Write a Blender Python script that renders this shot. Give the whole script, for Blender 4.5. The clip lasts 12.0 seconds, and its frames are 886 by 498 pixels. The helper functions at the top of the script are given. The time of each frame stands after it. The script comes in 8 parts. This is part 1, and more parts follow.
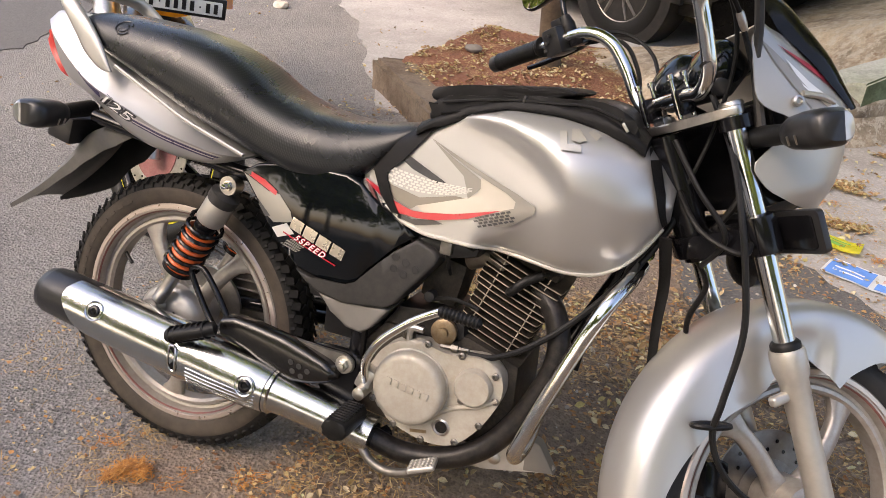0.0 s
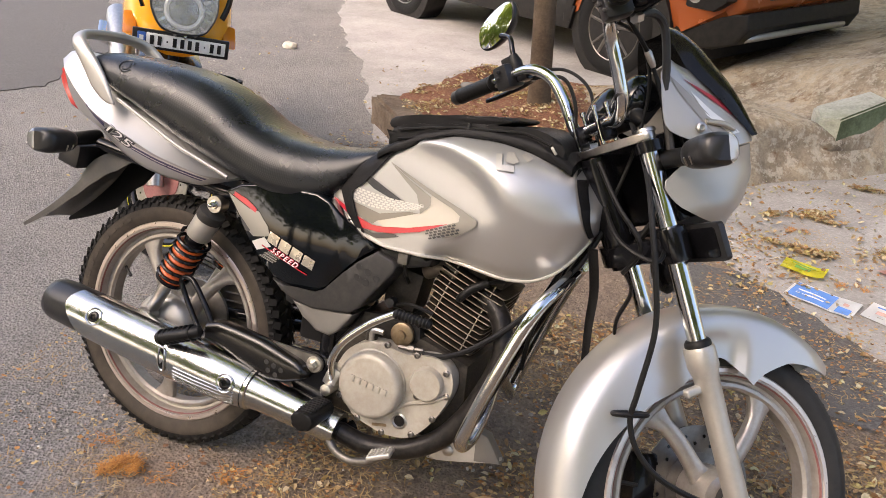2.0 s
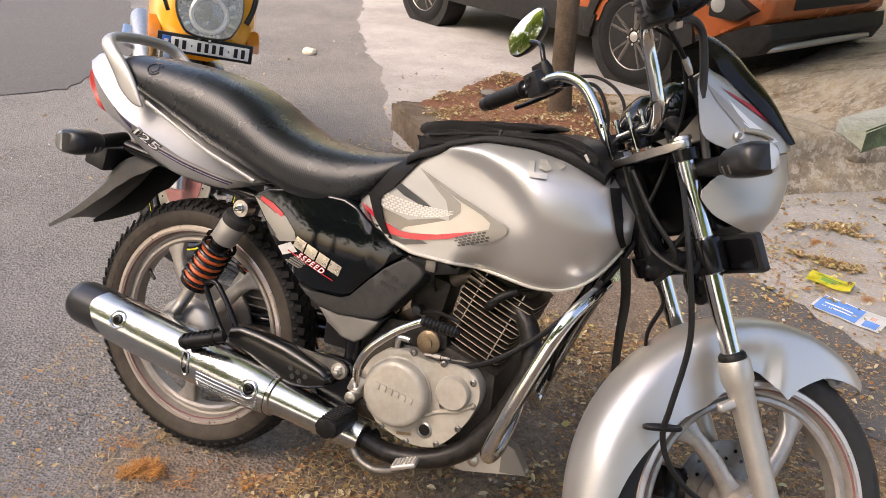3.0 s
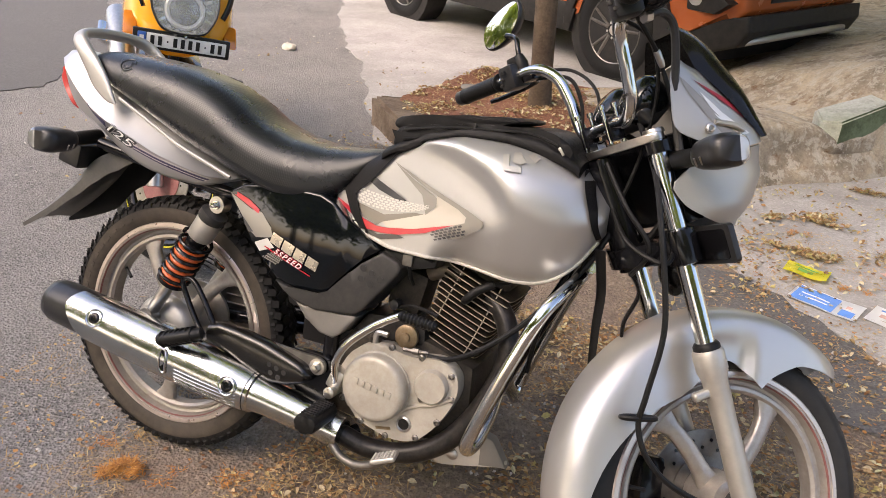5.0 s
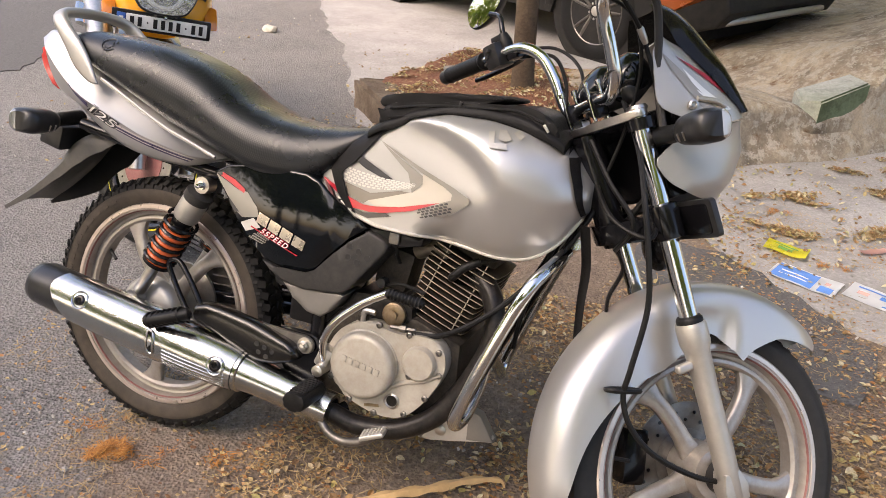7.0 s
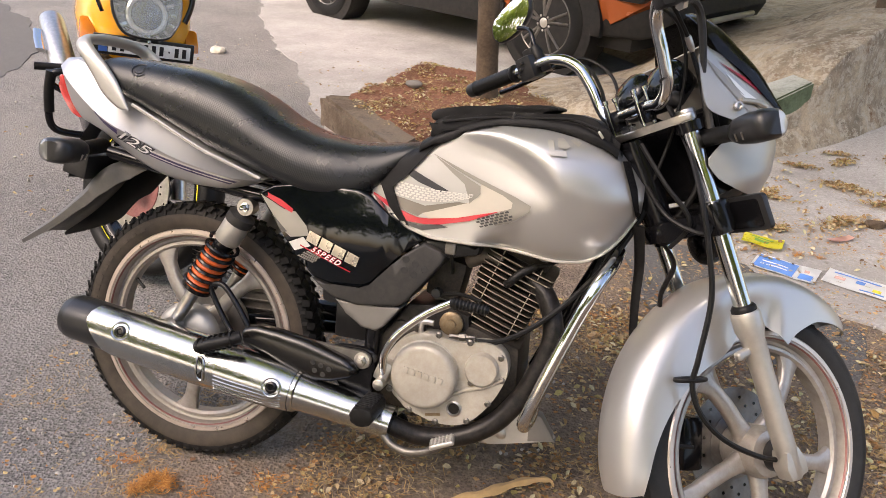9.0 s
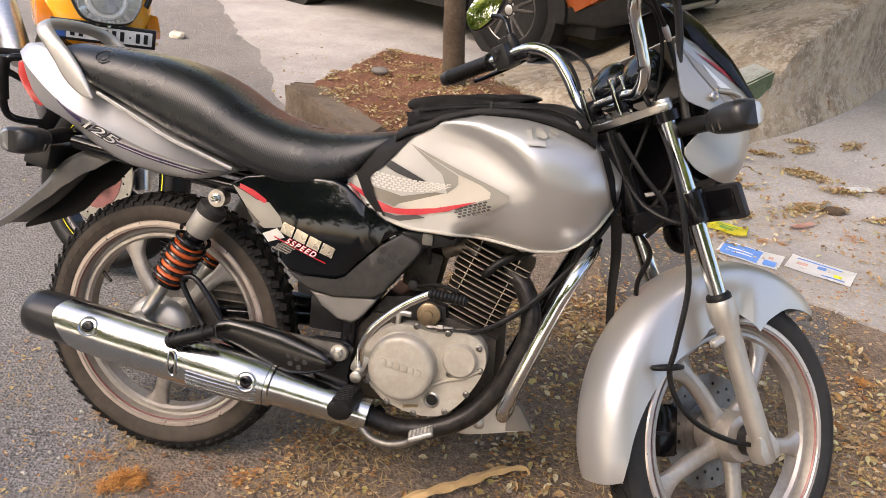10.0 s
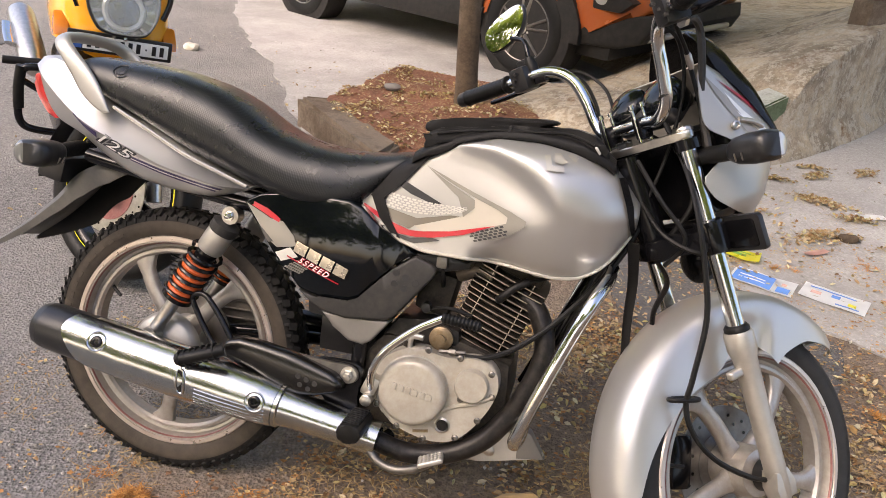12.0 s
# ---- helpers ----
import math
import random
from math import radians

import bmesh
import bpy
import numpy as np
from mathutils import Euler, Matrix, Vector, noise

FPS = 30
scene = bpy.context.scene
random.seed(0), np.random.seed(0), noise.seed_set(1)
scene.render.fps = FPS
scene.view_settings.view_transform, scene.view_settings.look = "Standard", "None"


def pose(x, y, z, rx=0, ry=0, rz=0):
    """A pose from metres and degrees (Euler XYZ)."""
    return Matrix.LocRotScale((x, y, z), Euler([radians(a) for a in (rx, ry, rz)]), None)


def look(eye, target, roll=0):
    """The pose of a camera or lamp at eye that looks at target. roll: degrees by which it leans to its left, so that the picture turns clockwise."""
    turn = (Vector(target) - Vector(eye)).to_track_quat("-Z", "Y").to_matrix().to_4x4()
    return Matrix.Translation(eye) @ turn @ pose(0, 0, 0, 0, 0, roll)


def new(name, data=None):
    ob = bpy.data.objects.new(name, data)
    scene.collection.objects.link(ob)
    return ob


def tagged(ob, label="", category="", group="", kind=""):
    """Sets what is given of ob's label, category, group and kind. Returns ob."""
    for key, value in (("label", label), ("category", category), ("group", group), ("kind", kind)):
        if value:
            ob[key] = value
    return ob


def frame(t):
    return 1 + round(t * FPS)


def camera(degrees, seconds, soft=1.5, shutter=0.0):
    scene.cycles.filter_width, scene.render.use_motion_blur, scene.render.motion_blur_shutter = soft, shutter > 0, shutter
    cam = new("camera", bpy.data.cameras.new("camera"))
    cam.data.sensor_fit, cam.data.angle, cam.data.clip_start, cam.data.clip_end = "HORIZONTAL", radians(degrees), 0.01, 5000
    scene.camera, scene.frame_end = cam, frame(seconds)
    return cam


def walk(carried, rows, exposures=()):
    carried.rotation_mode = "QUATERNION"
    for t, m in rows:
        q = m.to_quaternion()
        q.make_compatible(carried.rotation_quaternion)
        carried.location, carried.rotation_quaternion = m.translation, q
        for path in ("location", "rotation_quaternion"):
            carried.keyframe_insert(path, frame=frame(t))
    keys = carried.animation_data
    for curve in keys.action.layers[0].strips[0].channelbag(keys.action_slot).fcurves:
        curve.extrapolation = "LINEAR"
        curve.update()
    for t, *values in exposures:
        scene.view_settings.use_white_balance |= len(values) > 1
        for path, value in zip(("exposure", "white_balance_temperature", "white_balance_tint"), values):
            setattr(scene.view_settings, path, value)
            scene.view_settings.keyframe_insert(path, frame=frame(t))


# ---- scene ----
FOV = 61.03
cam = camera(FOV, 12.0, 0.9)
# seconds, x, y, z, yaw, tilt, roll
ROWS = [
    (0.0, 0.9883, -0.9906, 1.2659, 20.416, -30.154, 2.922),
    (0.5, 1.0712, -1.0562, 1.2887, 21.275, -28.753, 2.623),
    (1.0, 1.1141, -1.0819, 1.3122, 21.977, -27.733, 2.220),
    (1.5, 1.1457, -1.0889, 1.3010, 22.031, -27.421, 2.119),
    (2.0, 1.1535, -1.1019, 1.3072, 21.907, -27.395, 2.462),
    (2.5, 1.1369, -1.1057, 1.3035, 22.408, -27.041, 2.899),
    (2.7, 1.1286, -1.1043, 1.2991, 22.775, -26.863, 2.961),
    (4.3, 1.1081, -1.0850, 1.2950, 23.281, -27.192, 2.479),
    (4.5, 1.1168, -1.0894, 1.2931, 22.885, -27.147, 2.519),
    (5.0, 1.1348, -1.0965, 1.2978, 21.681, -27.190, 2.706),
    (5.5, 1.1273, -1.1010, 1.3030, 20.980, -26.988, 3.056),
    (6.0, 1.1174, -1.1050, 1.2992, 20.594, -27.054, 3.274),
    (6.5, 1.1238, -1.1082, 1.2938, 20.190, -27.676, 3.181),
    (7.0, 1.1348, -1.1126, 1.2915, 20.160, -28.330, 2.901),
    (7.5, 1.1058, -1.1378, 1.2840, 20.062, -28.544, 2.679),
    (7.7, 1.0816, -1.1458, 1.2879, 19.771, -28.605, 2.610),
    (9.3, 0.8946, -1.2298, 1.2913, 12.937, -26.936, 2.591),
    (9.5, 0.8921, -1.2223, 1.2946, 12.296, -27.498, 2.820),
    (10.0, 0.8783, -1.2180, 1.2895, 10.863, -27.892, 3.450),
    (10.5, 0.8672, -1.2097, 1.2908, 10.564, -27.896, 4.091),
    (11.0, 0.8566, -1.2051, 1.2890, 10.921, -27.545, 4.586),
    (11.5, 0.8559, -1.2005, 1.2906, 11.270, -27.191, 4.685),
    (12.0, 0.8559, -1.1992, 1.2964, 11.439, -26.843, 4.539),
]
walk(cam, [(t, pose(x, y, z, 90 + tilt, 0, yaw) @ pose(0, 0, 0, 0, 0, roll)) for t, x, y, z, yaw, tilt, roll in ROWS], [(0.0, 0.82, 6780, 17), (12.0, 0.82, 6780, 17)])

# ---- world and light ----
world = bpy.data.worlds.new("sky")
scene.world = world
world.use_nodes = True
wn = world.node_tree
sky = wn.nodes.new("ShaderNodeTexSky")
sky.sky_type, sky.sun_disc = "NISHITA", False
sky.sun_elevation, sky.sun_rotation = radians(43.6), radians(219.4)
sky.air_density, sky.dust_density, sky.ozone_density = 1.0, 4.0, 0.9
wn.links.new(sky.outputs[0], wn.nodes["Background"].inputs[0])
wn.nodes["Background"].inputs[1].default_value = 0.27
sun = new("sun", bpy.data.lights.new("sun", "SUN"))
sun.data.energy, sun.data.angle, sun.data.color = 1.45, radians(32), (1.0, 0.89, 0.74)
sun.matrix_world = look((-4.6, -5.6, 6.9), (0, 0, 0))

# ---- materials ----
def nodes_of(name):
    m = bpy.data.materials.new(name)
    m.use_nodes = True
    return m, m.node_tree.nodes, m.node_tree.links, m.node_tree.nodes["Principled BSDF"]


def noise_tex(n, l, scale, detail=6, rough=0.6, space="Object"):
    tc = n.new("ShaderNodeTexCoord")
    tx = n.new("ShaderNodeTexNoise")
    tx.inputs["Scale"].default_value, tx.inputs["Detail"].default_value, tx.inputs["Roughness"].default_value = scale, detail, rough
    l.new(tc.outputs[space], tx.inputs["Vector"])
    return tx


def ramp(n, l, src, stops):
    r = n.new("ShaderNodeValToRGB")
    e = r.color_ramp.elements
    while len(e) < len(stops):
        e.new(0.5)
    for k, (p, c) in enumerate(stops):
        e[k].position, e[k].color = p, (*c, 1)
    l.new(src, r.inputs[0])
    return r


def mix(n, l, fac, a, b, mode="MIX"):
    m = n.new("ShaderNodeMix")
    m.data_type, m.blend_type = "RGBA", mode
    for s, v in ((m.inputs[0], fac), (m.inputs[6], a), (m.inputs[7], b)):
        if isinstance(v, (int, float)):
            s.default_value = v
        elif isinstance(v, tuple):
            s.default_value = (*v, 1)
        else:
            l.new(v, s)
    return m.outputs[2]


def bump(n, l, b, src, strength, dist):
    k = n.new("ShaderNodeBump")
    k.inputs["Strength"].default_value, k.inputs["Distance"].default_value = strength, dist
    l.new(src, k.inputs["Height"])
    l.new(k.outputs[0], b.inputs["Normal"])
    return k


def surface(name, color, rough=0.5, metal=0.0, vary=0.25, scale=30.0, grain=0.0, grain_scale=300.0, dust=0.0, dust_color=(0.32, 0.27, 0.21), coat=0.0, rough_vary=0.035, spec=0.5):
    """A painted, moulded or bare surface with large stains, fine grain and dust."""
    m, n, l, b = nodes_of(name)
    big = noise_tex(n, l, scale, 5)
    dark = tuple(c * (1 - vary) for c in color)
    light = tuple(min(1, c * (1 + vary * 0.6)) for c in color)
    col = ramp(n, l, big.outputs[0], [(0.3, dark), (0.7, light)]).outputs[0]
    if dust:
        fine = noise_tex(n, l, scale * 3.1, 8, 0.7)
        f = ramp(n, l, fine.outputs[0], [(0.4, (0, 0, 0)), (0.75, (dust, dust, dust))]).outputs[0]
        col = mix(n, l, f, col, dust_color)
    l.new(col, b.inputs["Base Color"])
    rr = ramp(n, l, noise_tex(n, l, scale * 2.3, 6).outputs[0], [(0.3, (max(0.02, rough - rough_vary),) * 3), (0.7, (min(1, rough + rough_vary),) * 3)])
    l.new(rr.outputs[0], b.inputs["Roughness"])
    b.inputs["Metallic"].default_value = metal
    b.inputs["Specular IOR Level"].default_value = spec
    b.inputs["Coat Weight"].default_value = coat
    b.inputs["Coat Roughness"].default_value = 0.12
    if grain:
        bump(n, l, b, noise_tex(n, l, grain_scale, 4).outputs[0], grain, 0.002)
    return m


def glassy(name, color, rough=0.05):
    m, n, l, b = nodes_of(name)
    b.inputs["Base Color"].default_value = (*color, 1)
    b.inputs["Transmission Weight"].default_value, b.inputs["Roughness"].default_value, b.inputs["IOR"].default_value = 0.9, rough, 1.45
    return m


def vinyl(name):
    """Black seat cover with a dimpled embossing."""
    m, n, l, b = nodes_of(name)
    tc = n.new("ShaderNodeTexCoord")
    waves = []
    for turn in (40, -40):
        mp = n.new("ShaderNodeMapping")
        mp.inputs["Rotation"].default_value = (0, 0, radians(turn))
        l.new(tc.outputs["UV"], mp.inputs[0])
        w = n.new("ShaderNodeTexWave")
        w.bands_direction = "X"
        w.inputs["Scale"].default_value, w.inputs["Distortion"].default_value = 76.0, 0.0
        l.new(mp.outputs[0], w.inputs["Vector"])
        waves.append(w.outputs["Fac"])
    h = mix(n, l, 1.0, waves[0], waves[1], "MULTIPLY")
    bump(n, l, b, h, 0.30, 0.0009)
    worn = noise_tex(n, l, 9, 6)
    base = ramp(n, l, worn.outputs[0], [(0.3, (0.010, 0.011, 0.013)), (0.75, (0.017, 0.018, 0.019))]).outputs[0]
    # shade in the dimples is also put into the colour, from the bump height
    l.new(mix(n, l, 0.3, base, h, "MULTIPLY"), b.inputs["Base Color"])
    l.new(ramp(n, l, noise_tex(n, l, 14).outputs[0], [(0.3, (0.25,) * 3), (0.75, (0.33,) * 3)]).outputs[0], b.inputs["Roughness"])
    b.inputs["Specular IOR Level"].default_value = 0.42
    return m


def ground_mat(name, stones, scale, relief, patch, patch_scale=1.3, wet=0.85, grit=(0.5, 0.45, 0.38)):
    """Aggregate: many small stones over a binder, with large patches of another tone."""
    m, n, l, b = nodes_of(name)
    tc = n.new("ShaderNodeTexCoord")
    v = n.new("ShaderNodeTexVoronoi")
    v.inputs["Scale"].default_value = scale
    l.new(tc.outputs["Object"], v.inputs["Vector"])
    tone = n.new("ShaderNodeSeparateColor")
    l.new(v.outputs["Color"], tone.inputs[0])
    col = ramp(n, l, tone.outputs[0], [(k / (len(stones) - 1), c) for k, c in enumerate(stones)]).outputs[0]
    big = ramp(n, l, noise_tex(n, l, patch_scale, 8, 0.65).outputs[0], [(0.38, (0, 0, 0)), (0.66, (0.85,) * 3)]).outputs[0]
    col = mix(n, l, big, col, patch)
    fine = ramp(n, l, noise_tex(n, l, 60, 8, 0.75).outputs[0], [(0.52, (0, 0, 0)), (0.72, (0.55,) * 3)]).outputs[0]
    col = mix(n, l, fine, col, grit)
    l.new(col, b.inputs["Base Color"])
    b.inputs["Roughness"].default_value = wet
    b.inputs["Specular IOR Level"].default_value = 0.35
    h = mix(n, l, 0.5, v.outputs["Distance"], noise_tex(n, l, 25, 9, 0.7).outputs[0])
    bump(n, l, b, h, 0.9, relief)
    return m


def scattered(name, colors, rough=0.7, trans=0.0):
    """One colour a piece, out of a range."""
    m, n, l, b = nodes_of(name)
    g = n.new("ShaderNodeNewGeometry")
    col = ramp(n, l, g.outputs["Random Per Island"], [(k / (len(colors) - 1), c) for k, c in enumerate(colors)]).outputs[0]
    vein = ramp(n, l, noise_tex(n, l, 150, 4).outputs[0], [(0.3, (0.65,) * 3), (0.7, (1, 1, 1))]).outputs[0]
    l.new(mix(n, l, 1.0, col, vein, "MULTIPLY"), b.inputs["Base Color"])
    b.inputs["Roughness"].default_value = rough
    if trans:
        t, x = n.new("ShaderNodeBsdfTranslucent"), n.new("ShaderNodeMixShader")
        l.new(mix(n, l, 0.45, col, (0.60, 0.72, 0.06)), t.inputs[0])
        x.inputs[0].default_value = trans
        l.new(b.outputs[0], x.inputs[1])
        l.new(t.outputs[0], x.inputs[2])
        l.new(x.outputs[0], n["Material Output"].inputs[0])
    return m


SILVER = surface("silver_paint", (0.462, 0.454, 0.438), 0.37, 0.70, 0.02, 6, 0.0, 900, 0.03, (0.42, 0.38, 0.32), 0.18, 0.03)
SILVER_DULL = surface("silver_plastic", (0.40, 0.385, 0.355), 0.40, 0.6, 0.03, 9, 0.0, 700, 0.04, (0.42, 0.38, 0.32), 0.2, 0.04)
CHROME = surface("chrome", (0.60, 0.61, 0.605), 0.13, 1.0, 0.05, 40, 0.01, 500, 0.03, (0.30, 0.26, 0.22), 0.0, 0.04)
EXHAUST = surface("worn_exhaust_chrome", (0.46, 0.475, 0.47), 0.20, 1.0, 0.10, 30, 0.02, 500, 0.06, (0.26, 0.23, 0.19), 0.0, 0.05)
STEEL = surface("worn_steel", (0.52, 0.50, 0.47), 0.33, 1.0, 0.18, 60, 0.08, 500, 0.25)
ALLOY = surface("cast_alloy", (0.47, 0.445, 0.40), 0.40, 0.7, 0.08, 40, 0.10, 600, 0.10)
RIM_PAINT = surface("rim_paint", (0.40, 0.37, 0.335), 0.38, 0.6, 0.14, 30, 0.06, 600, 0.35, (0.22, 0.17, 0.13))
RIM_EDGE = surface("machined_rim_edge", (0.60, 0.52, 0.47), 0.30, 0.85, 0.06, 30, 0.0, 600, 0.03)
ENGINE = surface("engine_paint", (0.40, 0.37, 0.315), 0.42, 0.2, 0.12, 18, 0.10, 700, 0.45, (0.22, 0.165, 0.10))
FIN = surface("cast_fin", (0.034, 0.030, 0.026), 0.55, 0.4, 0.35, 45, 0.2, 500, 0.25, (0.18, 0.14, 0.09), spec=0.25)
FIN_EDGE = surface("machined_fin_edge", (0.36, 0.32, 0.26), 0.42, 0.7, 0.35, 60, 0.1, 500, 0.5, (0.16, 0.12, 0.08))
BLACK_PAINT = surface("black_frame_paint", (0.005, 0.005, 0.006), 0.17, 0.0, 0.3, 30, 0.0, 300, 0.003, spec=0.28)
BRACKET = surface("black_cast_bracket", (0.005, 0.0045, 0.004), 0.24, 0.0, 0.25, 30, 0.0, 500, 0.015, (0.10, 0.08, 0.06), spec=0.5)
BLACK_GLOSS = surface("black_gloss_panel", (0.003, 0.004, 0.005), 0.07, 0.0, 0.3, 8, 0.0, 300, 0.004, (0.3, 0.27, 0.23), 0.0, 0.02, 0.4)
BLACK_PLASTIC = surface("black_plastic", (0.013, 0.013, 0.014), 0.34, 0.0, 0.3, 25, 0.08, 900, 0.02, spec=0.4)
GREY_PLASTIC = surface("grey_plastic", (0.028, 0.027, 0.026), 0.5, 0.0, 0.15, 18, 0.2, 1200, 0.06, spec=0.25)
TAUPE_PLASTIC = surface("taupe_plastic", (0.17, 0.16, 0.145), 0.42, 0.3, 0.10, 18, 0.1, 900, 0.12)
FENDER_PLASTIC = surface("fender_plastic", (0.075, 0.071, 0.065), 0.45, 0.0, 0.15, 10, 0.1, 900, 0.15)
RUBBER = surface("rubber", (0.006, 0.006, 0.006), 0.45, 0.0, 0.3, 40, 0.2, 600, 0.012, spec=0.22)
TYRE = surface("dusty_tyre", (0.009, 0.0085, 0.008), 0.72, 0.0, 0.3, 12, 0.2, 400, 0.08, (0.12, 0.10, 0.08), spec=0.25)
SIDEWALL = surface("dusty_sidewall", (0.050, 0.041, 0.032), 0.7, 0.0, 0.25, 9, 0.1, 400, 0.3, (0.15, 0.115, 0.085), spec=0.25)
HEADER = surface("exhaust_black", (0.010, 0.009, 0.009), 0.36, 0.2, 0.3, 20, 0.12, 300, 0.08, spec=0.25)
ORANGE = surface("orange_spring_paint", (0.55, 0.095, 0.012), 0.38, 0.0, 0.2, 60, 0.05, 400, 0.15, (0.2, 0.12, 0.07))
RED = surface("red_graphic", (0.44, 0.010, 0.024), 0.3, 0.1, 0.08, 20, 0.0, 300, 0.05, coat=0.5)
RED_LENS = surface("red_lens", (0.42, 0.03, 0.03), 0.12, 0.0, 0.08, 20, 0.0, 300, 0.1, coat=0.7)
WHITE_GRAPHIC = surface("pale_graphic", (0.70, 0.68, 0.63), 0.3, 0.35, 0.05, 20, 0.0, 300, 0.05, coat=0.5)
GREY_GRAPHIC = surface("warm_grey_graphic", (0.25, 0.235, 0.205), 0.34, 0.25, 0.06, 14, 0.0, 300, 0.06, coat=0.5)
SAND_GRAPHIC = surface("sand_graphic", (0.50, 0.46, 0.39), 0.34, 0.3, 0.06, 14, 0.0, 300, 0.06, coat=0.5)
DARK_GRAPHIC = surface("dark_graphic", (0.03, 0.03, 0.034), 0.3, 0.1, 0.08, 20, 0.0, 300, 0.05, coat=0.5)
PURPLE_GRAPHIC = surface("purple_graphic", (0.05, 0.035, 0.10), 0.3, 0.1, 0.08, 20, 0.0, 300, 0.05, coat=0.5)
FABRIC = surface("black_nylon", (0.006, 0.0058, 0.006), 0.50, 0.0, 0.3, 25, 0.30, 1100, 0.010, spec=0.18)
BEIGE = surface("tank_seam_trim", (0.50, 0.475, 0.42), 0.35, 0.5, 0.06, 30, 0.0, 300, 0.06)
BROWN_METAL = surface("dusty_cast_metal", (0.17, 0.145, 0.115), 0.5, 0.6, 0.3, 45, 0.15, 500, 0.3, (0.20, 0.15, 0.10))
BROWN_CAP = surface("brown_anodised", (0.20, 0.14, 0.075), 0.4, 0.6, 0.2, 60, 0.1, 400, 0.4)
SEAT_MAT = vinyl("seat_vinyl")
LENS_CLEAR = surface("clear_lens", (0.42, 0.42, 0.41), 0.15, 0.3, 0.05, 60, 0.1, 200, 0.0, coat=0.8)
MIRROR = surface("mirror_glass", (0.93, 0.94, 0.93), 0.02, 1.0, 0.0, 5, 0, 300, 0.0, rough_vary=0.01)
YELLOW = surface("yellow_paint", (0.80, 0.36, 0.010), 0.25, 0.0, 0.08, 8, 0.0, 300, 0.10, coat=0.7)
AMBER = surface("amber_lens", (0.70, 0.22, 0.02), 0.15, 0.0, 0.08, 30, 0.0, 300, 0.05, coat=0.7)
ORANGE_CAR = surface("orange_car_paint", (0.34, 0.078, 0.014), 0.25, 0.2, 0.04, 3, 0.0, 300, 0.05, coat=0.6)
CAR_CLAD = surface("car_cladding", (0.012, 0.0115, 0.011), 0.5, 0.0, 0.1, 8, 0.1, 700, 0.04, spec=0.25)
CAR_GLASS = surface("car_glass", (0.02, 0.025, 0.025), 0.06, 0.0, 0.1, 8, 0.0, 300, 0.1, coat=1.0)
PLATE_WHITE = surface("plate_white", (0.68, 0.68, 0.66), 0.4, 0.0, 0.06, 30, 0.0, 300, 0.12)
PLATE_BLUE = surface("plate_blue", (0.05, 0.13, 0.42), 0.4, 0.0, 0.06, 30)
ASPHALT_DARK = ground_mat("dark_asphalt", [(0.06, 0.057, 0.055), (0.10, 0.096, 0.092), (0.145, 0.138, 0.132)], 190, 0.003, (0.095, 0.09, 0.086), 1.6, grit=(0.19, 0.18, 0.17))
def road_mat(name):
    """Asphalt with exposed stones that is lost under trodden earth towards the verge."""
    m, n, l, b = nodes_of(name)
    tc = n.new("ShaderNodeTexCoord")

    def stones(scale, tones):
        v = n.new("ShaderNodeTexVoronoi")
        v.inputs["Scale"].default_value = scale
        l.new(tc.outputs["Object"], v.inputs["Vector"])
        s = n.new("ShaderNodeSeparateColor")
        l.new(v.outputs["Color"], s.inputs[0])
        return v, ramp(n, l, s.outputs[0], [(k / (len(tones) - 1), c) for k, c in enumerate(tones)]).outputs[0]
    v1, c1 = stones(125, [(0.105, 0.099, 0.095), (0.175, 0.164, 0.155), (0.235, 0.22, 0.207), (0.13, 0.122, 0.115), (0.30, 0.283, 0.266), (0.195, 0.183, 0.172)])
    v2, c2 = stones(120, [(0.05, 0.038, 0.029), (0.145, 0.112, 0.086), (0.23, 0.182, 0.14), (0.085, 0.065, 0.049), (0.36, 0.29, 0.22)])
    worn = ramp(n, l, noise_tex(n, l, 1.1, 8, 0.65).outputs[0], [(0.42, (0, 0, 0)), (0.60, (0.62,) * 3)]).outputs[0]
    c1 = mix(n, l, worn, c1, (0.275, 0.258, 0.240))
    pores = ramp(n, l, noise_tex(n, l, 130, 6, 0.7).outputs[0], [(0.38, (0.38,) * 3), (0.50, (1, 1, 1))]).outputs[0]
    c1 = mix(n, l, 0.8, c1, pores, "MULTIPLY")
    loam = ramp(n, l, noise_tex(n, l, 6, 8, 0.7).outputs[0], [(0.35, (0.135, 0.092, 0.064)), (0.65, (0.29, 0.212, 0.150))]).outputs[0]
    c2 = mix(n, l, 0.55, c2, loam)
    sep = n.new("ShaderNodeSeparateXYZ")
    l.new(tc.outputs["Object"], sep.inputs[0])

    def calc(op, a, c):
        k = n.new("ShaderNodeMath")
        k.operation = op
        for i, q in ((0, a), (1, c)):
            if isinstance(q, (int, float)):
                k.inputs[i].default_value = q
            else:
                l.new(q, k.inputs[i])
        return k.outputs[0]
    edge = calc("ADD", calc("MULTIPLY", sep.outputs[0], 0.75), calc("MULTIPLY", sep.outputs[1], -0.12))
    wild = calc("ADD", calc("MULTIPLY", noise_tex(n, l, 2.6, 9, 0.72).outputs[0], 1.5), -0.72)
    fac = ramp(n, l, calc("ADD", calc("ADD", edge, wild), 0.38), [(0.25, (0, 0, 0)), (0.62, (0.92,) * 3)]).outputs[0]
    l.new(mix(n, l, fac, c1, c2), b.inputs["Base Color"])
    b.inputs["Roughness"].default_value = 0.85
    b.inputs["Specular IOR Level"].default_value = 0.3
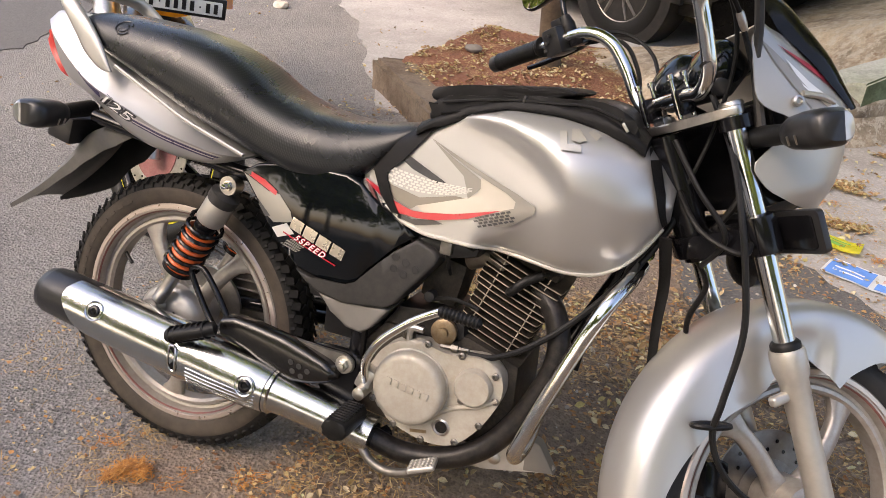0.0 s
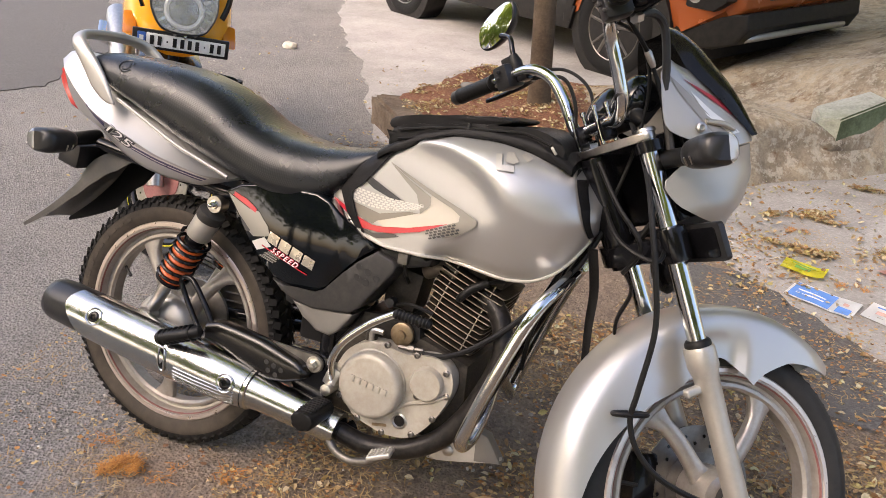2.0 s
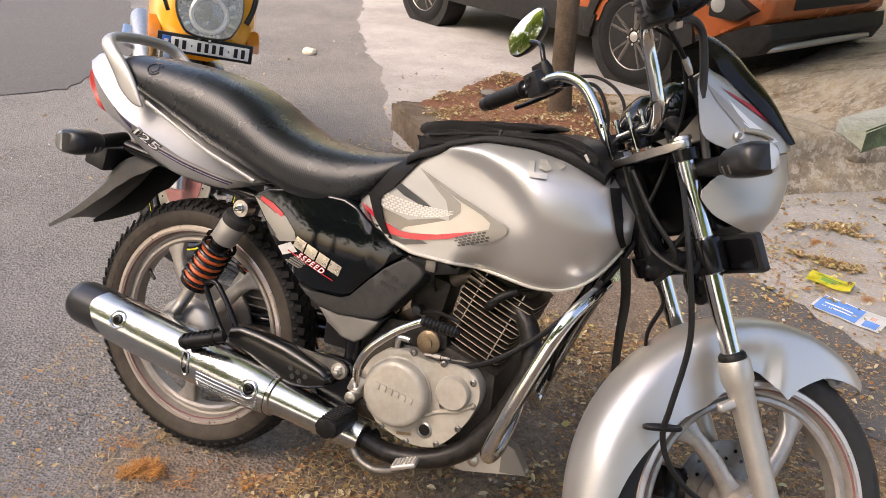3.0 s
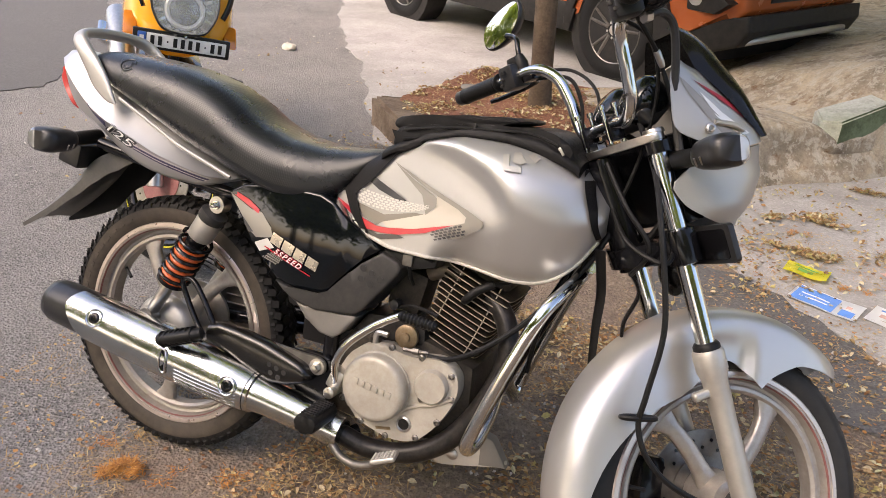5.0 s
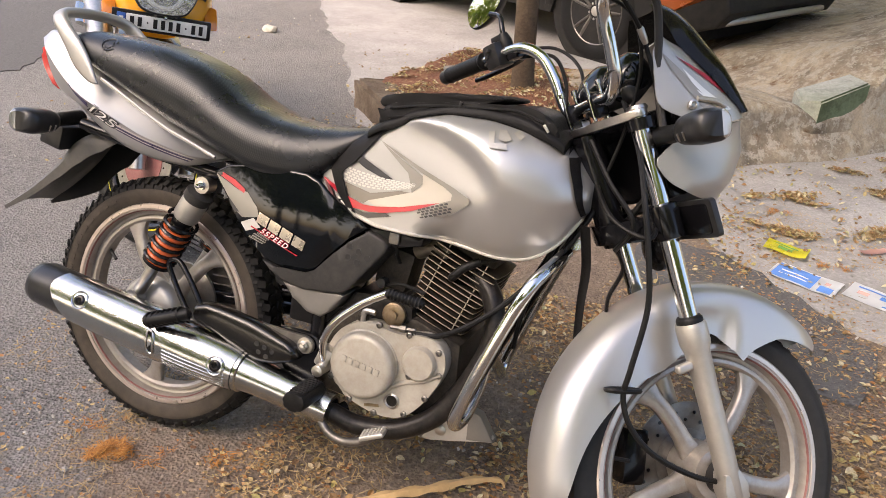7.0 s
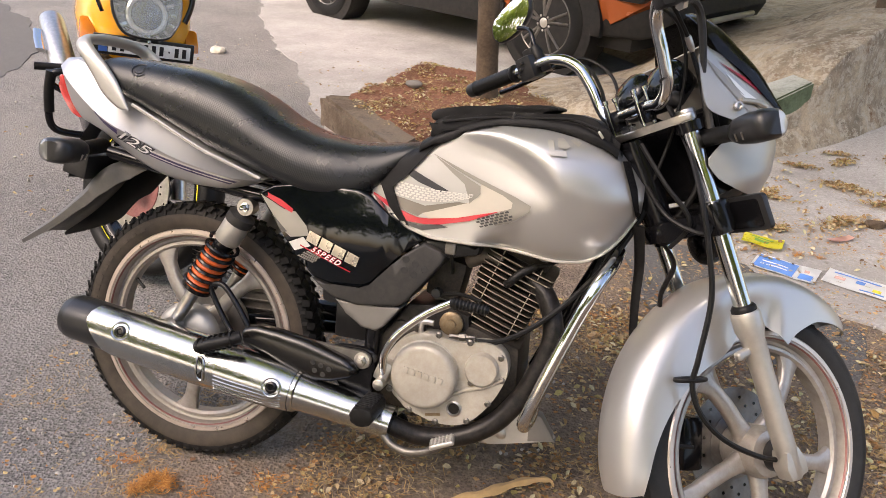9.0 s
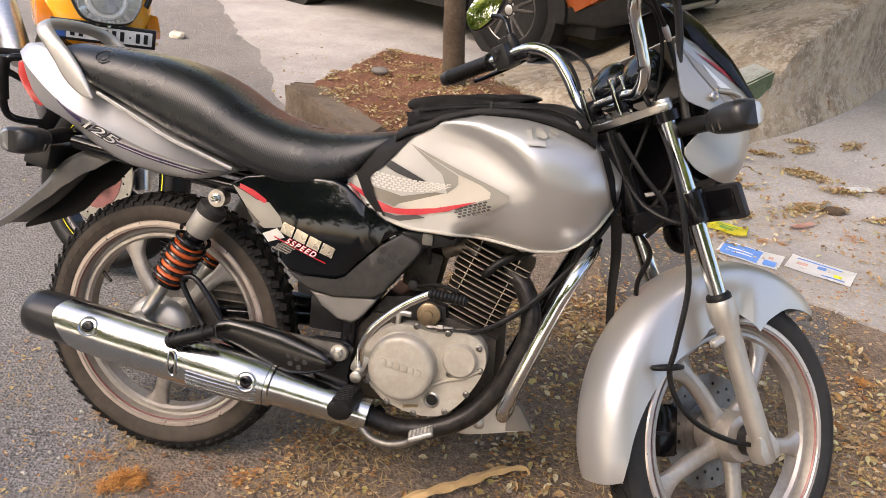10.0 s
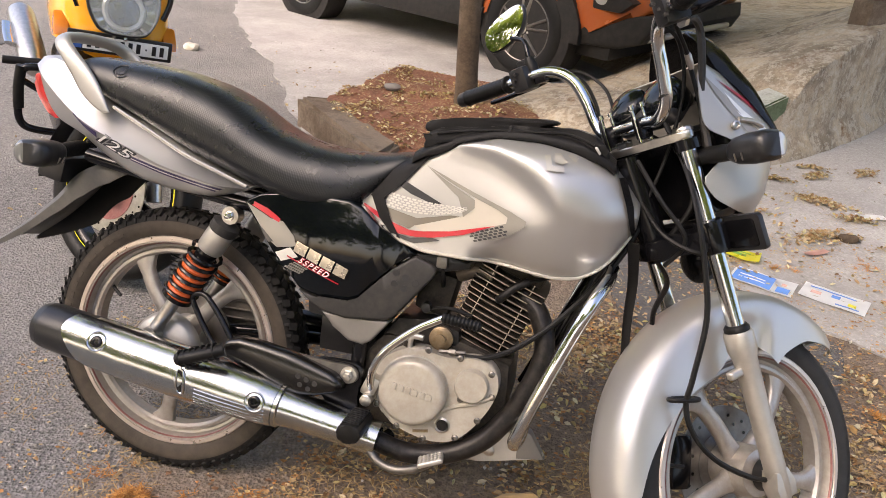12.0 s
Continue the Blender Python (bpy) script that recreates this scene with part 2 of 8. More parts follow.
    h = mix(n, l, 0.55, v1.outputs["Distance"], noise_tex(n, l, 45, 9, 0.75).outputs[0])
    bump(n, l, b, h, 1.0, 0.012)
    return m


ASPHALT = road_mat("road_surface")
CONCRETE = ground_mat("concrete", [(0.30, 0.285, 0.268), (0.41, 0.39, 0.37), (0.355, 0.338, 0.32), (0.48, 0.462, 0.44)], 130, 0.002, (0.20, 0.185, 0.168), 1.1, grit=(0.52, 0.495, 0.465))
def plaster(name, tones, relief=0.004, flakes=None, stains=None):
    """Old trowelled mortar: broad stains over a mottled ground, streaks of dirt, fine grit."""
    m, n, l, k = nodes_of(name)
    base = ramp(n, l, noise_tex(n, l, 3.2, 9, 0.68).outputs[0], [(0.30, tones[0]), (0.46, tones[1]), (0.58, tones[2]), (0.72, tones[3])]).outputs[0]
    dirt = ramp(n, l, noise_tex(n, l, 9.0, 9, 0.75).outputs[0], [(0.52, (0, 0, 0)), (0.70, (0.75,) * 3)]).outputs[0]
    col = mix(n, l, dirt, base, tuple(q * 0.45 for q in tones[1]))
    if flakes:
        spots = ramp(n, l, noise_tex(n, l, 17.0, 12, 0.78).outputs[0], [(0.505, (0, 0, 0)), (0.55, (0.8,) * 3)]).outputs[0]
        col = mix(n, l, spots, col, flakes)
    if stains:
        rust = ramp(n, l, noise_tex(n, l, 6.3, 10, 0.72).outputs[0], [(0.58, (0, 0, 0)), (0.68, (0.85,) * 3)]).outputs[0]
        col = mix(n, l, rust, col, stains)
    fine = ramp(n, l, noise_tex(n, l, 90, 6, 0.7).outputs[0], [(0.35, (0.72,) * 3), (0.65, (1, 1, 1))]).outputs[0]
    l.new(mix(n, l, 1.0, col, fine, "MULTIPLY"), k.inputs["Base Color"])
    k.inputs["Roughness"].default_value = 0.9
    k.inputs["Specular IOR Level"].default_value = 0.25
    bump(n, l, k, mix(n, l, 0.5, noise_tex(n, l, 14, 9, 0.7).outputs[0], noise_tex(n, l, 80, 7, 0.7).outputs[0]), 0.8, relief)
    return m


CONCRETE_OLD = plaster("old_concrete", [(0.13, 0.102, 0.072), (0.29, 0.236, 0.172), (0.43, 0.352, 0.25), (0.38, 0.35, 0.30)], 0.006, (0.45, 0.40, 0.32), (0.15, 0.075, 0.033))
KERB_MAT = plaster("broken_kerb", [(0.085, 0.062, 0.043), (0.14, 0.105, 0.074), (0.21, 0.165, 0.122), (0.17, 0.142, 0.114)], 0.008)
WALL_YELLOW = plaster("yellow_wall", [(0.46, 0.44, 0.24), (0.55, 0.52, 0.30), (0.58, 0.56, 0.34), (0.50, 0.48, 0.28)])
RUST = surface("rusty_iron", (0.10, 0.05, 0.03), 0.8, 0.2, 0.35, 20, 0.3, 200, 0.3)
MOSS = plaster("mossy_concrete", [(0.07, 0.085, 0.045), (0.13, 0.165, 0.095), (0.17, 0.205, 0.125), (0.20, 0.20, 0.14)])
CONCRETE_PALE = plaster("pale_slab", [(0.30, 0.32, 0.24), (0.42, 0.43, 0.37), (0.47, 0.47, 0.42), (0.30, 0.34, 0.24)])
SOIL = ground_mat("red_soil", [(0.10, 0.042, 0.024), (0.19, 0.082, 0.045), (0.27, 0.125, 0.07), (0.14, 0.06, 0.034)], 110, 0.012, (0.15, 0.062, 0.036), 4.0, grit=(0.33, 0.20, 0.12))
BARK = plaster("bark", [(0.055, 0.038, 0.026), (0.095, 0.068, 0.046), (0.13, 0.097, 0.068), (0.075, 0.056, 0.042)], 0.012)
LEAF_DRY = scattered("dry_leaves", [(0.13, 0.07, 0.03), (0.42, 0.26, 0.10), (0.28, 0.13, 0.045), (0.52, 0.40, 0.22), (0.22, 0.115, 0.05), (0.50, 0.42, 0.15), (0.36, 0.25, 0.14), (0.64, 0.55, 0.36), (0.44, 0.43, 0.22)])
STRAW = scattered("straw", [(0.30, 0.19, 0.08), (0.48, 0.32, 0.14), (0.38, 0.23, 0.09), (0.55, 0.42, 0.22), (0.24, 0.14, 0.06)])
STRAW_ORANGE = scattered("orange_straw", [(0.40, 0.15, 0.03), (0.62, 0.27, 0.05), (0.25, 0.09, 0.02), (0.72, 0.36, 0.09), (0.50, 0.20, 0.035)])
CHIPS = scattered("leaf_chips", [(0.50, 0.24, 0.06), (0.30, 0.13, 0.04), (0.58, 0.42, 0.22), (0.42, 0.18, 0.05), (0.17, 0.09, 0.045), (0.62, 0.47, 0.20), (0.38, 0.25, 0.13)])
LEAF_GREEN = scattered("green_leaves", [(0.07, 0.13, 0.02), (0.22, 0.29, 0.05), (0.40, 0.44, 0.08), (0.12, 0.19, 0.03)], 0.5, 0.5)
PEBBLE = scattered("pebbles", [(0.22, 0.20, 0.18), (0.45, 0.42, 0.37), (0.32, 0.28, 0.24), (0.60, 0.56, 0.50)], 0.8)
TYRE_CLEAN = surface("black_tyre", (0.020, 0.020, 0.020), 0.6, 0.0, 0.3, 14, 0.15, 400, 0.12, (0.10, 0.085, 0.07), spec=0.25)
DARK_STEEL = surface("dark_steel", (0.20, 0.19, 0.175), 0.45, 0.9, 0.25, 50, 0.08, 500, 0.3, (0.16, 0.12, 0.09))
STRIPE_RED = surface("faded_red_stripe", (0.25, 0.09, 0.085), 0.4, 0.2, 0.2, 40, 0.0, 300, 0.3)
OLIVE_GRAPHIC = surface("olive_grey_graphic", (0.17, 0.15, 0.12), 0.34, 0.25, 0.06, 14, 0.0, 300, 0.05, coat=0.5)
GOLD_GRAPHIC = surface("pale_gold_graphic", (0.62, 0.55, 0.43), 0.28, 0.6, 0.08, 20, 0.0, 300, 0.05, coat=0.5)
PALE_PRINT = surface("pale_print", (0.75, 0.73, 0.70), 0.35, 0.0, 0.05, 20)
PAPER = surface("white_paper", (0.76, 0.76, 0.75), 0.55, 0.0, 0.06, 12, 0.0, 300, 0.05)
PAPER_BLUE = surface("blue_print", (0.10, 0.24, 0.60), 0.5, 0.0, 0.15, 20)
FOIL = surface("yellow_wrapper", (0.72, 0.66, 0.03), 0.28, 0.0, 0.12, 20, 0.0, 300, 0.05)
GREEN_PRINT = surface("green_print", (0.15, 0.38, 0.06), 0.3, 0.0, 0.12, 20)
PINK_PAPER = surface("pink_paper", (0.58, 0.36, 0.30), 0.6, 0.0, 0.1, 20)
HUSK = surface("dry_husk", (0.55, 0.36, 0.16), 0.6, 0.0, 0.2, 25, 0.2, 200, 0.1)
STRIPE_DEEP = surface("deep_red_stripe", (0.27, 0.02, 0.035), 0.35, 0.1, 0.1, 20, 0.0, 300, 0.1)
SCREEN = surface("smoked_screen", (0.012, 0.0115, 0.011), 0.16, 0.0, 0.2, 12, 0.0, 300, 0.03, spec=0.5)
SMOKE_LENS = surface("smoked_lens", (0.16, 0.16, 0.155), 0.12, 0.2, 0.1, 40, 0.0, 300, 0.0, coat=0.9)
DARK_STONE = surface("dark_stone", (0.16, 0.15, 0.14), 0.85, 0.0, 0.2, 30, 0.4, 60)
STONE = surface("stone", (0.50, 0.46, 0.39), 0.85, 0.0, 0.2, 30, 0.4, 60)


# ---- mesh helpers ----
def V(*a):
    return Vector(a)


def part(name, bm, mat, parent=None, label="", smooth=40):
    """One mesh object out of a bmesh, in its parent's own coordinates."""
    me = bpy.data.meshes.new(name)
    bmesh.ops.recalc_face_normals(bm, faces=bm.faces)
    bm.to_mesh(me)
    bm.free()
    for m in mat if isinstance(mat, (list, tuple)) else (mat,):
        me.materials.append(m)
    if smooth:
        for p in me.polygons:
            p.use_smooth = True
        me.set_sharp_from_angle(angle=radians(smooth))
    ob = new(name, me)
    ob.parent = parent
    if label:
        ob["label"] = label
    return ob


def thing(name, m, label, category, group="", kind=""):
    ob = new(name)
    ob.empty_display_size = 0.05
    ob.matrix_world = m
    return tagged(ob, label, category, group, kind)


def spline(pts, res=6, closed=False):
    """A smooth line through points of any number of axes."""
    P = [Vector(p) for p in pts]
    n, out = len(P), []
    for i in range(n if closed else n - 1):
        a = P[(i - 1) % n] if closed or i else P[0]
        b, c = P[i], P[(i + 1) % n]
        d = P[(i + 2) % n] if closed or i + 2 < n else P[-1]
        for k in range(res):
            t = k / res
            out.append(0.5 * ((2 * b) + (c - a) * t + (2 * a - 5 * b + 4 * c - d) * t * t + (3 * b - a - 3 * c + d) * t ** 3))
    if not closed:
        out.append(P[-1])
    return out


def bridge(bm, rings, cap=True, closed=True):
    vs = [[bm.verts.new(p) for p in r] for r in rings]
    n = len(rings[0])
    for a, b in zip(vs, vs[1:]):
        for k in range(n if closed else n - 1):
            bm.faces.new((a[k], a[(k + 1) % n], b[(k + 1) % n], b[k]))
    if cap and closed:
        bm.faces.new(vs[0])
        bm.faces.new(vs[-1])
    return bm


def sweep(pts, r, seg=10, res=6, bm=None, r2=None, flat=1.0):
    """A tube along a smooth line; r2: the radius at its end; flat: its second axis."""
    bm = bm or bmesh.new()
    P = spline(pts, res) if res > 1 else [Vector(p) for p in pts]
    up = Vector((0.13, 0.31, 0.94))
    rings = []
    for i, p in enumerate(P):
        d = (P[min(i + 1, len(P) - 1)] - P[max(i - 1, 0)]).normalized()
        s = d.cross(up)
        if s.length < 1e-3:
            s = d.cross(Vector((1, 0, 0)))
        s.normalize()
        up = s.cross(d).normalized()
        k = i / max(1, len(P) - 1)
        q = r if r2 is None else r + (r2 - r) * k
        rings.append([p + (s * math.cos(2 * math.pi * j / seg) + up * math.sin(2 * math.pi * j / seg) * flat) * q for j in range(seg)])
    return bridge(bm, rings)


def lathe(profile, seg=32, centre=(0, 0, 0), axis=(0, 1, 0), bm=None, closed=False, cap=True):
    """Turns (radius, height along the axis) pairs round an axis."""
    bm = bm or bmesh.new()
    q = Vector(axis).normalized().to_track_quat("Z", "Y")
    c = Vector(centre)
    rings = [[c + q @ Vector((r * math.cos(2 * math.pi * k / seg), r * math.sin(2 * math.pi * k / seg), h)) for k in range(seg)] for r, h in profile]
    if closed:
        rings.append(rings[0])
        bridge(bm, rings, cap=False)
        bmesh.ops.remove_doubles(bm, verts=bm.verts, dist=1e-6)
        return bm
    return bridge(bm, rings, cap)


def prism(outline, y0, y1, bevel=0.003, bm=None, seg=2):
    """An outline of (x, z) pairs, given depth along y, with rounded edges."""
    b2 = bmesh.new()
    lo = [b2.verts.new((p[0], y0, p[1])) for p in outline]
    hi = [b2.verts.new((p[0], y1, p[1])) for p in outline]
    n = len(lo)
    b2.faces.new(lo)
    b2.faces.new(hi)
    rim = []
    for k in range(n):
        b2.faces.new((lo[k], lo[(k + 1) % n], hi[(k + 1) % n], hi[k]))
    b2.edges.ensure_lookup_table()
    if bevel:
        es = [e for e in b2.edges if (e.verts[0] in lo) == (e.verts[1] in lo)]
        bmesh.ops.bevel(b2, geom=es, offset=bevel, segments=seg, affect="EDGES", profile=0.6)
    if bm is None:
        return b2
    return join(bm, b2)


def join(bm, b2, m=None):
    if m is not None:
        bmesh.ops.transform(b2, matrix=m, verts=b2.verts)
    me = bpy.data.meshes.new("joined")
    b2.to_mesh(me)
    b2.free()
    bm.from_mesh(me)
    bpy.data.meshes.remove(me)
    return bm


def slab(centre, size, bevel=0.003, turn=(0, 0, 0), bm=None, seg=2):
    b2 = bmesh.new()
    bmesh.ops.create_cube(b2, size=1, matrix=pose(*centre, *turn) @ Matrix.Diagonal((*size, 1)))
    if bevel:
        bmesh.ops.bevel(b2, geom=b2.edges[:], offset=bevel, segments=seg, affect="EDGES", profile=0.6)
    return b2 if bm is None else join(bm, b2)


def interp(x, table):
    xs, ys = zip(*table)
    return float(np.interp(x, xs, ys))


def eased(x, table, reach):
    """interp with its corners rounded off."""
    return sum(interp(x + reach * k / 3, table) * (4 - abs(k)) for k in range(-3, 4)) / 16


def move(bm, m):
    bmesh.ops.transform(bm, matrix=m, verts=bm.verts)
    return bm


from mathutils.bvhtree import BVHTree


def tree_of(bm):
    bm.normal_update()
    return BVHTree.FromBMesh(bm)


def draped(outline, tree, lift=0.0012, cell=0.012, thick=0.0, side=-1.0, turn=None):
    """A flat figure of (x, z) pairs laid along y on a curved surface; turn: its own axes."""
    bm = bmesh.new()
    bm.faces.new([bm.verts.new((p[0], 0, p[1])) for p in outline])
    bm.normal_update()
    bmesh.ops.triangulate(bm, faces=bm.faces[:])
    for ax in (0, 2):
        vals = [v.co[ax] for v in bm.verts]
        k = math.ceil(min(vals) / cell)
        while k * cell < max(vals):
            no = Vector((1, 0, 0)) if ax == 0 else Vector((0, 0, 1))
            bmesh.ops.bisect_plane(bm, geom=bm.verts[:] + bm.edges[:] + bm.faces[:], plane_co=no * k * cell, plane_no=no)
            k += 1
    gone = []
    for v in bm.verts:
        hit, no, _, _ = tree.ray_cast(Vector((v.co.x, side * 2.0, v.co.z)), Vector((0, -side, 0)))
        if hit is None:
            gone.append(v)
        else:
            v.co = hit + (no if no.y * side > 0 else -no) * lift
    bmesh.ops.delete(bm, geom=gone, context="VERTS")
    if thick:
        bm.normal_update()
        old = {v: v.normal.copy() for v in bm.verts}
        r = bmesh.ops.extrude_face_region(bm, geom=bm.faces[:], use_keep_orig=True)
        for v in [g for g in r["geom"] if isinstance(g, bmesh.types.BMVert)]:
            v.co.y += side * thick
    return bm


def pressed(bm, tree, lift):
    """Lays a flat figure in the (x, z) plane on a curved surface, keeping its own thickness."""
    for v in bm.verts:
        hit = tree.ray_cast(Vector((v.co.x, -2.0, v.co.z)), Vector((0, 1, 0)))[0]
        if hit is not None:
            v.co.y += hit.y - lift
    return bm


def lettering(text, size, depth, m, shear=0.0, spacing=1.0, swell=0.0):
    cu = bpy.data.curves.new("lettering", "FONT")
    cu.body, cu.size, cu.extrude, cu.shear, cu.space_character = text, size, depth, shear, spacing
    cu.offset = swell
    cu.align_x, cu.align_y = "CENTER", "CENTER"
    ob = bpy.data.objects.new("lettering", cu)
    scene.collection.objects.link(ob)
    bpy.context.view_layer.update()
    me = bpy.data.meshes.new_from_object(ob.evaluated_get(bpy.context.evaluated_depsgraph_get()))
    bm = bmesh.new()
    bm.from_mesh(me)
    bpy.data.objects.remove(ob)
    bpy.data.curves.remove(cu)
    bpy.data.meshes.remove(me)
    return move(bm, m)


# ---- the ground and what bounds it ----
def sheet(name, outline, z, mat, label, wobble=0.05, cell=0.12, kind="structure", seed=3, rise=0.0, parent=None):
    """A thin layer with an uneven edge, sunk at its rim."""
    edge = []
    n = len(outline)
    for i in range(n):
        a, b = Vector(outline[i]), Vector(outline[(i + 1) % n])
        steps = max(2, int((b - a).length / 0.08))
        nr = Vector((-(b - a).y, (b - a).x)).normalized()
        for k in range(steps):
            p = a.lerp(b, k / steps)
            edge.append(p + nr * wobble * (noise.noise(Vector((p.x * 2.3, p.y * 2.3, seed))) + 0.6 * noise.noise(Vector((p.x * 9, p.y * 9, seed + 5)))))
    bm = bmesh.new()
    top = [bm.verts.new((p.x, p.y, z + rise)) for p in edge]
    low = [bm.verts.new((p.x, p.y, -0.02)) for p in edge]
    bm.faces.new(top)
    for k in range(len(top)):
        bm.faces.new((low[k], low[(k + 1) % len(top)], top[(k + 1) % len(top)], top[k]))
    ob = part(name, bm, mat, parent, "", 30)
    return tagged(ob, label, name.replace("_", " "), "", kind)


def build_ground():
    """One sheet to the horizon, fine near the motorcycle."""
    bm = bmesh.new()
    marks = [-600, -150, -40, -15, -8, -5] + [-4 + 0.1 * k for k in range(91)] + [6, 8, 12, 20, 50, 150, 600]
    vs = [[bm.verts.new((x, y, 0 if max(abs(x), abs(y)) > 6 else 0.004 * noise.noise(Vector((x * 1.7, y * 1.7, 0))) - 0.002)) for x in marks] for y in marks]
    for a, b in zip(vs, vs[1:]):
        for k in range(len(marks) - 1):
            bm.faces.new((a[k], a[k + 1], b[k + 1], b[k]))
    tagged(part("ground", bm, ASPHALT, None, "", 60), "coarse grey asphalt road surface with exposed stones", "road", "", "structure")


build_ground()
sheet("concrete_apron", [(-2.35, 4.9), (-1.05, 3.05), (-0.6, 2.2), (0.3, 1.9), (0.95, 1.95), (1.2, 1.62), (1.62, 1.25), (2.0, 1.02), (3.5, 1.0), (6, 4), (3, 14), (-6, 12)], 0.006, CONCRETE, "pale worn concrete apron in front of the car", 0.07, seed=11)
sheet("asphalt_patch", [(-9, 3.0), (-4.6, 2.1), (-3.0, 1.75), (-2.75, 2.1), (-3.3, 3.4), (-4.2, 4.2), (-9, 7.5)], 0.003, ASPHALT_DARK, "smooth darker repair patch in the asphalt road", 0.06, seed=21)
sheet("asphalt_strip", [(0.98, 1.55), (1.25, 1.55), (1.75, 1.1), (1.65, 0.8), (1.2, 0.85), (0.98, 1.1)], 0.008, ASPHALT_DARK, "broken edge of dark asphalt beside the concrete", 0.08, seed=31)


def rough_block(name, outline, z0, z1, mat, label, category, wear=0.02, kind="structure", seed=1, tops=None, parent=None):
    """A cast block over an outline of (x, y) pairs, with worn edges and an uneven face; tops: its height corner by corner."""
    bm = bmesh.new()
    n = len(outline)
    lo = [bm.verts.new((p[0], p[1], z0)) for p in outline]
    hi = [bm.verts.new((p[0], p[1], (tops[k] if tops else z1))) for k, p in enumerate(outline)]
    bm.faces.new(lo)
    bm.faces.new(hi)
    for k in range(n):
        bm.faces.new((lo[k], lo[(k + 1) % n], hi[(k + 1) % n], hi[k]))
    bmesh.ops.bevel(bm, geom=[e for e in bm.edges if all(v in hi for v in e.verts)], offset=wear, segments=2, affect="EDGES")
    bmesh.ops.triangulate(bm, faces=[f for f in bm.faces if len(f.verts) > 4])
    bmesh.ops.subdivide_edges(bm, edges=[e for e in bm.edges if e.calc_length() > 0.12], cuts=5, use_grid_fill=True)
    bm.normal_update()
    for v in bm.verts:
        if v.co.z > z0 + 0.02:
            v.co += v.normal * wear * 0.55 * (noise.noise(v.co * 5 + Vector((seed, 0, 0))) + 0.5 * noise.noise(v.co * 17))
    ob = part(name, bm, mat, parent, "", 35)
    return tagged(ob, label, category, "", kind)


# raised concrete platform beside the car: a plastered wall that rises, a lumpy broken end, a worn top
EDGE = [(0.92, 2.36, 0.05), (1.08, 2.46, 0.20), (1.22, 2.585, 0.255), (1.37, 2.72, 0.272), (1.50, 2.805, 0.262), (1.595, 2.858, 0.200), (1.730, 2.998, 0.205), (1.83, 3.10, 0.31), (1.92, 3.20, 0.44), (2.01, 3.32, 0.50), (2.17, 3.53, 0.56), (2.47, 3.98, 0.66), (2.71, 4.42, 0.72), (3.40, 5.60, 0.78), (4.60, 7.60, 0.80)]


def build_platform():
    P = spline(EDGE, 12)
    rows = []
    for i, p in enumerate(P):
        inn = V(-0.72, 0.69, 0)
        h = max(0.02, p.z)
        far = 0.5 * max(0.0, min(1.0, (2.5 - p.x) / 0.5))
        soft = max(0.0, min(1.0, (1.80 - p.x) / 0.25))
        r = 0.014 + 0.040 * soft
        prof = [(-0.10, -0.05), (-0.095, 0.01), (-0.080, 0.05), (-0.050, 0.085), (-0.030, 0.12), (-0.012, h * 0.55)]
        prof = [(s, min(z, h * (0.15 + 0.14 * k))) for k, (s, z) in enumerate(prof)]
        prof += [(r * (1 - math.cos(x)), h - r * 0.8 * (1 - math.sin(x))) for x in (0.0, 0.4, 0.8, 1.2, 1.57)]
        prof += [(r + s, h * (1 - drop)) for s, drop in ((0.05, 0.0), (0.12, 0.01), (0.22, 0.03), (0.35, 0.09), (0.5, 0.18), (0.7, 0.30), (0.95, 0.44), (1.25, 0.56), (1.7, 0.60 + far), (2.3, 0.64 + far), (3.2, 0.68 + far))]
        row = []
        for s, z in prof:
            v = V(p.x, p.y, 0) + inn * s + V(0, 0, z)
            lump = (0.020 + 0.012 * soft) * noise.noise(v * 4.5) + 0.010 * noise.noise(v * 14) + 0.005 * noise.noise(v * 37)
            v += (inn * -1 if z < h - r and s < 0.2 else V(0, 0, 1)) * lump * (0.5 if z < 0.02 else 1)
            row.append(v)
        rows.append(row)
    bm = bridge(bmesh.new(), rows, closed=False)
    tagged(part("platform_kerb", bm, CONCRETE_OLD, None, "", 60), "raised old concrete platform with stained lumpy plastered edge", "kerb", "", "structure")


build_platform()
slab_ob = rough_block("platform_slab", [(1.585, 2.862), (1.80, 3.07), (1.72, 3.24), (1.47, 3.10), (1.495, 2.90)], 0.13, 0.3, CONCRETE_PALE, "sloping pale concrete slab with a mossy green side, set in the platform", "slab", 0.010, seed=8, tops=(0.272, 0.350, 0.345, 0.262, 0.256))
slab_ob.data.materials.append(MOSS)
for p in slab_ob.data.polygons:
    if p.normal.x > 0.4:
        p.material_index = 1

# tree pit
PIT = [(-0.735, 2.46), (-0.08, 1.80), (0.85, 2.45), (0.62, 3.75), (-0.50, 3.70)]
TRUNK = Vector((0.11, 2.81))


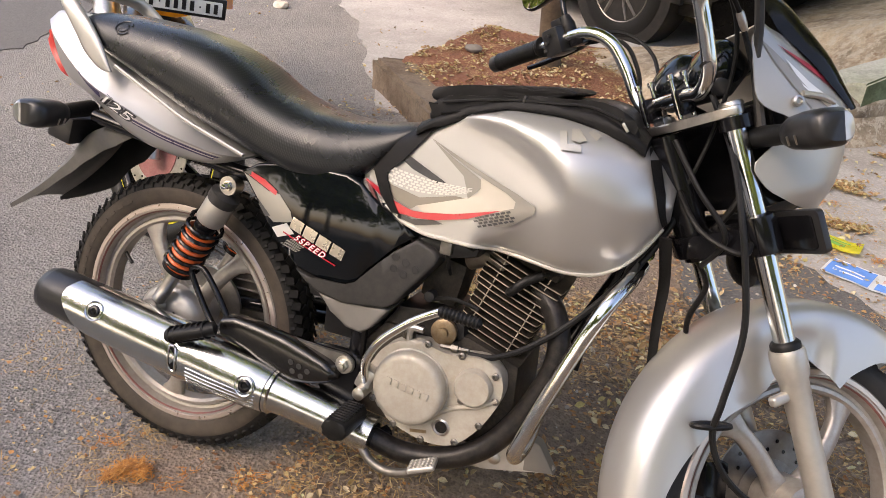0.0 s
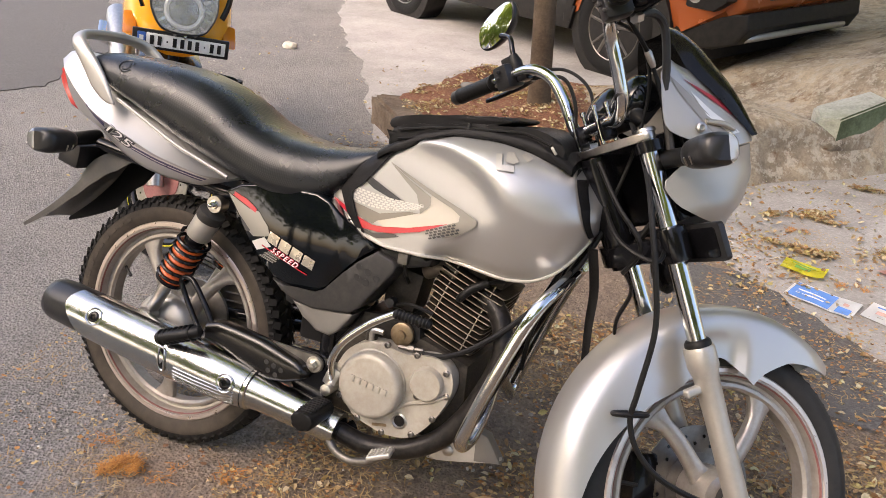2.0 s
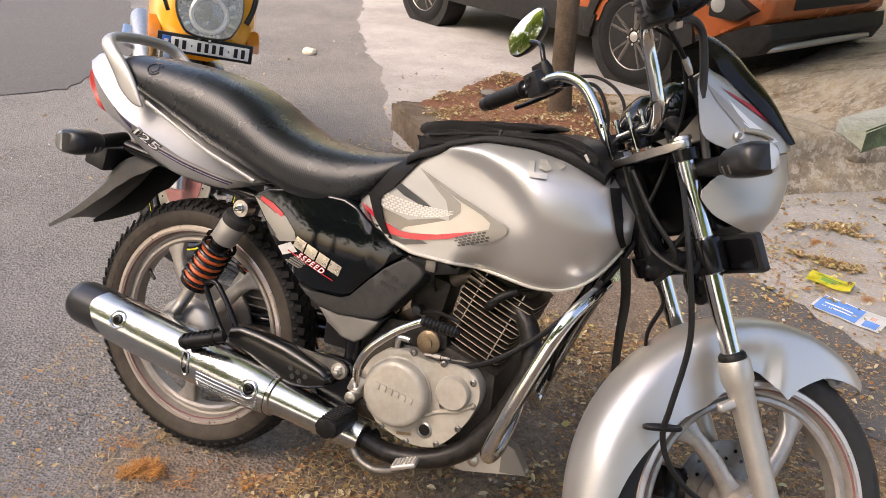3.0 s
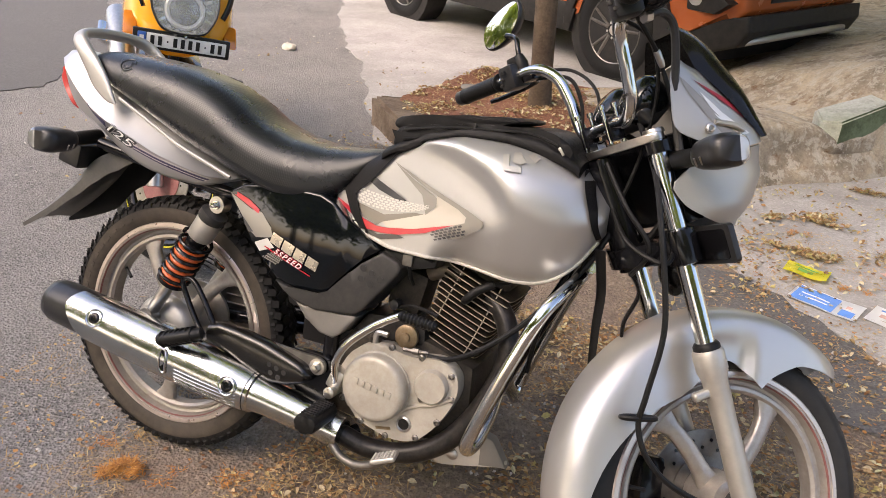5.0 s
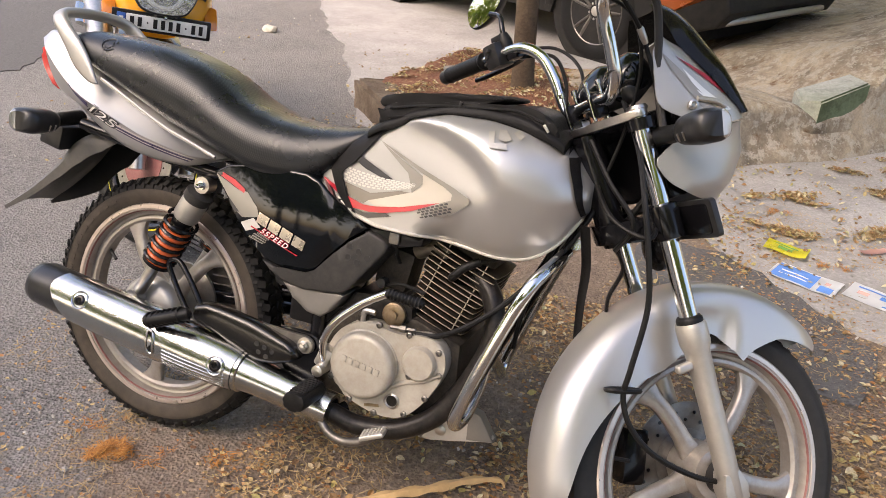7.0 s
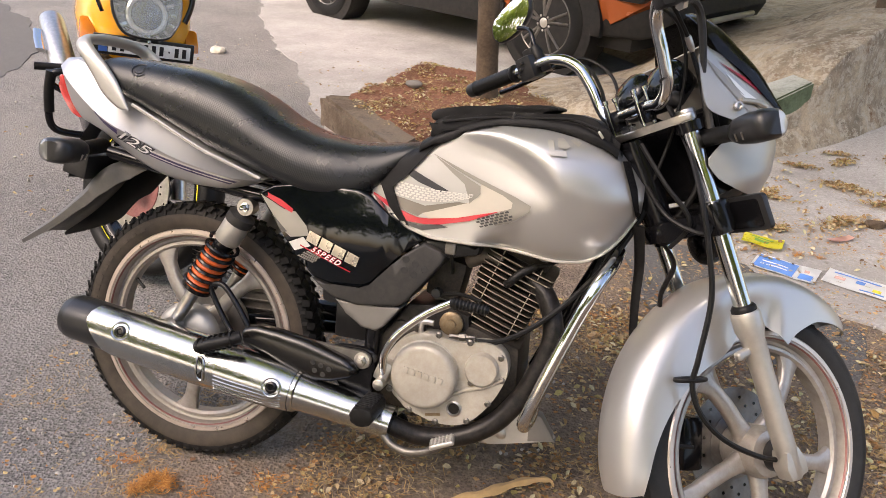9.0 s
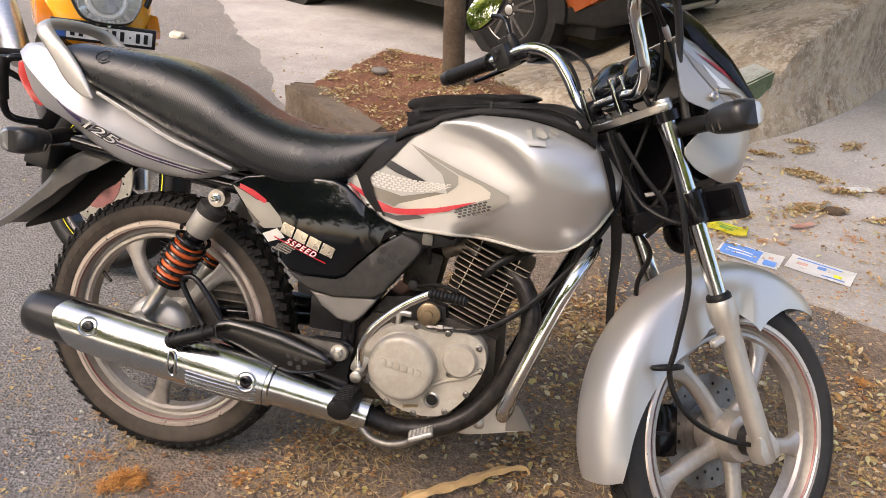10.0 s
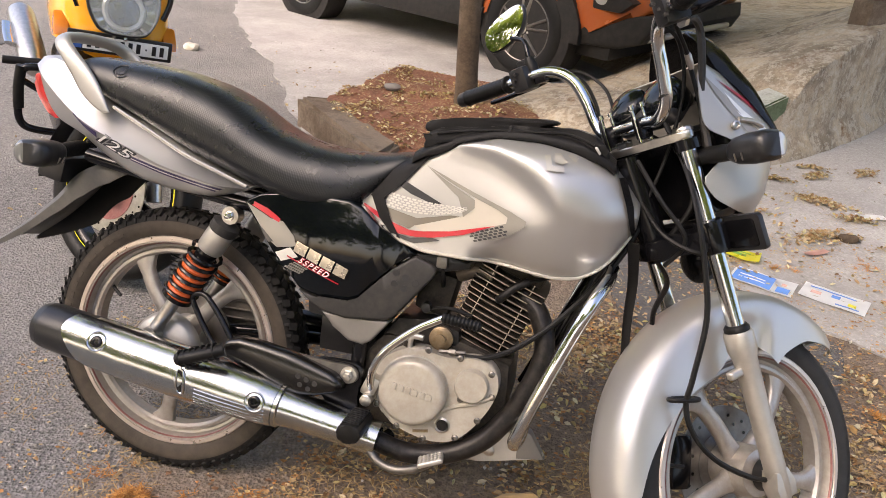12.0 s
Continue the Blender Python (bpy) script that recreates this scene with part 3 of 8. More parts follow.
def build_pit():
    c = Vector((0.0, 3.0))
    pit = thing("tree_pit", pose(0, 0, 0), "broken concrete kerb of a tree pit filled with red soil and dry leaves", "tree pit", "", "structure")
    high = (0.165, 0.14, 0.03, 0.01, 0.02)
    for k in (4, 0):
        o = [Vector(PIT[k]), Vector(PIT[(k + 1) % 5])]
        o = [o[0].lerp(o[1], 0.004), o[1].lerp(o[0], 0.004)]
        q = [o[0], o[1], o[1].lerp(c, 0.24), o[0].lerp(c, 0.24)]
        if k == 4:
            q[0] = o[0].lerp(o[1], 0.62)
            q[3] = q[0].lerp(c, 0.10)
        h = (0.02 if k == 4 else high[k], high[(k + 1) % 5])
        rough_block("kerb_stone", [tuple(v) for v in q], -0.05, 0.1, KERB_MAT, "", "", 0.02, "", seed=k * 3, tops=(h[0], h[1], h[1] * 0.85, h[0] * 0.85), parent=pit)
    # soil heaped against the kerb and spilling out on the far side
    bm = bmesh.new()
    rings = []
    for i in range(15):
        t = i / 14
        ring = []
        for j in range(72):
            a = 2 * math.pi * j / 72
            u = Vector((math.cos(a), math.sin(a)))
            reach = 0.0
            for k in range(5):
                p, q = Vector(PIT[k]) - c, Vector(PIT[(k + 1) % 5]) - c
                det = u.x * (p - q).y - u.y * (p - q).x
                if abs(det) > 1e-6:
                    s = (p.x * (p - q).y - p.y * (p - q).x) / det
                    m = (u.x * p.y - u.y * p.x) / det
                    if s > 0 and 0 <= m <= 1:
                        reach = s
            kerb = max(0.0, min(1.0, (-(u.x * 0.98 + u.y * 0.2) - 0.05) / 0.5))
            ragged = noise.noise(V(u.x * 2.2, u.y * 2.2, 4)) + 0.6 * noise.noise(V(u.x * 6, u.y * 6, 9))
            r = reach * (kerb * (0.85 + 0.07 * ragged) + (1 - kerb) * (1.10 + 0.16 * ragged)) * max(0.02, t)
            edge = 0.145 * kerb + 0.006 * (1 - kerb)
            p = c + u * r
            d = (p - TRUNK).length
            z = 0.10 + (edge - 0.10) * t ** 3 + 0.05 * math.exp(-d * d / 0.12) + (0.018 * noise.noise(V(p.x * 6, p.y * 6, 0)) + 0.010 * noise.noise(V(p.x * 21, p.y * 21, 0))) * (1 - 0.7 * t * (1 - kerb))
            ring.append(V(p.x, p.y, max(z, 0.004) if t < 1 else z - 0.006))
        rings.append(ring)
    bridge(bm, rings)
    soil_tree = tree_of(bm)
    part("soil", bm, SOIL, pit, "red-brown soil")
    for o in pit.children:
        for key in ("category", "kind"):
            if key in o:
                del o[key]
    return soil_tree


SOIL_TREE = build_pit()


def leaf_shape(bm, m, length, width, curl):
    q = [(-0.5, 0, 0), (-0.2, 0.42, curl), (0.15, 0.46, curl * 1.2), (0.5, 0, curl * 0.4), (0.15, -0.46, curl), (-0.2, -0.42, curl * 0.8)]
    vs = [bm.verts.new(m @ Vector((p[0] * length, p[1] * width, p[2]))) for p in q]
    mid = bm.verts.new(m @ Vector((0, 0, 0)))
    for k in range(6):
        bm.faces.new((vs[k], vs[(k + 1) % 6], mid))


def build_tree(x, y, trunk_h, r, crown, spread, count, label, seed, lean=(0, 0), leaf=0.2):
    rnd = random.Random(seed)
    t = thing("tree", pose(x, y, 0), label, "tree")
    bm = bmesh.new()
    rings = []
    for k in range(26):
        z = trunk_h * k / 25
        q = r * (1.0 + 0.35 * math.exp(-z / 0.12) - 0.35 * z / trunk_h)
        rings.append([V(lean[0] * z + q * math.cos(a) * (1 + 0.10 * noise.noise(V(math.cos(a) * 2, math.sin(a) * 2, z * 3 + seed))), lean[1] * z + q * math.sin(a) * (1 + 0.10 * noise.noise(V(math.cos(a) * 2 + 4, math.sin(a) * 2, z * 3))), z - 0.02) for a in (2 * math.pi * j / 14 for j in range(14))])
    bridge(bm, rings)
    part("trunk", bm, BARK, t)
    top = V(lean[0] * trunk_h, lean[1] * trunk_h, trunk_h - 0.1)
    limbs = []
    for k in range(7):
        a = 2 * math.pi * k / 7 + rnd.uniform(-0.3, 0.3)
        e = V(top.x + spread * 0.7 * math.cos(a), top.y + spread * 0.7 * math.sin(a), crown + rnd.uniform(-0.5, 0.8))
        mid = top.lerp(e, 0.5) + V(0, 0, 0.25)
        part("limb", sweep([top, mid, e], r * 0.5, 7, 4, r2=r * 0.12), BARK, t)
        limbs += [mid, e, top.lerp(e, 0.75)]
    bm = bmesh.new()
    for _ in range(count):
        c = rnd.choice(limbs) + V(rnd.gauss(0, spread * 0.22), rnd.gauss(0, spread * 0.22), rnd.gauss(0, spread * 0.16))
        m = Matrix.Translation(c) @ Euler((rnd.uniform(0, 6), rnd.uniform(0, 6), rnd.uniform(0, 6))).to_matrix().to_4x4()
        s = rnd.uniform(0.45, 1.0) * leaf
        leaf_shape(bm, m, s, s * 0.6, 0.02)
    part("crown", bm, LEAF_GREEN, t, "", 0)
    return t


# the crown is out of view, its leaves enlarged to shade car and platform
build_tree(0.11, 2.81, 3.2, 0.062, 4.3, 2.6, 11000, "slender roadside tree with brown bark growing from the soil pit", 5, (-0.035, 0.02), 0.33)
# the street trees that show in the mirror and the chrome
for k, (tx, ty, s) in enumerate([(-10.5, -4.2, 2.6), (-9.0, -7.0, 2.6), (-4.0, -8.5, 2.8), (0.0, -9.5, 3.0), (4.0, -8.5, 3.0), (7.5, -5.5, 2.6), (6.5, 7.5, 2.8), (-2.0, 12.0, 3.0)]):
    build_tree(tx, ty, 2.2, 0.14, 3.6 + 0.4 * (k % 2), s, 1700 if k < 2 else 3600, "leafy green street tree across the road", 40 + k, (0, 0), 0.42)
# tall trees out of view, added to shade the platform and darken reflections
for k, (tx, ty, s) in enumerate([(8.0, -7.5, 3.6), (-5.5, -8.6, 3.6), (4.6, 7.0, 3.6)]):
    build_tree(tx, ty, 4.2, 0.2, 6.6, s, 6500, "unseen tall tree added for shade and reflections", 60 + k, (0, 0), 0.5)


def build_wall():
    o, u = V(-14.0, 12.9, 0), V(0.976, -0.216, 0)
    n = V(0.216, 0.976, 0)
    bm = bmesh.new()
    ends = [o, o + u * 30, o + u * 30 + n * 0.22, o + n * 0.22]
    bridge(bm, [[p + V(0, 0, z) for p in ends] for z in (-0.05, 0.4, 1.2, 2.2, 3.2)])
    wall = tagged(part("boundary_wall", bm, WALL_YELLOW, None, "", 0), "pale yellow plastered boundary wall behind the car", "wall", "", "structure")
    cop = bmesh.new()
    bridge(cop, [[p + V(0, 0, z) for p in (o - n * 0.04, o + u * 30 - n * 0.04, o + u * 30 + n * 0.26, o + n * 0.26)] for z in (3.202, 3.28)])
    part("coping", cop, CONCRETE_OLD, wall, "", 0)


build_wall()


def build_post():
    """An iron post in a cuff of mortar on the platform."""
    t = thing("post", pose(2.33, 4.0, 0.60, 0, 0, 30), "rusty iron post set in a rough mortar cuff on the platform", "post")
    bm = slab((0, 0, 0.07), (0.17, 0.16, 0.20), 0.02)
    for v in bm.verts:
        v.co += V(1, 1, 0.5) * 0.015 * noise.noise(v.co * 14)
    part("cuff", bm, KERB_MAT, t)
    part("pole", slab((0, 0, 0.9), (0.085, 0.085, 1.5), 0.006), RUST, t)


build_post()
for k, (tx, ty) in enumerate([(-9.4, -3.4), (-8.8, -5.2), (-10.0, -1.6)]):
    build_tree(tx, ty, 0.9, 0.08, 1.5, 2.0, 900, "low bushy green tree across the road", 80 + k, (0, 0), 0.34)


# ---- litter ----
def scatter(name, zones, make, mat, label, seed):
    rnd = random.Random(seed)
    bm = bmesh.new()
    for (x0, y0, x1, y1), count, z, clump in zones:
        made = 0
        for _ in range(count * 6):
            x, y = rnd.uniform(x0, x1), rnd.uniform(y0, y1)
            if noise.noise(V(x * clump, y * clump, seed)) + 0.5 * noise.noise(V(x * clump * 3, y * clump * 3, seed)) < rnd.uniform(-0.25, 0.45):
                continue
            zz = z
            if z is None:
                hit = SOIL_TREE.ray_cast(V(x, y, 2), V(0, 0, -1))[0]
                if hit is None:
                    continue
                zz = hit.z
            make(bm, rnd, x, y, zz)
            made += 1
            if made >= count:
                break
    return tagged(part(name, bm, mat, None, "", 0), label, name.replace("_", " "), "", "stuff")


def one_leaf(bm, rnd, x, y, z):
    s = rnd.uniform(0.010, 0.029)
    m = pose(x, y, z + rnd.uniform(0.004, 0.012), rnd.gauss(0, 18), rnd.gauss(0, 18), rnd.uniform(0, 360))
    leaf_shape(bm, m, s, s * rnd.uniform(0.4, 0.7), rnd.uniform(0.001, 0.007))


def one_straw(bm, rnd, x, y, z, longest=0.048):
    n = rnd.uniform(0.3, 1.0) * longest
    a, b = rnd.uniform(0, 6.3), rnd.uniform(-1.2, 1.2)
    w = rnd.uniform(0.0006, 0.0013)
    p0 = V(x, y, z + rnd.uniform(0.003, 0.01))
    p1 = p0 + V(math.cos(a), math.sin(a), rnd.uniform(-0.02, 0.12)) * n * 0.5
    p2 = p1 + V(math.cos(a + b), math.sin(a + b), rnd.uniform(-0.12, 0.02)) * n * 0.5
    s = V(-math.sin(a), math.cos(a), 0) * w
    q = [bm.verts.new(v) for v in (p0 - s, p0 + s, p1 + s, p1 - s, p2)]
    bm.faces.new((q[0], q[1], q[2], q[3]))
    bm.faces.new((q[3], q[2], q[4]))


def one_chip(bm, rnd, x, y, z):
    """A torn, curled fleck of leaf or bark."""
    r, t = rnd.uniform(0.003, 0.011), rnd.uniform(0, 6.3)
    n = rnd.choice((4, 5))
    bm.faces.new([bm.verts.new((x + r * q * math.cos(t + 6.28 * k / n), y + r * q * 0.7 * math.sin(t + 6.28 * k / n), z + rnd.uniform(0.002, 0.007))) for k, q in enumerate(rnd.uniform(0.5, 1.0) for _ in range(n))])


def one_pebble(bm, rnd, x, y, z):
    r = rnd.uniform(0.0025, 0.008)
    bmesh.ops.create_icosphere(bm, subdivisions=1, radius=r, matrix=pose(x, y, z + r * 0.3, rnd.uniform(0, 360), rnd.uniform(0, 360)) @ Matrix.Diagonal((1, rnd.uniform(0.6, 1), rnd.uniform(0.5, 0.8), 1)))


scatter("leaf_litter", [((0.35, -0.6, 1.8, 1.0), 2700, 0.002, 3.0), ((0.9, 0.6, 2.6, 1.9), 900, 0.007, 2.6), ((1.0, 1.5, 3.2, 2.9), 260, 0.008, 2.2), ((1.2, -1.2, 3.0, 0.9), 1500, 0.002, 2.4), ((-0.8, 2.1, 0.8, 3.9), 3600, None, 6.0), ((-2.5, 0.9, 0.2, 4.0), 170, 0.004, 1.5), ((-0.9, 1.6, 0.3, 2.3), 240, 0.004, 2.5), ((0.9, 1.8, 1.7, 2.6), 320, 0.008, 3.0)], one_leaf, LEAF_DRY, "dry fallen leaves lying on the dirt and concrete", 7)
scatter("straw_litter", [((-0.1, -0.6, 1.7, 1.0), 6800, 0.002, 3.5), ((-0.6, -0.4, 0.2, 0.5), 700, 0.001, 4.0), ((0.9, 0.4, 2.8, 2.2), 2600, 0.006, 3.0), ((1.2, -1.2, 3.0, 0.6), 2300, 0.002, 3.0), ((-0.8, 2.1, 0.8, 3.9), 5200, None, 6.0), ((-0.7, 0.8, 0.6, 2.3), 700, 0.002, 3.0)], one_straw, STRAW, "short brown straw and dry needles strewn over the ground", 9)
scatter("leaf_chips", [((0.0, -0.6, 1.8, 1.0), 8000, 0.002, 4.0), ((0.9, 0.5, 2.6, 2.0), 2600, 0.006, 3.5), ((1.2, -1.2, 3.0, 0.7), 2600, 0.002, 3.0), ((-0.6, -0.5, 0.4, 0.6), 800, 0.002, 4.0)], one_chip, CHIPS, "crumbled brown and tan flecks of leaf on the dirt", 15)
scatter("pebble_litter", [((-0.5, -0.6, 2.0, 1.2), 420, 0.002, 2.0), ((-2.5, 1.0, 0.0, 4.5), 260, 0.004, 1.5), ((1.0, 1.0, 3.2, 3.0), 260, 0.006, 2.0)], one_pebble, PEBBLE, "small loose stones on the road", 12)


def leaf_drifts():
    """Small drifts of leaf chips and straw swept together on the concrete."""
    rnd = random.Random(77)
    bm = bmesh.new()
    for _ in range(52):
        x, y = rnd.uniform(1.15, 3.2), rnd.uniform(0.7, 3.0)
        if y > 2.35 + 1.35 * (x - 1.25) or (1.30 < x < 2.0 and 1.25 < y < 1.80):
            continue
        a, ln = rnd.uniform(-0.6, 0.9), rnd.uniform(0.03, 0.12)
        for _ in range(int(3000 * ln)):
            u, v = rnd.gauss(0, ln * 0.62), rnd.gauss(0, ln * 0.24)
            px, py = x + u * math.cos(a) - v * math.sin(a), y + u * math.sin(a) + v * math.cos(a)
            (one_leaf if rnd.random() < 0.45 else one_straw)(bm, rnd, px, py, 0.008 + 0.012 * rnd.random() * math.exp(-(u * u + v * v) / (ln * ln * 0.2)))
    tagged(part("leaf_drift", bm, LEAF_DRY, None, "", 0), "small drifts of tan leaf chips on the concrete", "leaf litter", "", "stuff")


leaf_drifts()


def straw_heap(x, y, r, h, count, label, seed):
    """A tangled tuft: strands gathered in a few uneven clumps."""
    rnd = random.Random(seed)
    bm = bmesh.new()
    clumps = [(x + rnd.gauss(0, r * 0.40), y + rnd.gauss(0, r * 0.28), r * rnd.uniform(0.2, 0.45)) for _ in range(6)]
    for _ in range(count):
        cx, cy, q = rnd.choice(clumps)
        a, d = rnd.uniform(0, 6.3), q * abs(rnd.gauss(0, 0.6))
        one_straw(bm, rnd, cx + d * math.cos(a), cy + d * math.sin(a), h * math.exp(-(d / q) ** 2) * rnd.random() * (q / r) * 1.8, 0.034)
    tagged(part("straw_tuft", bm, STRAW_ORANGE, None, "", 0), label, "straw tuft", "straw tufts", "")


for x, y, r, h, n_straws, s in [(-0.03, -0.15, 0.055, 0.035, 600, 1), (-0.12, -0.10, 0.05, 0.006, 40, 7), (0.08, -0.14, 0.07, 0.006, 50, 8), (0.22, -0.06, 0.08, 0.006, 60, 9), (-0.20, 0.05, 0.04, 0.004, 18, 10), (1.62, 1.62, 0.06, 0.012, 120, 2), (1.95, 1.75, 0.07, 0.012, 120, 3), (2.1, 1.25, 0.06, 0.01, 100, 4), (1.45, 2.05, 0.06, 0.012, 110, 5), (1.75, 0.75, 0.05, 0.01, 90, 6)]:
    straw_heap(x, y, r, h, n_straws, "loose tuft of orange-brown dry straw on the ground", s)


def crumpled(name, x, y, turn, w, d, mat, label, category, curl, prints=(), z=0.009, seed=1):
    """A thin sheet with folds; prints: coloured fields on it as parts."""
    t = thing(name, pose(x, y, z, 0, 0, turn), label, category)

    def lay(x0, y0, x1, y1, lift):
        bm = bmesh.new()
        nx, ny = 14, 8
        vs = [[bm.verts.new((x0 + (x1 - x0) * i / nx, y0 + (y1 - y0) * j / ny, 0)) for i in range(nx + 1)] for j in range(ny + 1)]
        for j in range(ny):
            for i in range(nx):
                bm.faces.new((vs[j][i], vs[j][i + 1], vs[j + 1][i + 1], vs[j + 1][i]))
        for v in bm.verts:
            u = v.co.x / w
            v.co.z = curl * (0.9 * abs(u) ** 2.0 + 0.35 * noise.noise(V(v.co.x * 14, v.co.y * 14, seed)) + 0.3) + lift
        return bm
    b = lay(-w / 2, -d / 2, w / 2, d / 2, 0)
    bmesh.ops.solidify(b, geom=b.faces[:], thickness=0.0006)
    part("sheet", b, mat, t)
    for nm, x0, y0, x1, y1, pm in prints:
        part(nm, lay(x0 * w, y0 * d, x1 * w, y1 * d, 0.0009), pm, t)
    return t


crumpled("leaflet", 1.535, 1.47, -22, 0.225, 0.125, PAPER, "white paper leaflet with blue printing lying on the litter", "leaflet", 0.012, [("printed_field", -0.46, -0.44, 0.16, 0.44, PAPER_BLUE), ("printed_field", 0.24, -0.4, 0.44, -0.05, PAPER_BLUE), ("printed_mark", 0.28, 0.05, 0.36, 0.2, PINK_PAPER)] + [("printed_bar", -0.38, 0.22 - 0.2 * k, 0.06, 0.30 - 0.2 * k, PAPER) for k in range(3)], seed=2)
crumpled("leaflet", 1.775, 1.425, -24, 0.225, 0.125, PAPER, "white paper leaflet with small coloured prints on the concrete", "leaflet", 0.010, [("printed_mark", -0.36, -0.1, -0.20, 0.1, PINK_PAPER), ("printed_mark", -0.05, -0.0, 0.08, 0.2, PAPER_BLUE), ("printed_mark", 0.22, -0.25, 0.34, -0.05, FOIL), ("printed_bar", -0.4, 0.28, 0.3, 0.36, PAPER_BLUE), ("printed_bar", 0.05, -0.38, 0.4, -0.3, PAPER_BLUE)], seed=5)
crumpled("snack_wrapper", 1.475, 1.672, -14, 0.15, 0.098, FOIL, "crumpled yellow snack wrapper on the ground", "wrapper", 0.03, [("printed_mark", -0.2, -0.2, 0.15, 0.1, GREEN_PRINT), ("printed_bar", -0.3, 0.2, 0.25, 0.3, GREEN_PRINT)], seed=8)
crumpled("paper_scrap", 2.12, 2.32, 10, 0.13, 0.05, PAPER, "torn scrap of white paper on the concrete", "paper", 0.015, seed=3)
crumpled("paper_scrap", 1.78, 1.80, 35, 0.12, 0.03, PINK_PAPER, "curled scrap of pinkish paper on the litter", "paper", 0.03, seed=4)


def husk():
    bm = bmesh.new()
    pts = spline([(0.54, -0.09, 0.008), (0.575, -0.058, 0.014), (0.64, -0.014, 0.022), (0.71, 0.042, 0.016), (0.785, 0.096, 0.022), (0.845, 0.125, 0.020), (0.862, 0.116, 0.010)], 8)
    rings = []
    for i, p in enumerate(pts):
        k = i / (len(pts) - 1)
        w = 0.013 * math.sin(math.pi * min(1, k * 0.9 + 0.08)) + 0.001
        d = (pts[min(i + 1, len(pts) - 1)] - pts[max(0, i - 1)]).normalized()
        s = V(-d.y, d.x, 0.25 * math.sin(i)) * w
        rings.append([p - s, p + V(0, 0, 0.005), p + s, p + V(0, 0, 0.002)])
    bridge(bm, rings)
    tagged(part("husk", bm, HUSK), "pale dry curled husk lying on the dirt", "husk")


husk()


def stone(x, y, z, r, mat, label, seed):
    bm = bmesh.new()
    bmesh.ops.create_icosphere(bm, subdivisions=2, radius=r, matrix=Matrix.Translation((x, y, z + r * 0.45)) @ Matrix.Diagonal((1.3, 0.95, 0.7, 1)))
    for v in bm.verts:
        v.co += (v.co - V(x, y, z)) * 0.3 * noise.noise(v.co * 25 + V(seed, 0, 0))
    tagged(part("stone", bm, mat, None, "", 25), label, "stone")


stone(-2.1, 3.73, 0, 0.045, STONE, "pale stone lying on the asphalt", 1)
stone(-0.36, 2.95, 0.125, 0.035, DARK_STONE, "grey stone on the red soil of the tree pit", 2)
stone(2.02, 0.62, 0.003, 0.028, BARK, "dark brown lump of earth on the dirt", 3)
stone(1.95, 2.0, 0.006, 0.03, BARK, "dark lump of earth on the concrete", 4)

# ---- the silver motorcycle ----
LEAN, STEER, RAKE = radians(16.27), radians(39.6), radians(26.5)
BIKE = Matrix.Rotation(-LEAN, 4, "X")
moto = thing("motorcycle", BIKE, "silver commuter motorcycle with black seat leaning on its side stand", "motorcycle")


def steering(centre):
    a = V(-math.sin(RAKE), 0, math.cos(RAKE))
    ys = Matrix.Rotation(STEER, 3, a) @ V(0, 1, 0)
    xs = ys.cross(a)
    m = Matrix((xs, ys, a)).transposed().to_4x4()
    m.translation = centre
    return m


FRONT = steering((1.2453, 0.0042, 0.2711))


def tyre_profile(r, w):
    half = [(r - 0.066, w * 0.30), (r - 0.060, w * 0.40), (r - 0.048, w * 0.47), (r - 0.034, w * 0.5), (r - 0.022, w * 0.475), (r - 0.014, w * 0.39), (r - 0.009, w * 0.24), (r - 0.007, w * 0.1)]
    return half + [(q, -h) for q, h in reversed(half)]


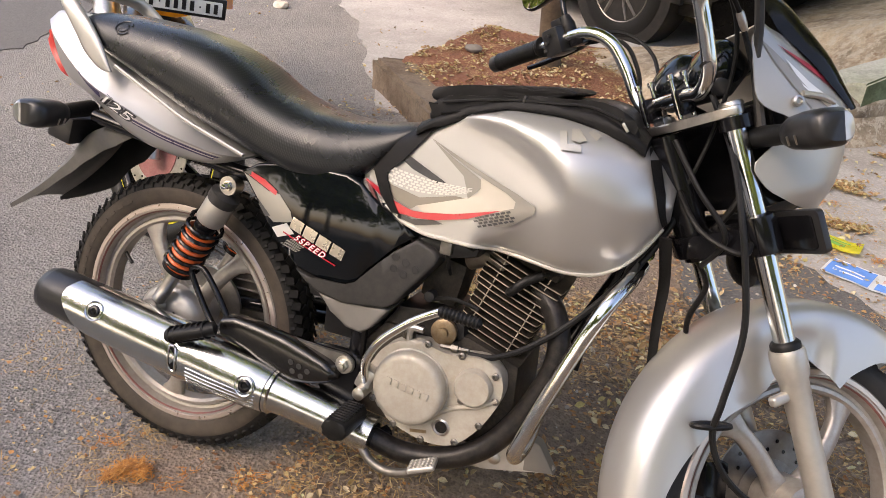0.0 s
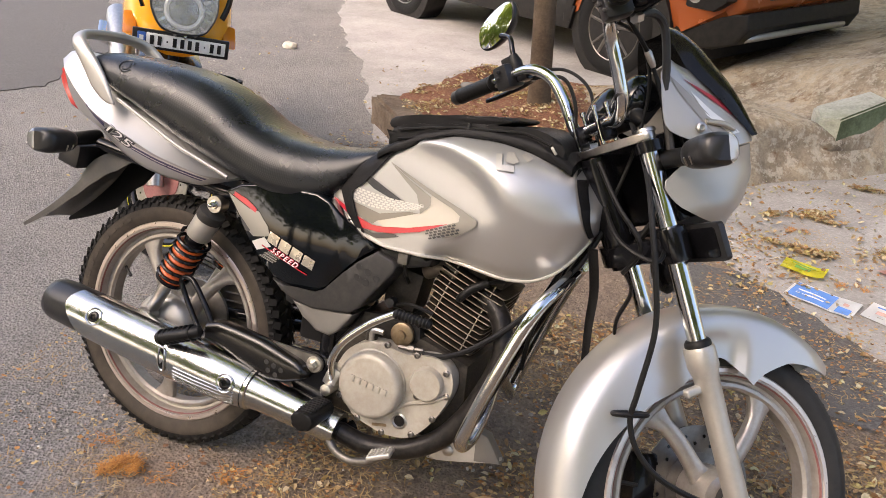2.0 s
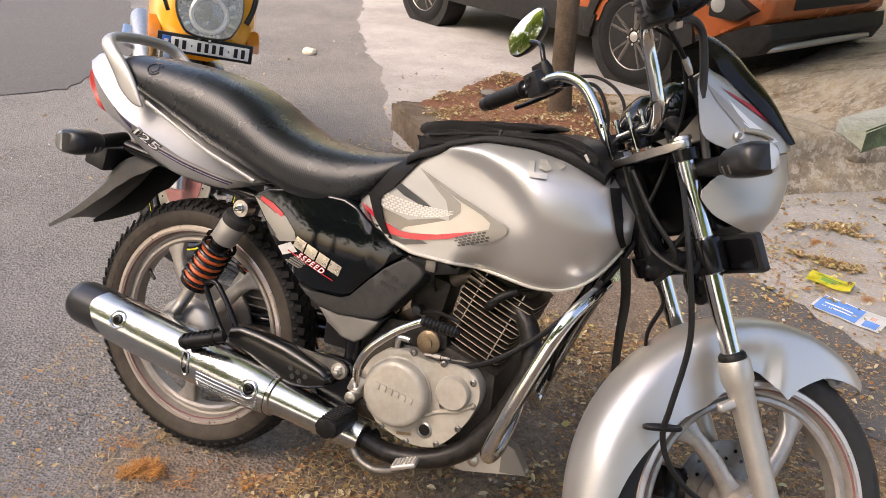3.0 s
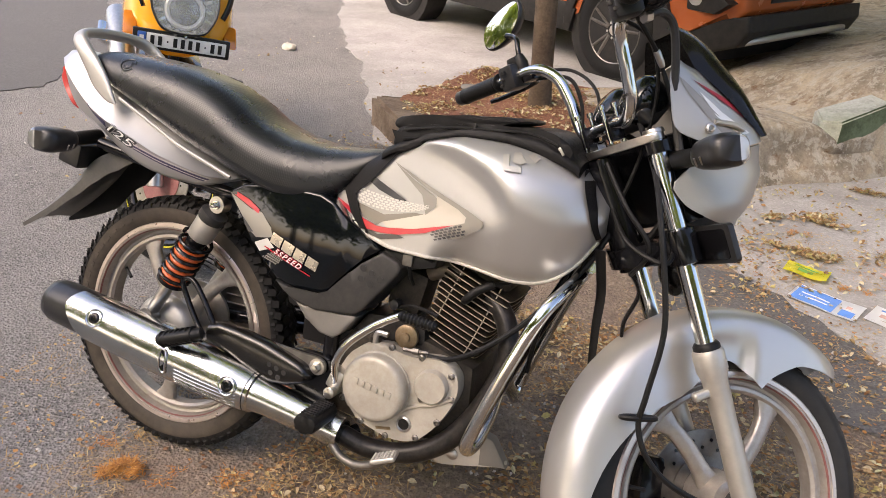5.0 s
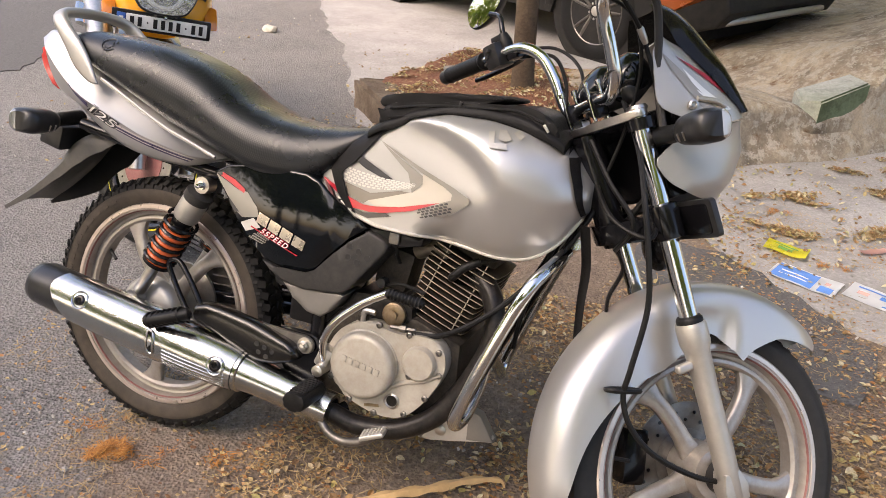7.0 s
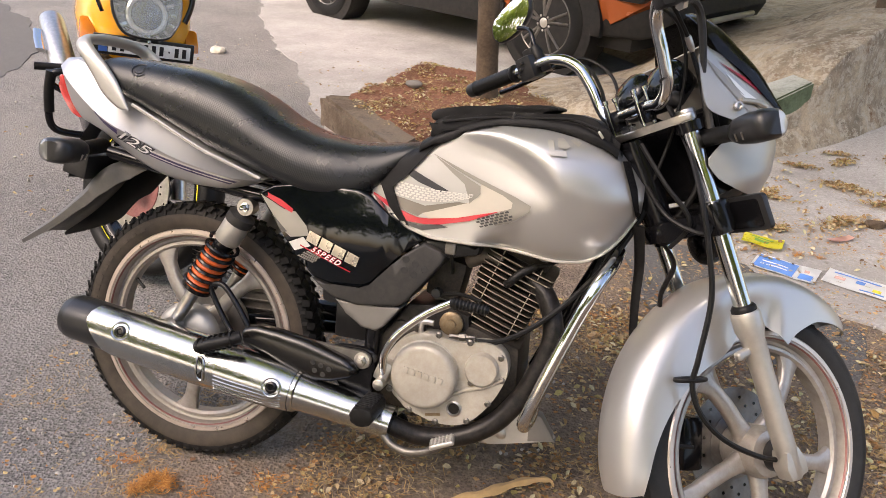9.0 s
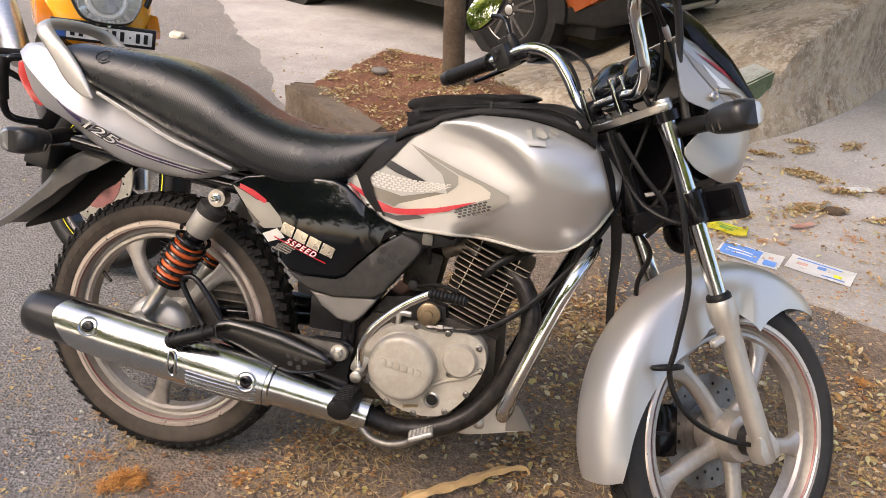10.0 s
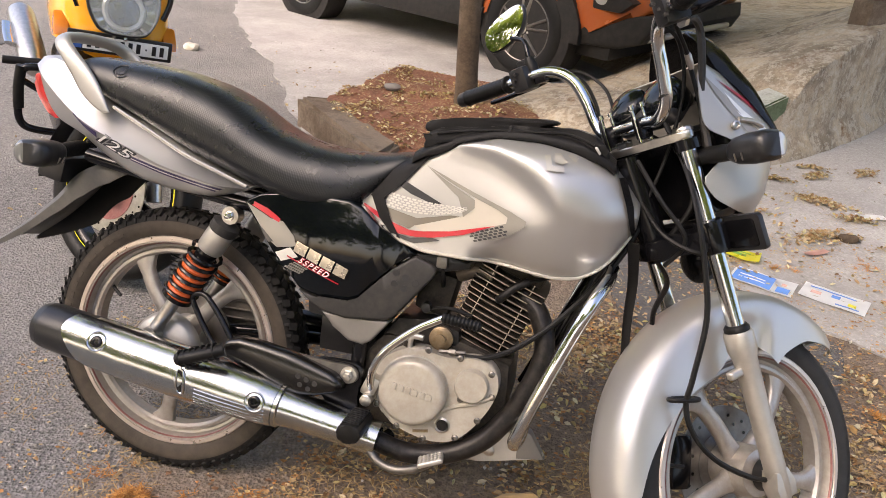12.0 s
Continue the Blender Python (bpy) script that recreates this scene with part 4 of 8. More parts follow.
def build_wheel(name, r, w, angles, rear, m, label, sw, drop=0.0):
    """A cast wheel: rim, spokes, hub, tyre and its tread, on the y axis."""
    rim_r = 0.243
    prof = [(rim_r, -0.030), (0.238, -0.034), (0.229, -0.0335), (0.225, -0.027), (0.2225, -0.0145), (0.2165, -0.013), (0.2125, -0.019), (0.206, -0.0195), (0.2005, -0.014), (0.1995, 0.0), (0.2005, 0.014), (0.206, 0.0195), (0.2125, 0.019), (0.2165, 0.013), (0.2225, 0.0145), (0.225, 0.027), (0.229, 0.0335), (0.238, 0.034), (rim_r, 0.030), (0.232, 0.02), (0.232, -0.02)]
    wheel = part(name, move(lathe(prof, 72, closed=True), m), RIM_PAINT, moto, label)
    for s in (-1, 1):
        part("rim_edge", move(lathe([(0.2445, 0.0325 * s), (0.2410, 0.0362 * s), (0.2330, 0.0360 * s), (0.2318, 0.0340 * s), (0.236, 0.0320 * s), (0.2430, 0.028 * s)], 72, closed=True), m), RIM_EDGE, wheel, "polished rim edge")
    part("rim_stripe", move(lathe([(0.2276, -0.0342), (0.2258, -0.0318), (0.2254, -0.0306), (0.2272, -0.0316)], 72, closed=True), m), STRIPE_RED, wheel, "thin red rim stripe")
    tyre = part("tyre", move(lathe(tyre_profile(r, w), 96, cap=False), m), [SIDEWALL if rear else TYRE_CLEAN], wheel, "worn black tyre, dusty brown sidewall")
    bm = bmesh.new()
    band = [(r - 0.026, w * 0.492), (r - 0.0205, w * 0.476), (r - 0.012, w * 0.40), (r - 0.007, w * 0.245), (r - 0.005, 0)]
    band = band + [(q, -h) for q, h in reversed(band[:-1])]
    # crown of the tyre, then blocks standing on it
    lathe([(q + 0.0006, h) for q, h in band], 96, bm=bm, cap=False)
    n = 70
    for k in range(n):
        a = 2 * math.pi * k / n
        for s in (-1, 1):
            for (rr, hh, lx, ly, lz, tilt, roll, da) in ((r - 0.0092, w * 0.385, 0.0165, 0.017, 0.0050, 26, 46, 0.0), (r - 0.0045, w * 0.14, 0.017, 0.020, 0.0055, -28, 10, 0.5), (r - 0.0192, w * 0.456, 0.0070, 0.011, 0.0055, 22, 72, 0.3)):
                if not rear:
                    if hh > w * 0.2:
                        continue
                    lz = 0.003
                b = a + (da + (0.25 if s > 0 else 0)) * 2 * math.pi / n
                loc = Matrix.Rotation(-b, 4, "Y") @ Matrix.Translation((0, hh * s, rr)) @ pose(0, 0, 0, -roll * s, 0, tilt * s) @ Matrix.Diagonal((lx, ly, lz, 1))
                bmesh.ops.create_cube(bm, size=1, matrix=loc)
    part("tread", move(bm, m), TYRE if rear else TYRE_CLEAN, tyre, "blocky tread", 30)
    if rear:
        bm = bmesh.new()
        for k in range(9):
            a = radians(122 + 6.2 * k)
            slab((0.262 * math.cos(a), -w * 0.492, 0.262 * math.sin(a)), (0.0065, 0.0012, 0.015), 0.0003, (0, 90 - math.degrees(a) + 90, 0), bm, 1)
        part("sidewall_marking", move(bm, m), SIDEWALL, tyre)
    for a in angles:
        bm = bmesh.new()
        rings = []
        for k in range(11):
            t = k / 10
            q = 0.030 + 0.174 * t
            b = radians(a) + sw * (t - t * t) * 0.9
            c = V(q * math.cos(b), -0.004 - 0.004 * math.sin(math.pi * t), q * math.sin(b))
            tang = V(-math.sin(b), 0, math.cos(b))
            wd = 0.0165 + 0.012 * max(0.0, 1 - t / 0.30) ** 1.5 + 0.016 * max(0.0, (t - 0.78) / 0.22) ** 1.6
            th = 0.014 - 0.003 * t
            rings.append([c + tang * (wd * math.copysign(abs(math.cos(x)) ** 0.6, math.cos(x))) + V(0, th * math.copysign(abs(math.sin(x)) ** 0.8, math.sin(x)), 0) for x in (2 * math.pi * j / 12 for j in range(12))])
        bridge(bm, rings)
        part("spoke", move(bm, m), RIM_PAINT, wheel)
    part("hub", move(lathe([(0.026, -0.05), (0.046, -0.046), (0.052, -0.03), (0.052, 0.03), (0.046, 0.046), (0.026, 0.05)], 36), m), RIM_PAINT, wheel)
    q = radians(152)
    part("valve_stem", move(sweep([(0.2 * math.cos(q), -0.004, 0.2 * math.sin(q)), (0.186 * math.cos(q), -0.010, 0.186 * math.sin(q)), (0.168 * math.cos(q), -0.016, 0.168 * math.sin(q))], 0.004, 8, 2), m), RUBBER, wheel)
    return wheel


RW = Matrix.Translation((0, 0, 0.303))
rear = build_wheel("rear_wheel", 0.303, 0.084, [118, 46, -26, -98, 190], True, RW, "silver cast rear wheel with curved spokes", 0.35)
part("brake_drum", move(lathe([(0.015, -0.085), (0.03, -0.083), (0.066, -0.076), (0.076, -0.066), (0.078, -0.05), (0.02, -0.048)], 40), RW), ALLOY, rear, "cast brake plate")
part("axle", move(lathe([(0.008, -0.125), (0.012, -0.124), (0.012, 0.125), (0.008, 0.126)], 16), RW), STEEL, rear)
part("brake_lever", sweep([(0.02, -0.088, 0.325), (0.06, -0.095, 0.285), (0.085, -0.095, 0.235)], 0.005, 8, 4, flat=1.6), BLACK_PAINT, rear)
part("sprocket", move(lathe([(0.03, 0.06), (0.088, 0.06), (0.088, 0.067), (0.03, 0.067)], 44), RW), STEEL, rear)

front = build_wheel("front_wheel", 0.299, 0.078, [-31, 41, 113, 185, 257], False, FRONT, "silver cast front wheel with curved spokes", -0.35)
bm = lathe([(0.062, 0.048), (0.12, 0.048), (0.12, 0.052), (0.062, 0.052)], 60, closed=True)
disc = part("brake_disc", move(bm, FRONT), DARK_STEEL, front, "drilled steel brake disc")
bm = bmesh.new()
for k in range(30):
    a = 2 * math.pi * k / 30
    q = 0.10 if k % 2 else 0.085
    lathe([(0.0036, 0.0470), (0.0036, 0.0475)], 8, (q * math.cos(a), 0, q * math.sin(a)), bm=bm)
part("disc_hole", move(bm, FRONT), BLACK_PAINT, disc)
part("disc_carrier", move(lathe([(0.03, 0.04), (0.068, 0.046), (0.068, 0.053), (0.03, 0.053)], 30), FRONT), DARK_STEEL, front)
part("brake_caliper", move(slab((-0.105, 0.062, 0.055), (0.05, 0.05, 0.11), 0.012, (0, 25, 0)), FRONT), BLACK_PAINT, moto, "black brake caliper")
part("speedo_drive", move(lathe([(0.02, -0.086), (0.030, -0.080), (0.032, -0.056), (0.026, -0.05)], 24), FRONT), BLACK_PLASTIC, front, "black speedometer drive")
part("axle", move(lathe([(0.006, -0.120), (0.011, -0.118), (0.011, -0.108), (0.0075, -0.106), (0.0075, 0.12), (0.006, 0.122)], 12), FRONT), STEEL, front)

# fork
for s in (-1, 1):
    y, fx = 0.102 * s, (-0.014 if s < 0 else 0.03)
    up = (0.030, 0, 1) if s < 0 else (0, 0, 1)
    slider = part("fork_slider", move(lathe([(0.016, -0.03), (0.0205, -0.022), (0.021, 0.05), (0.0205, 0.17), (0.0225, 0.25), (0.0275, 0.268), (0.0278, 0.298), (0.0255, 0.304), (0.018, 0.305)], 28, (fx, y, 0), up), FRONT), ALLOY, moto, "silver cast fork slider")
    bm = prism([(fx - 0.022, -0.026), (fx + 0.022, -0.026), (fx + 0.026, 0.0), (fx + 0.016, 0.03), (fx - 0.016, 0.03), (fx - 0.026, 0.0)], y - 0.019, y + 0.019, 0.006)
    part("axle_lug", move(bm, FRONT), ALLOY, slider)
    bm = slab((fx - 0.026, y, 0.232), (0.034, 0.016, 0.016), 0.006, seg=3)
    part("fender_lug", move(bm, FRONT), ALLOY, slider)
    part("dust_seal", move(lathe([(0.017, 0.303), (0.0235, 0.303), (0.0235, 0.311), (0.020, 0.316), (0.017, 0.317)], 24, (fx, y, 0), up), FRONT), RUBBER, slider)
    tube_ob = part("fork_tube", move(lathe([(0.0165, 0.25), (0.0165, 0.69)], 28, (fx, y, 0), up), FRONT), CHROME, moto, "polished chrome fork tube")
    part("fork_cap", move(lathe([(0.019, 0.686), (0.0195, 0.690), (0.017, 0.695), (0.012, 0.6955), (0.010, 0.692), (0.004, 0.692)], 18, (fx, y, 0), up), FRONT), STEEL, tube_ob)
    part("fork_cover", move(lathe([(0.017, 0.652), (0.0245, 0.653), (0.0255, 0.672), (0.018, 0.673)], 24, (fx, y, 0), up), FRONT), BLACK_PAINT, tube_ob)
    part("fork_clamp", move(lathe([(0.017, 0.455), (0.027, 0.458), (0.029, 0.470), (0.029, 0.505), (0.027, 0.517), (0.017, 0.52)], 24, (fx, y, 0), up), FRONT), BLACK_PAINT, tube_ob)


def flat_plate(outline, z0, z1, bevel=0.004):
    return move(prism(outline, z0, z1, bevel), Matrix(((1, 0, 0, 0), (0, 0, 1, 0), (0, 1, 0, 0), (0, 0, 0, 1))))


yoke_line = [(p.x, p.y) for p in spline([(0.026, -0.105), (0.02, -0.07), (-0.005, -0.03), (-0.01, 0.0), (-0.005, 0.03), (0.02, 0.07), (0.026, 0.105), (0.0, 0.128), (-0.028, 0.105), (-0.05, 0.06), (-0.075, 0.0), (-0.05, -0.06), (-0.028, -0.105), (0.0, -0.128)], 4, True)]
yoke = part("top_yoke", move(flat_plate([(x * 0.86, y) for x, y in yoke_line], 0.674, 0.688, 0.003), FRONT), STEEL, moto, "cast alloy top yoke")
part("stem_nut", move(lathe([(0.016, 0.688), (0.017, 0.70), (0.009, 0.703)], 6, (-0.045, 0, 0), (0, 0, 1)), FRONT), CHROME, yoke)
part("lower_yoke", move(flat_plate([(x * 1.05, y) for x, y in yoke_line], 0.468, 0.505), FRONT), BLACK_PAINT, moto)
part("steering_stem", move(lathe([(0.022, 0.46), (0.028, 0.50), (0.026, 0.67)], 20, (-0.045, 0, 0), (0, 0, 1)), FRONT), BLACK_PAINT, moto)

# front fender: an arch round the wheel with deep sides by the fork
def build_fender():
    bm = bmesh.new()
    rows, inner = [], []
    edge = [(20, 0.318), (26, 0.316), (36, 0.300), (45, 0.282), (56, 0.240), (61, 0.214), (66, 0.235), (74, 0.262), (84, 0.262), (95, 0.236), (104, 0.236), (116, 0.252), (130, 0.268), (146, 0.290), (158, 0.306), (166, 0.318), (170, 0.326)]
    half = [(25, 0.040), (28, 0.054), (34, 0.062), (50, 0.068), (90, 0.071), (130, 0.071), (160, 0.066), (167, 0.058), (170, 0.046)]
    top = [(20, 0.346), (40, 0.352), (90, 0.362), (130, 0.358), (170, 0.350)]
    for k in range(61):
        a = 25 + 142.5 * k / 60
        r1, r0, w = interp(a, top), interp(a, edge), interp(a, half)
        dent = 0.019 * max(0.0, min(1.0, (a - 64) / 5)) * max(0.0, min(1.0, (112 - a) / 26))
        line = []
        for j in range(17):
            s = j / 8 - 1
            u = abs(s)
            if u < 0.62:
                h, q = math.sin(u / 0.62 * 1.25) / math.sin(1.25) * 0.90, r1 - 0.030 * (u / 0.62) ** 2.6
            else:
                v = (u - 0.62) / 0.38
                h, q = 0.90 + 0.10 * math.sin(v * 1.57), (r1 - 0.030) + (r0 - r1 + 0.030) * v
                h -= dent / w * min(1.0, v * 2.2) ** 1.3
            line.append(V(q * math.cos(radians(a)), math.copysign(h * w, s), q * math.sin(radians(a))))
        rows.append(line)
    bridge(bm, rows, closed=False)
    bmesh.ops.recalc_face_normals(bm, faces=bm.faces)
    bmesh.ops.solidify(bm, geom=bm.faces[:], thickness=0.003)
    f = part("front_fender", move(bm, FRONT), SILVER, moto, "glossy silver front fender", 50)
    for s in (-1, 1):
        part("fender_bolt", move(lathe([(0.007, -0.004), (0.007, 0.002), (0.003, 0.003)], 10, (-0.135, 0.07 * s, 0.225), (0, s, 0)), FRONT), STEEL, f)
    return f


fender = build_fender()
loop_pts = [(-0.160 + 0.030 * math.cos(a), -0.088 + 0.016 * math.sin(a), 0.232 - 0.012 * math.cos(a)) for a in (2 * math.pi * k / 12 for k in range(13))]
part("cable_guide", move(sweep(loop_pts, 0.0045, 8, 3), FRONT), RUBBER, fender, "black rubber cable loop")

# headlight fairing
def shell_plan(zs, rear_x, nose_x, half, power, n=22):
    rows = []
    for z in zs:
        xr, xf, w = eased(z, rear_x, 0.016), eased(z, nose_x, 0.012), eased(z, half, 0.012)
        line = []
        for j in range(2 * n + 1):
            a = math.pi * (j / (2 * n)) - math.pi / 2
            y = w * math.copysign(abs(math.sin(a)) ** (2 / power), math.sin(a))
            x = xr + (xf - xr) * abs(math.cos(a)) ** (2 / power)
            line.append(V(x, y, z))
        rows.append(line)
    return rows


def fairing(name, z0, z1, n, rear_x, nose_x, half, mat, label, power=2.6, thick=0.003):
    bm = bmesh.new()
    bridge(bm, shell_plan([z0 + (z1 - z0) * k / n for k in range(n + 1)], rear_x, nose_x, half, power), closed=False)
    bmesh.ops.recalc_face_normals(bm, faces=bm.faces)
    tree = tree_of(bm)
    bmesh.ops.solidify(bm, geom=bm.faces[:], thickness=thick)
    return part(name, move(bm, FAIR), mat, moto, label, 50), tree


FAIR = FRONT @ pose(0.08, -0.15, 0, 0, 0, -14) @ Matrix.Translation((-0.08, 0.15, 0))
NOSE = [(0.49, 0.10), (0.515, 0.158), (0.565, 0.198), (0.64, 0.208), (0.70, 0.190), (0.77, 0.130), (0.80, 0.074)]
up_fair, up_tree = fairing("headlight_fairing", 0.622, 0.797, 16, [(0.62, 0.085), (0.645, 0.073), (0.672, 0.03), (0.69, 0.022), (0.78, 0.044), (0.795, 0.062)], NOSE, [(0.62, 0.150), (0.68, 0.152), (0.79, 0.140)], SILVER_DULL, "silver headlight fairing with red stripe")
low_fair, low_tree = fairing("lower_fairing", 0.492, 0.618, 12, [(0.49, 0.10), (0.51, 0.06), (0.55, 0.012), (0.58, -0.002), (0.60, -0.008), (0.618, 0.05)], NOSE, [(0.49, 0.105), (0.53, 0.135), (0.618, 0.150)], SILVER_DULL, "silver lower headlight cover")
for nm, line, mat in (("red_stripe", [(0.078, 0.757), (0.128, 0.713), (0.190, 0.645), (0.180, 0.645), (0.122, 0.706)], STRIPE_DEEP), ("grey_stripe", [(0.055, 0.772), (0.078, 0.735), (0.125, 0.645), (0.105, 0.642), (0.064, 0.735)], GREY_GRAPHIC), ("pale_stripe", [(0.085, 0.733), (0.112, 0.690), (0.152, 0.642), (0.132, 0.642), (0.10, 0.685)], WHITE_GRAPHIC)):
    part(nm, move(draped(line, up_tree, 0.0016), FAIR), mat, up_fair)
part("fairing_screw", move(lathe([(0.0085, -0.153), (0.0085, -0.158), (0.005, -0.1595), (0.003, -0.157)], 16, (0.081, 0, 0.668), (0, 1, 0)), FAIR), STEEL, up_fair)
part("fairing_rib", move(sweep([(0.094, -0.150, 0.676), (0.122, -0.149, 0.664), (0.14, -0.146, 0.65)], 0.005, 8, 4), FAIR), SILVER_DULL, up_fair)
bm = bmesh.new()
bridge(bm, shell_plan([0.63 + 0.235 * k / 14 for k in range(15)], [(0.63, 0.18), (0.70, 0.14), (0.78, 0.095), (0.865, 0.095)], [(0.63, 0.214), (0.70, 0.206), (0.75, 0.192), (0.82, 0.164), (0.85, 0.147), (0.868, 0.125)], [(0.63, 0.12), (0.72, 0.130), (0.80, 0.115), (0.845, 0.082), (0.868, 0.05)], 2.2), closed=False)
bmesh.ops.solidify(bm, geom=bm.faces[:], thickness=0.0015)
part("windscreen", move(bm, FAIR), SCREEN, moto, "smoked black fly screen", 50)
part("headlight_bowl", move(lathe([(0.03, 0.05), (0.075, 0.055), (0.098, 0.10), (0.10, 0.15), (0.09, 0.19)], 30, (0, 0, 0.585), (1, 0, 0)), FRONT), BLACK_PLASTIC, moto)
part("fairing_bracket", move(slab((0.055, 0, 0.60), (0.05, 0.19, 0.16), 0.01), FRONT), BLACK_PAINT, moto)


def indicator(m, label, front_lens):
    """A flat turn lamp on a rubber stem; its lens is towards +x."""
    bm = bmesh.new()
    rings = []
    for k in range(13):
        t = k / 12
        y = -0.092 * t
        q = interp(t, [(0, 0.50), (0.08, 0.68), (0.25, 0.90), (0.5, 1.0), (0.85, 1.0), (0.95, 0.90), (1.0, 0.72)])
        rings.append([V(0.006 * t + 0.032 * q * math.copysign(abs(math.cos(a)) ** 0.7, math.cos(a)), y, 0.027 * q * math.copysign(abs(math.sin(a)) ** 0.75, math.sin(a))) for a in (2 * math.pi * j / 20 for j in range(20))])
    bridge(bm, rings)
    lens = bm.copy()
    bmesh.ops.bisect_plane(bm, geom=bm.verts[:] + bm.edges[:] + bm.faces[:], plane_co=(0.024, -0.082, 0), plane_no=(0.72, -0.69, 0), clear_outer=True)
    bmesh.ops.bisect_plane(lens, geom=lens.verts[:] + lens.edges[:] + lens.faces[:], plane_co=(0.024, -0.082, 0), plane_no=(0.72, -0.69, 0), clear_inner=True)
    lamp = part("turn_lamp", move(bm, m), BLACK_PLASTIC, moto, label, 50)
    part("lens", move(lens, m), front_lens, lamp, "clear lens", 50)
    part("stem", move(sweep([(-0.002, 0.085, 0.004), (-0.002, 0.03, 0.002), (-0.002, -0.01, 0)], 0.017, 14, 3, r2=0.0145), m), RUBBER, lamp)
    bm = bmesh.new()
    for z in (-0.012, 0.004):
        sweep([(-0.024, -0.035 + z, -0.018), (-0.0315, -0.04 + z, -0.006)], 0.0016, 6, 1, bm=bm)
    part("screw", move(bm, m), STEEL, lamp)
    return lamp


indicator(FRONT @ pose(0.022, -0.185, 0.628, 0, 12, -6), "black front turn lamp with clear lens", LENS_CLEAR)
indicator(FRONT @ pose(0.022, 0.185, 0.628, 0, 12, 6) @ pose(0, 0, 0, 180), "black front turn lamp with clear lens", LENS_CLEAR)
indicator(pose(-0.232, -0.135, 0.705, 0, 0, 8) @ Matrix.Diagonal((-1.15, 1, 1, 1)), "black rear turn lamp with clear lens", SMOKE_LENS)
indicator(pose(-0.232, 0.135, 0.705, 0, 0, 180), "black rear turn lamp with clear lens", LENS_CLEAR)

# plate carrier across the fork, seen from behind
plate_line = [(cx + 0.008 * math.cos(radians(t)), cz + 0.008 * math.sin(radians(t))) for cx, cz, t0 in ((0.164, 0.502, 0), (-0.170, 0.502, 90), (-0.170, 0.450, 180), (0.164, 0.450, 270)) for t in (t0, t0 + 30, t0 + 60, t0 + 90)]
bm = move(prism(plate_line, -0.006, 0.006, 0.002), FRONT @ Matrix.Translation((0.050, 0, 0)) @ Matrix(((0, 1, 0, 0), (1, 0, 0, 0), (0, 0, 1, 0), (0, 0, 0, 1))))
carrier = part("plate_carrier", bm, BLACK_PLASTIC, moto, "black plastic plate carrier with raised rim")
field = [(p[0] * 0.93, 0.476 + (p[1] - 0.476) * 0.78) for p in plate_line]
bm = move(prism(field, -0.0082, -0.0055, 0.001), FRONT @ Matrix.Translation((0.050, 0, 0)) @ Matrix(((0, 1, 0, 0), (1, 0, 0, 0), (0, 0, 1, 0), (0, 0, 0, 1))))
part("field", bm, BLACK_PAINT, carrier)

# handlebar and controls
BAR_L = [(-0.03, 0.0, 0.722), (-0.024, 0.05, 0.722), (-0.020, 0.078, 0.724), (-0.016, 0.098, 0.752), (-0.014, 0.108, 0.80), (-0.020, 0.124, 0.852), (-0.038, 0.165, 0.884), (-0.07, 0.24, 0.890), (-0.112, 0.372, 0.898)]
BAR_R = [(-0.112, -0.372, 0.898), (-0.075, -0.24, 0.890), (-0.052, -0.185, 0.882), (-0.040, -0.153, 0.852), (-0.036, -0.14, 0.80), (-0.034, -0.125, 0.748), (-0.034, -0.095, 0.722), (-0.032, -0.06, 0.722)]
bar = part("handlebar", move(sweep(BAR_R + BAR_L, 0.0115, 16, 6), FRONT), CHROME, moto, "bright chrome handlebar")
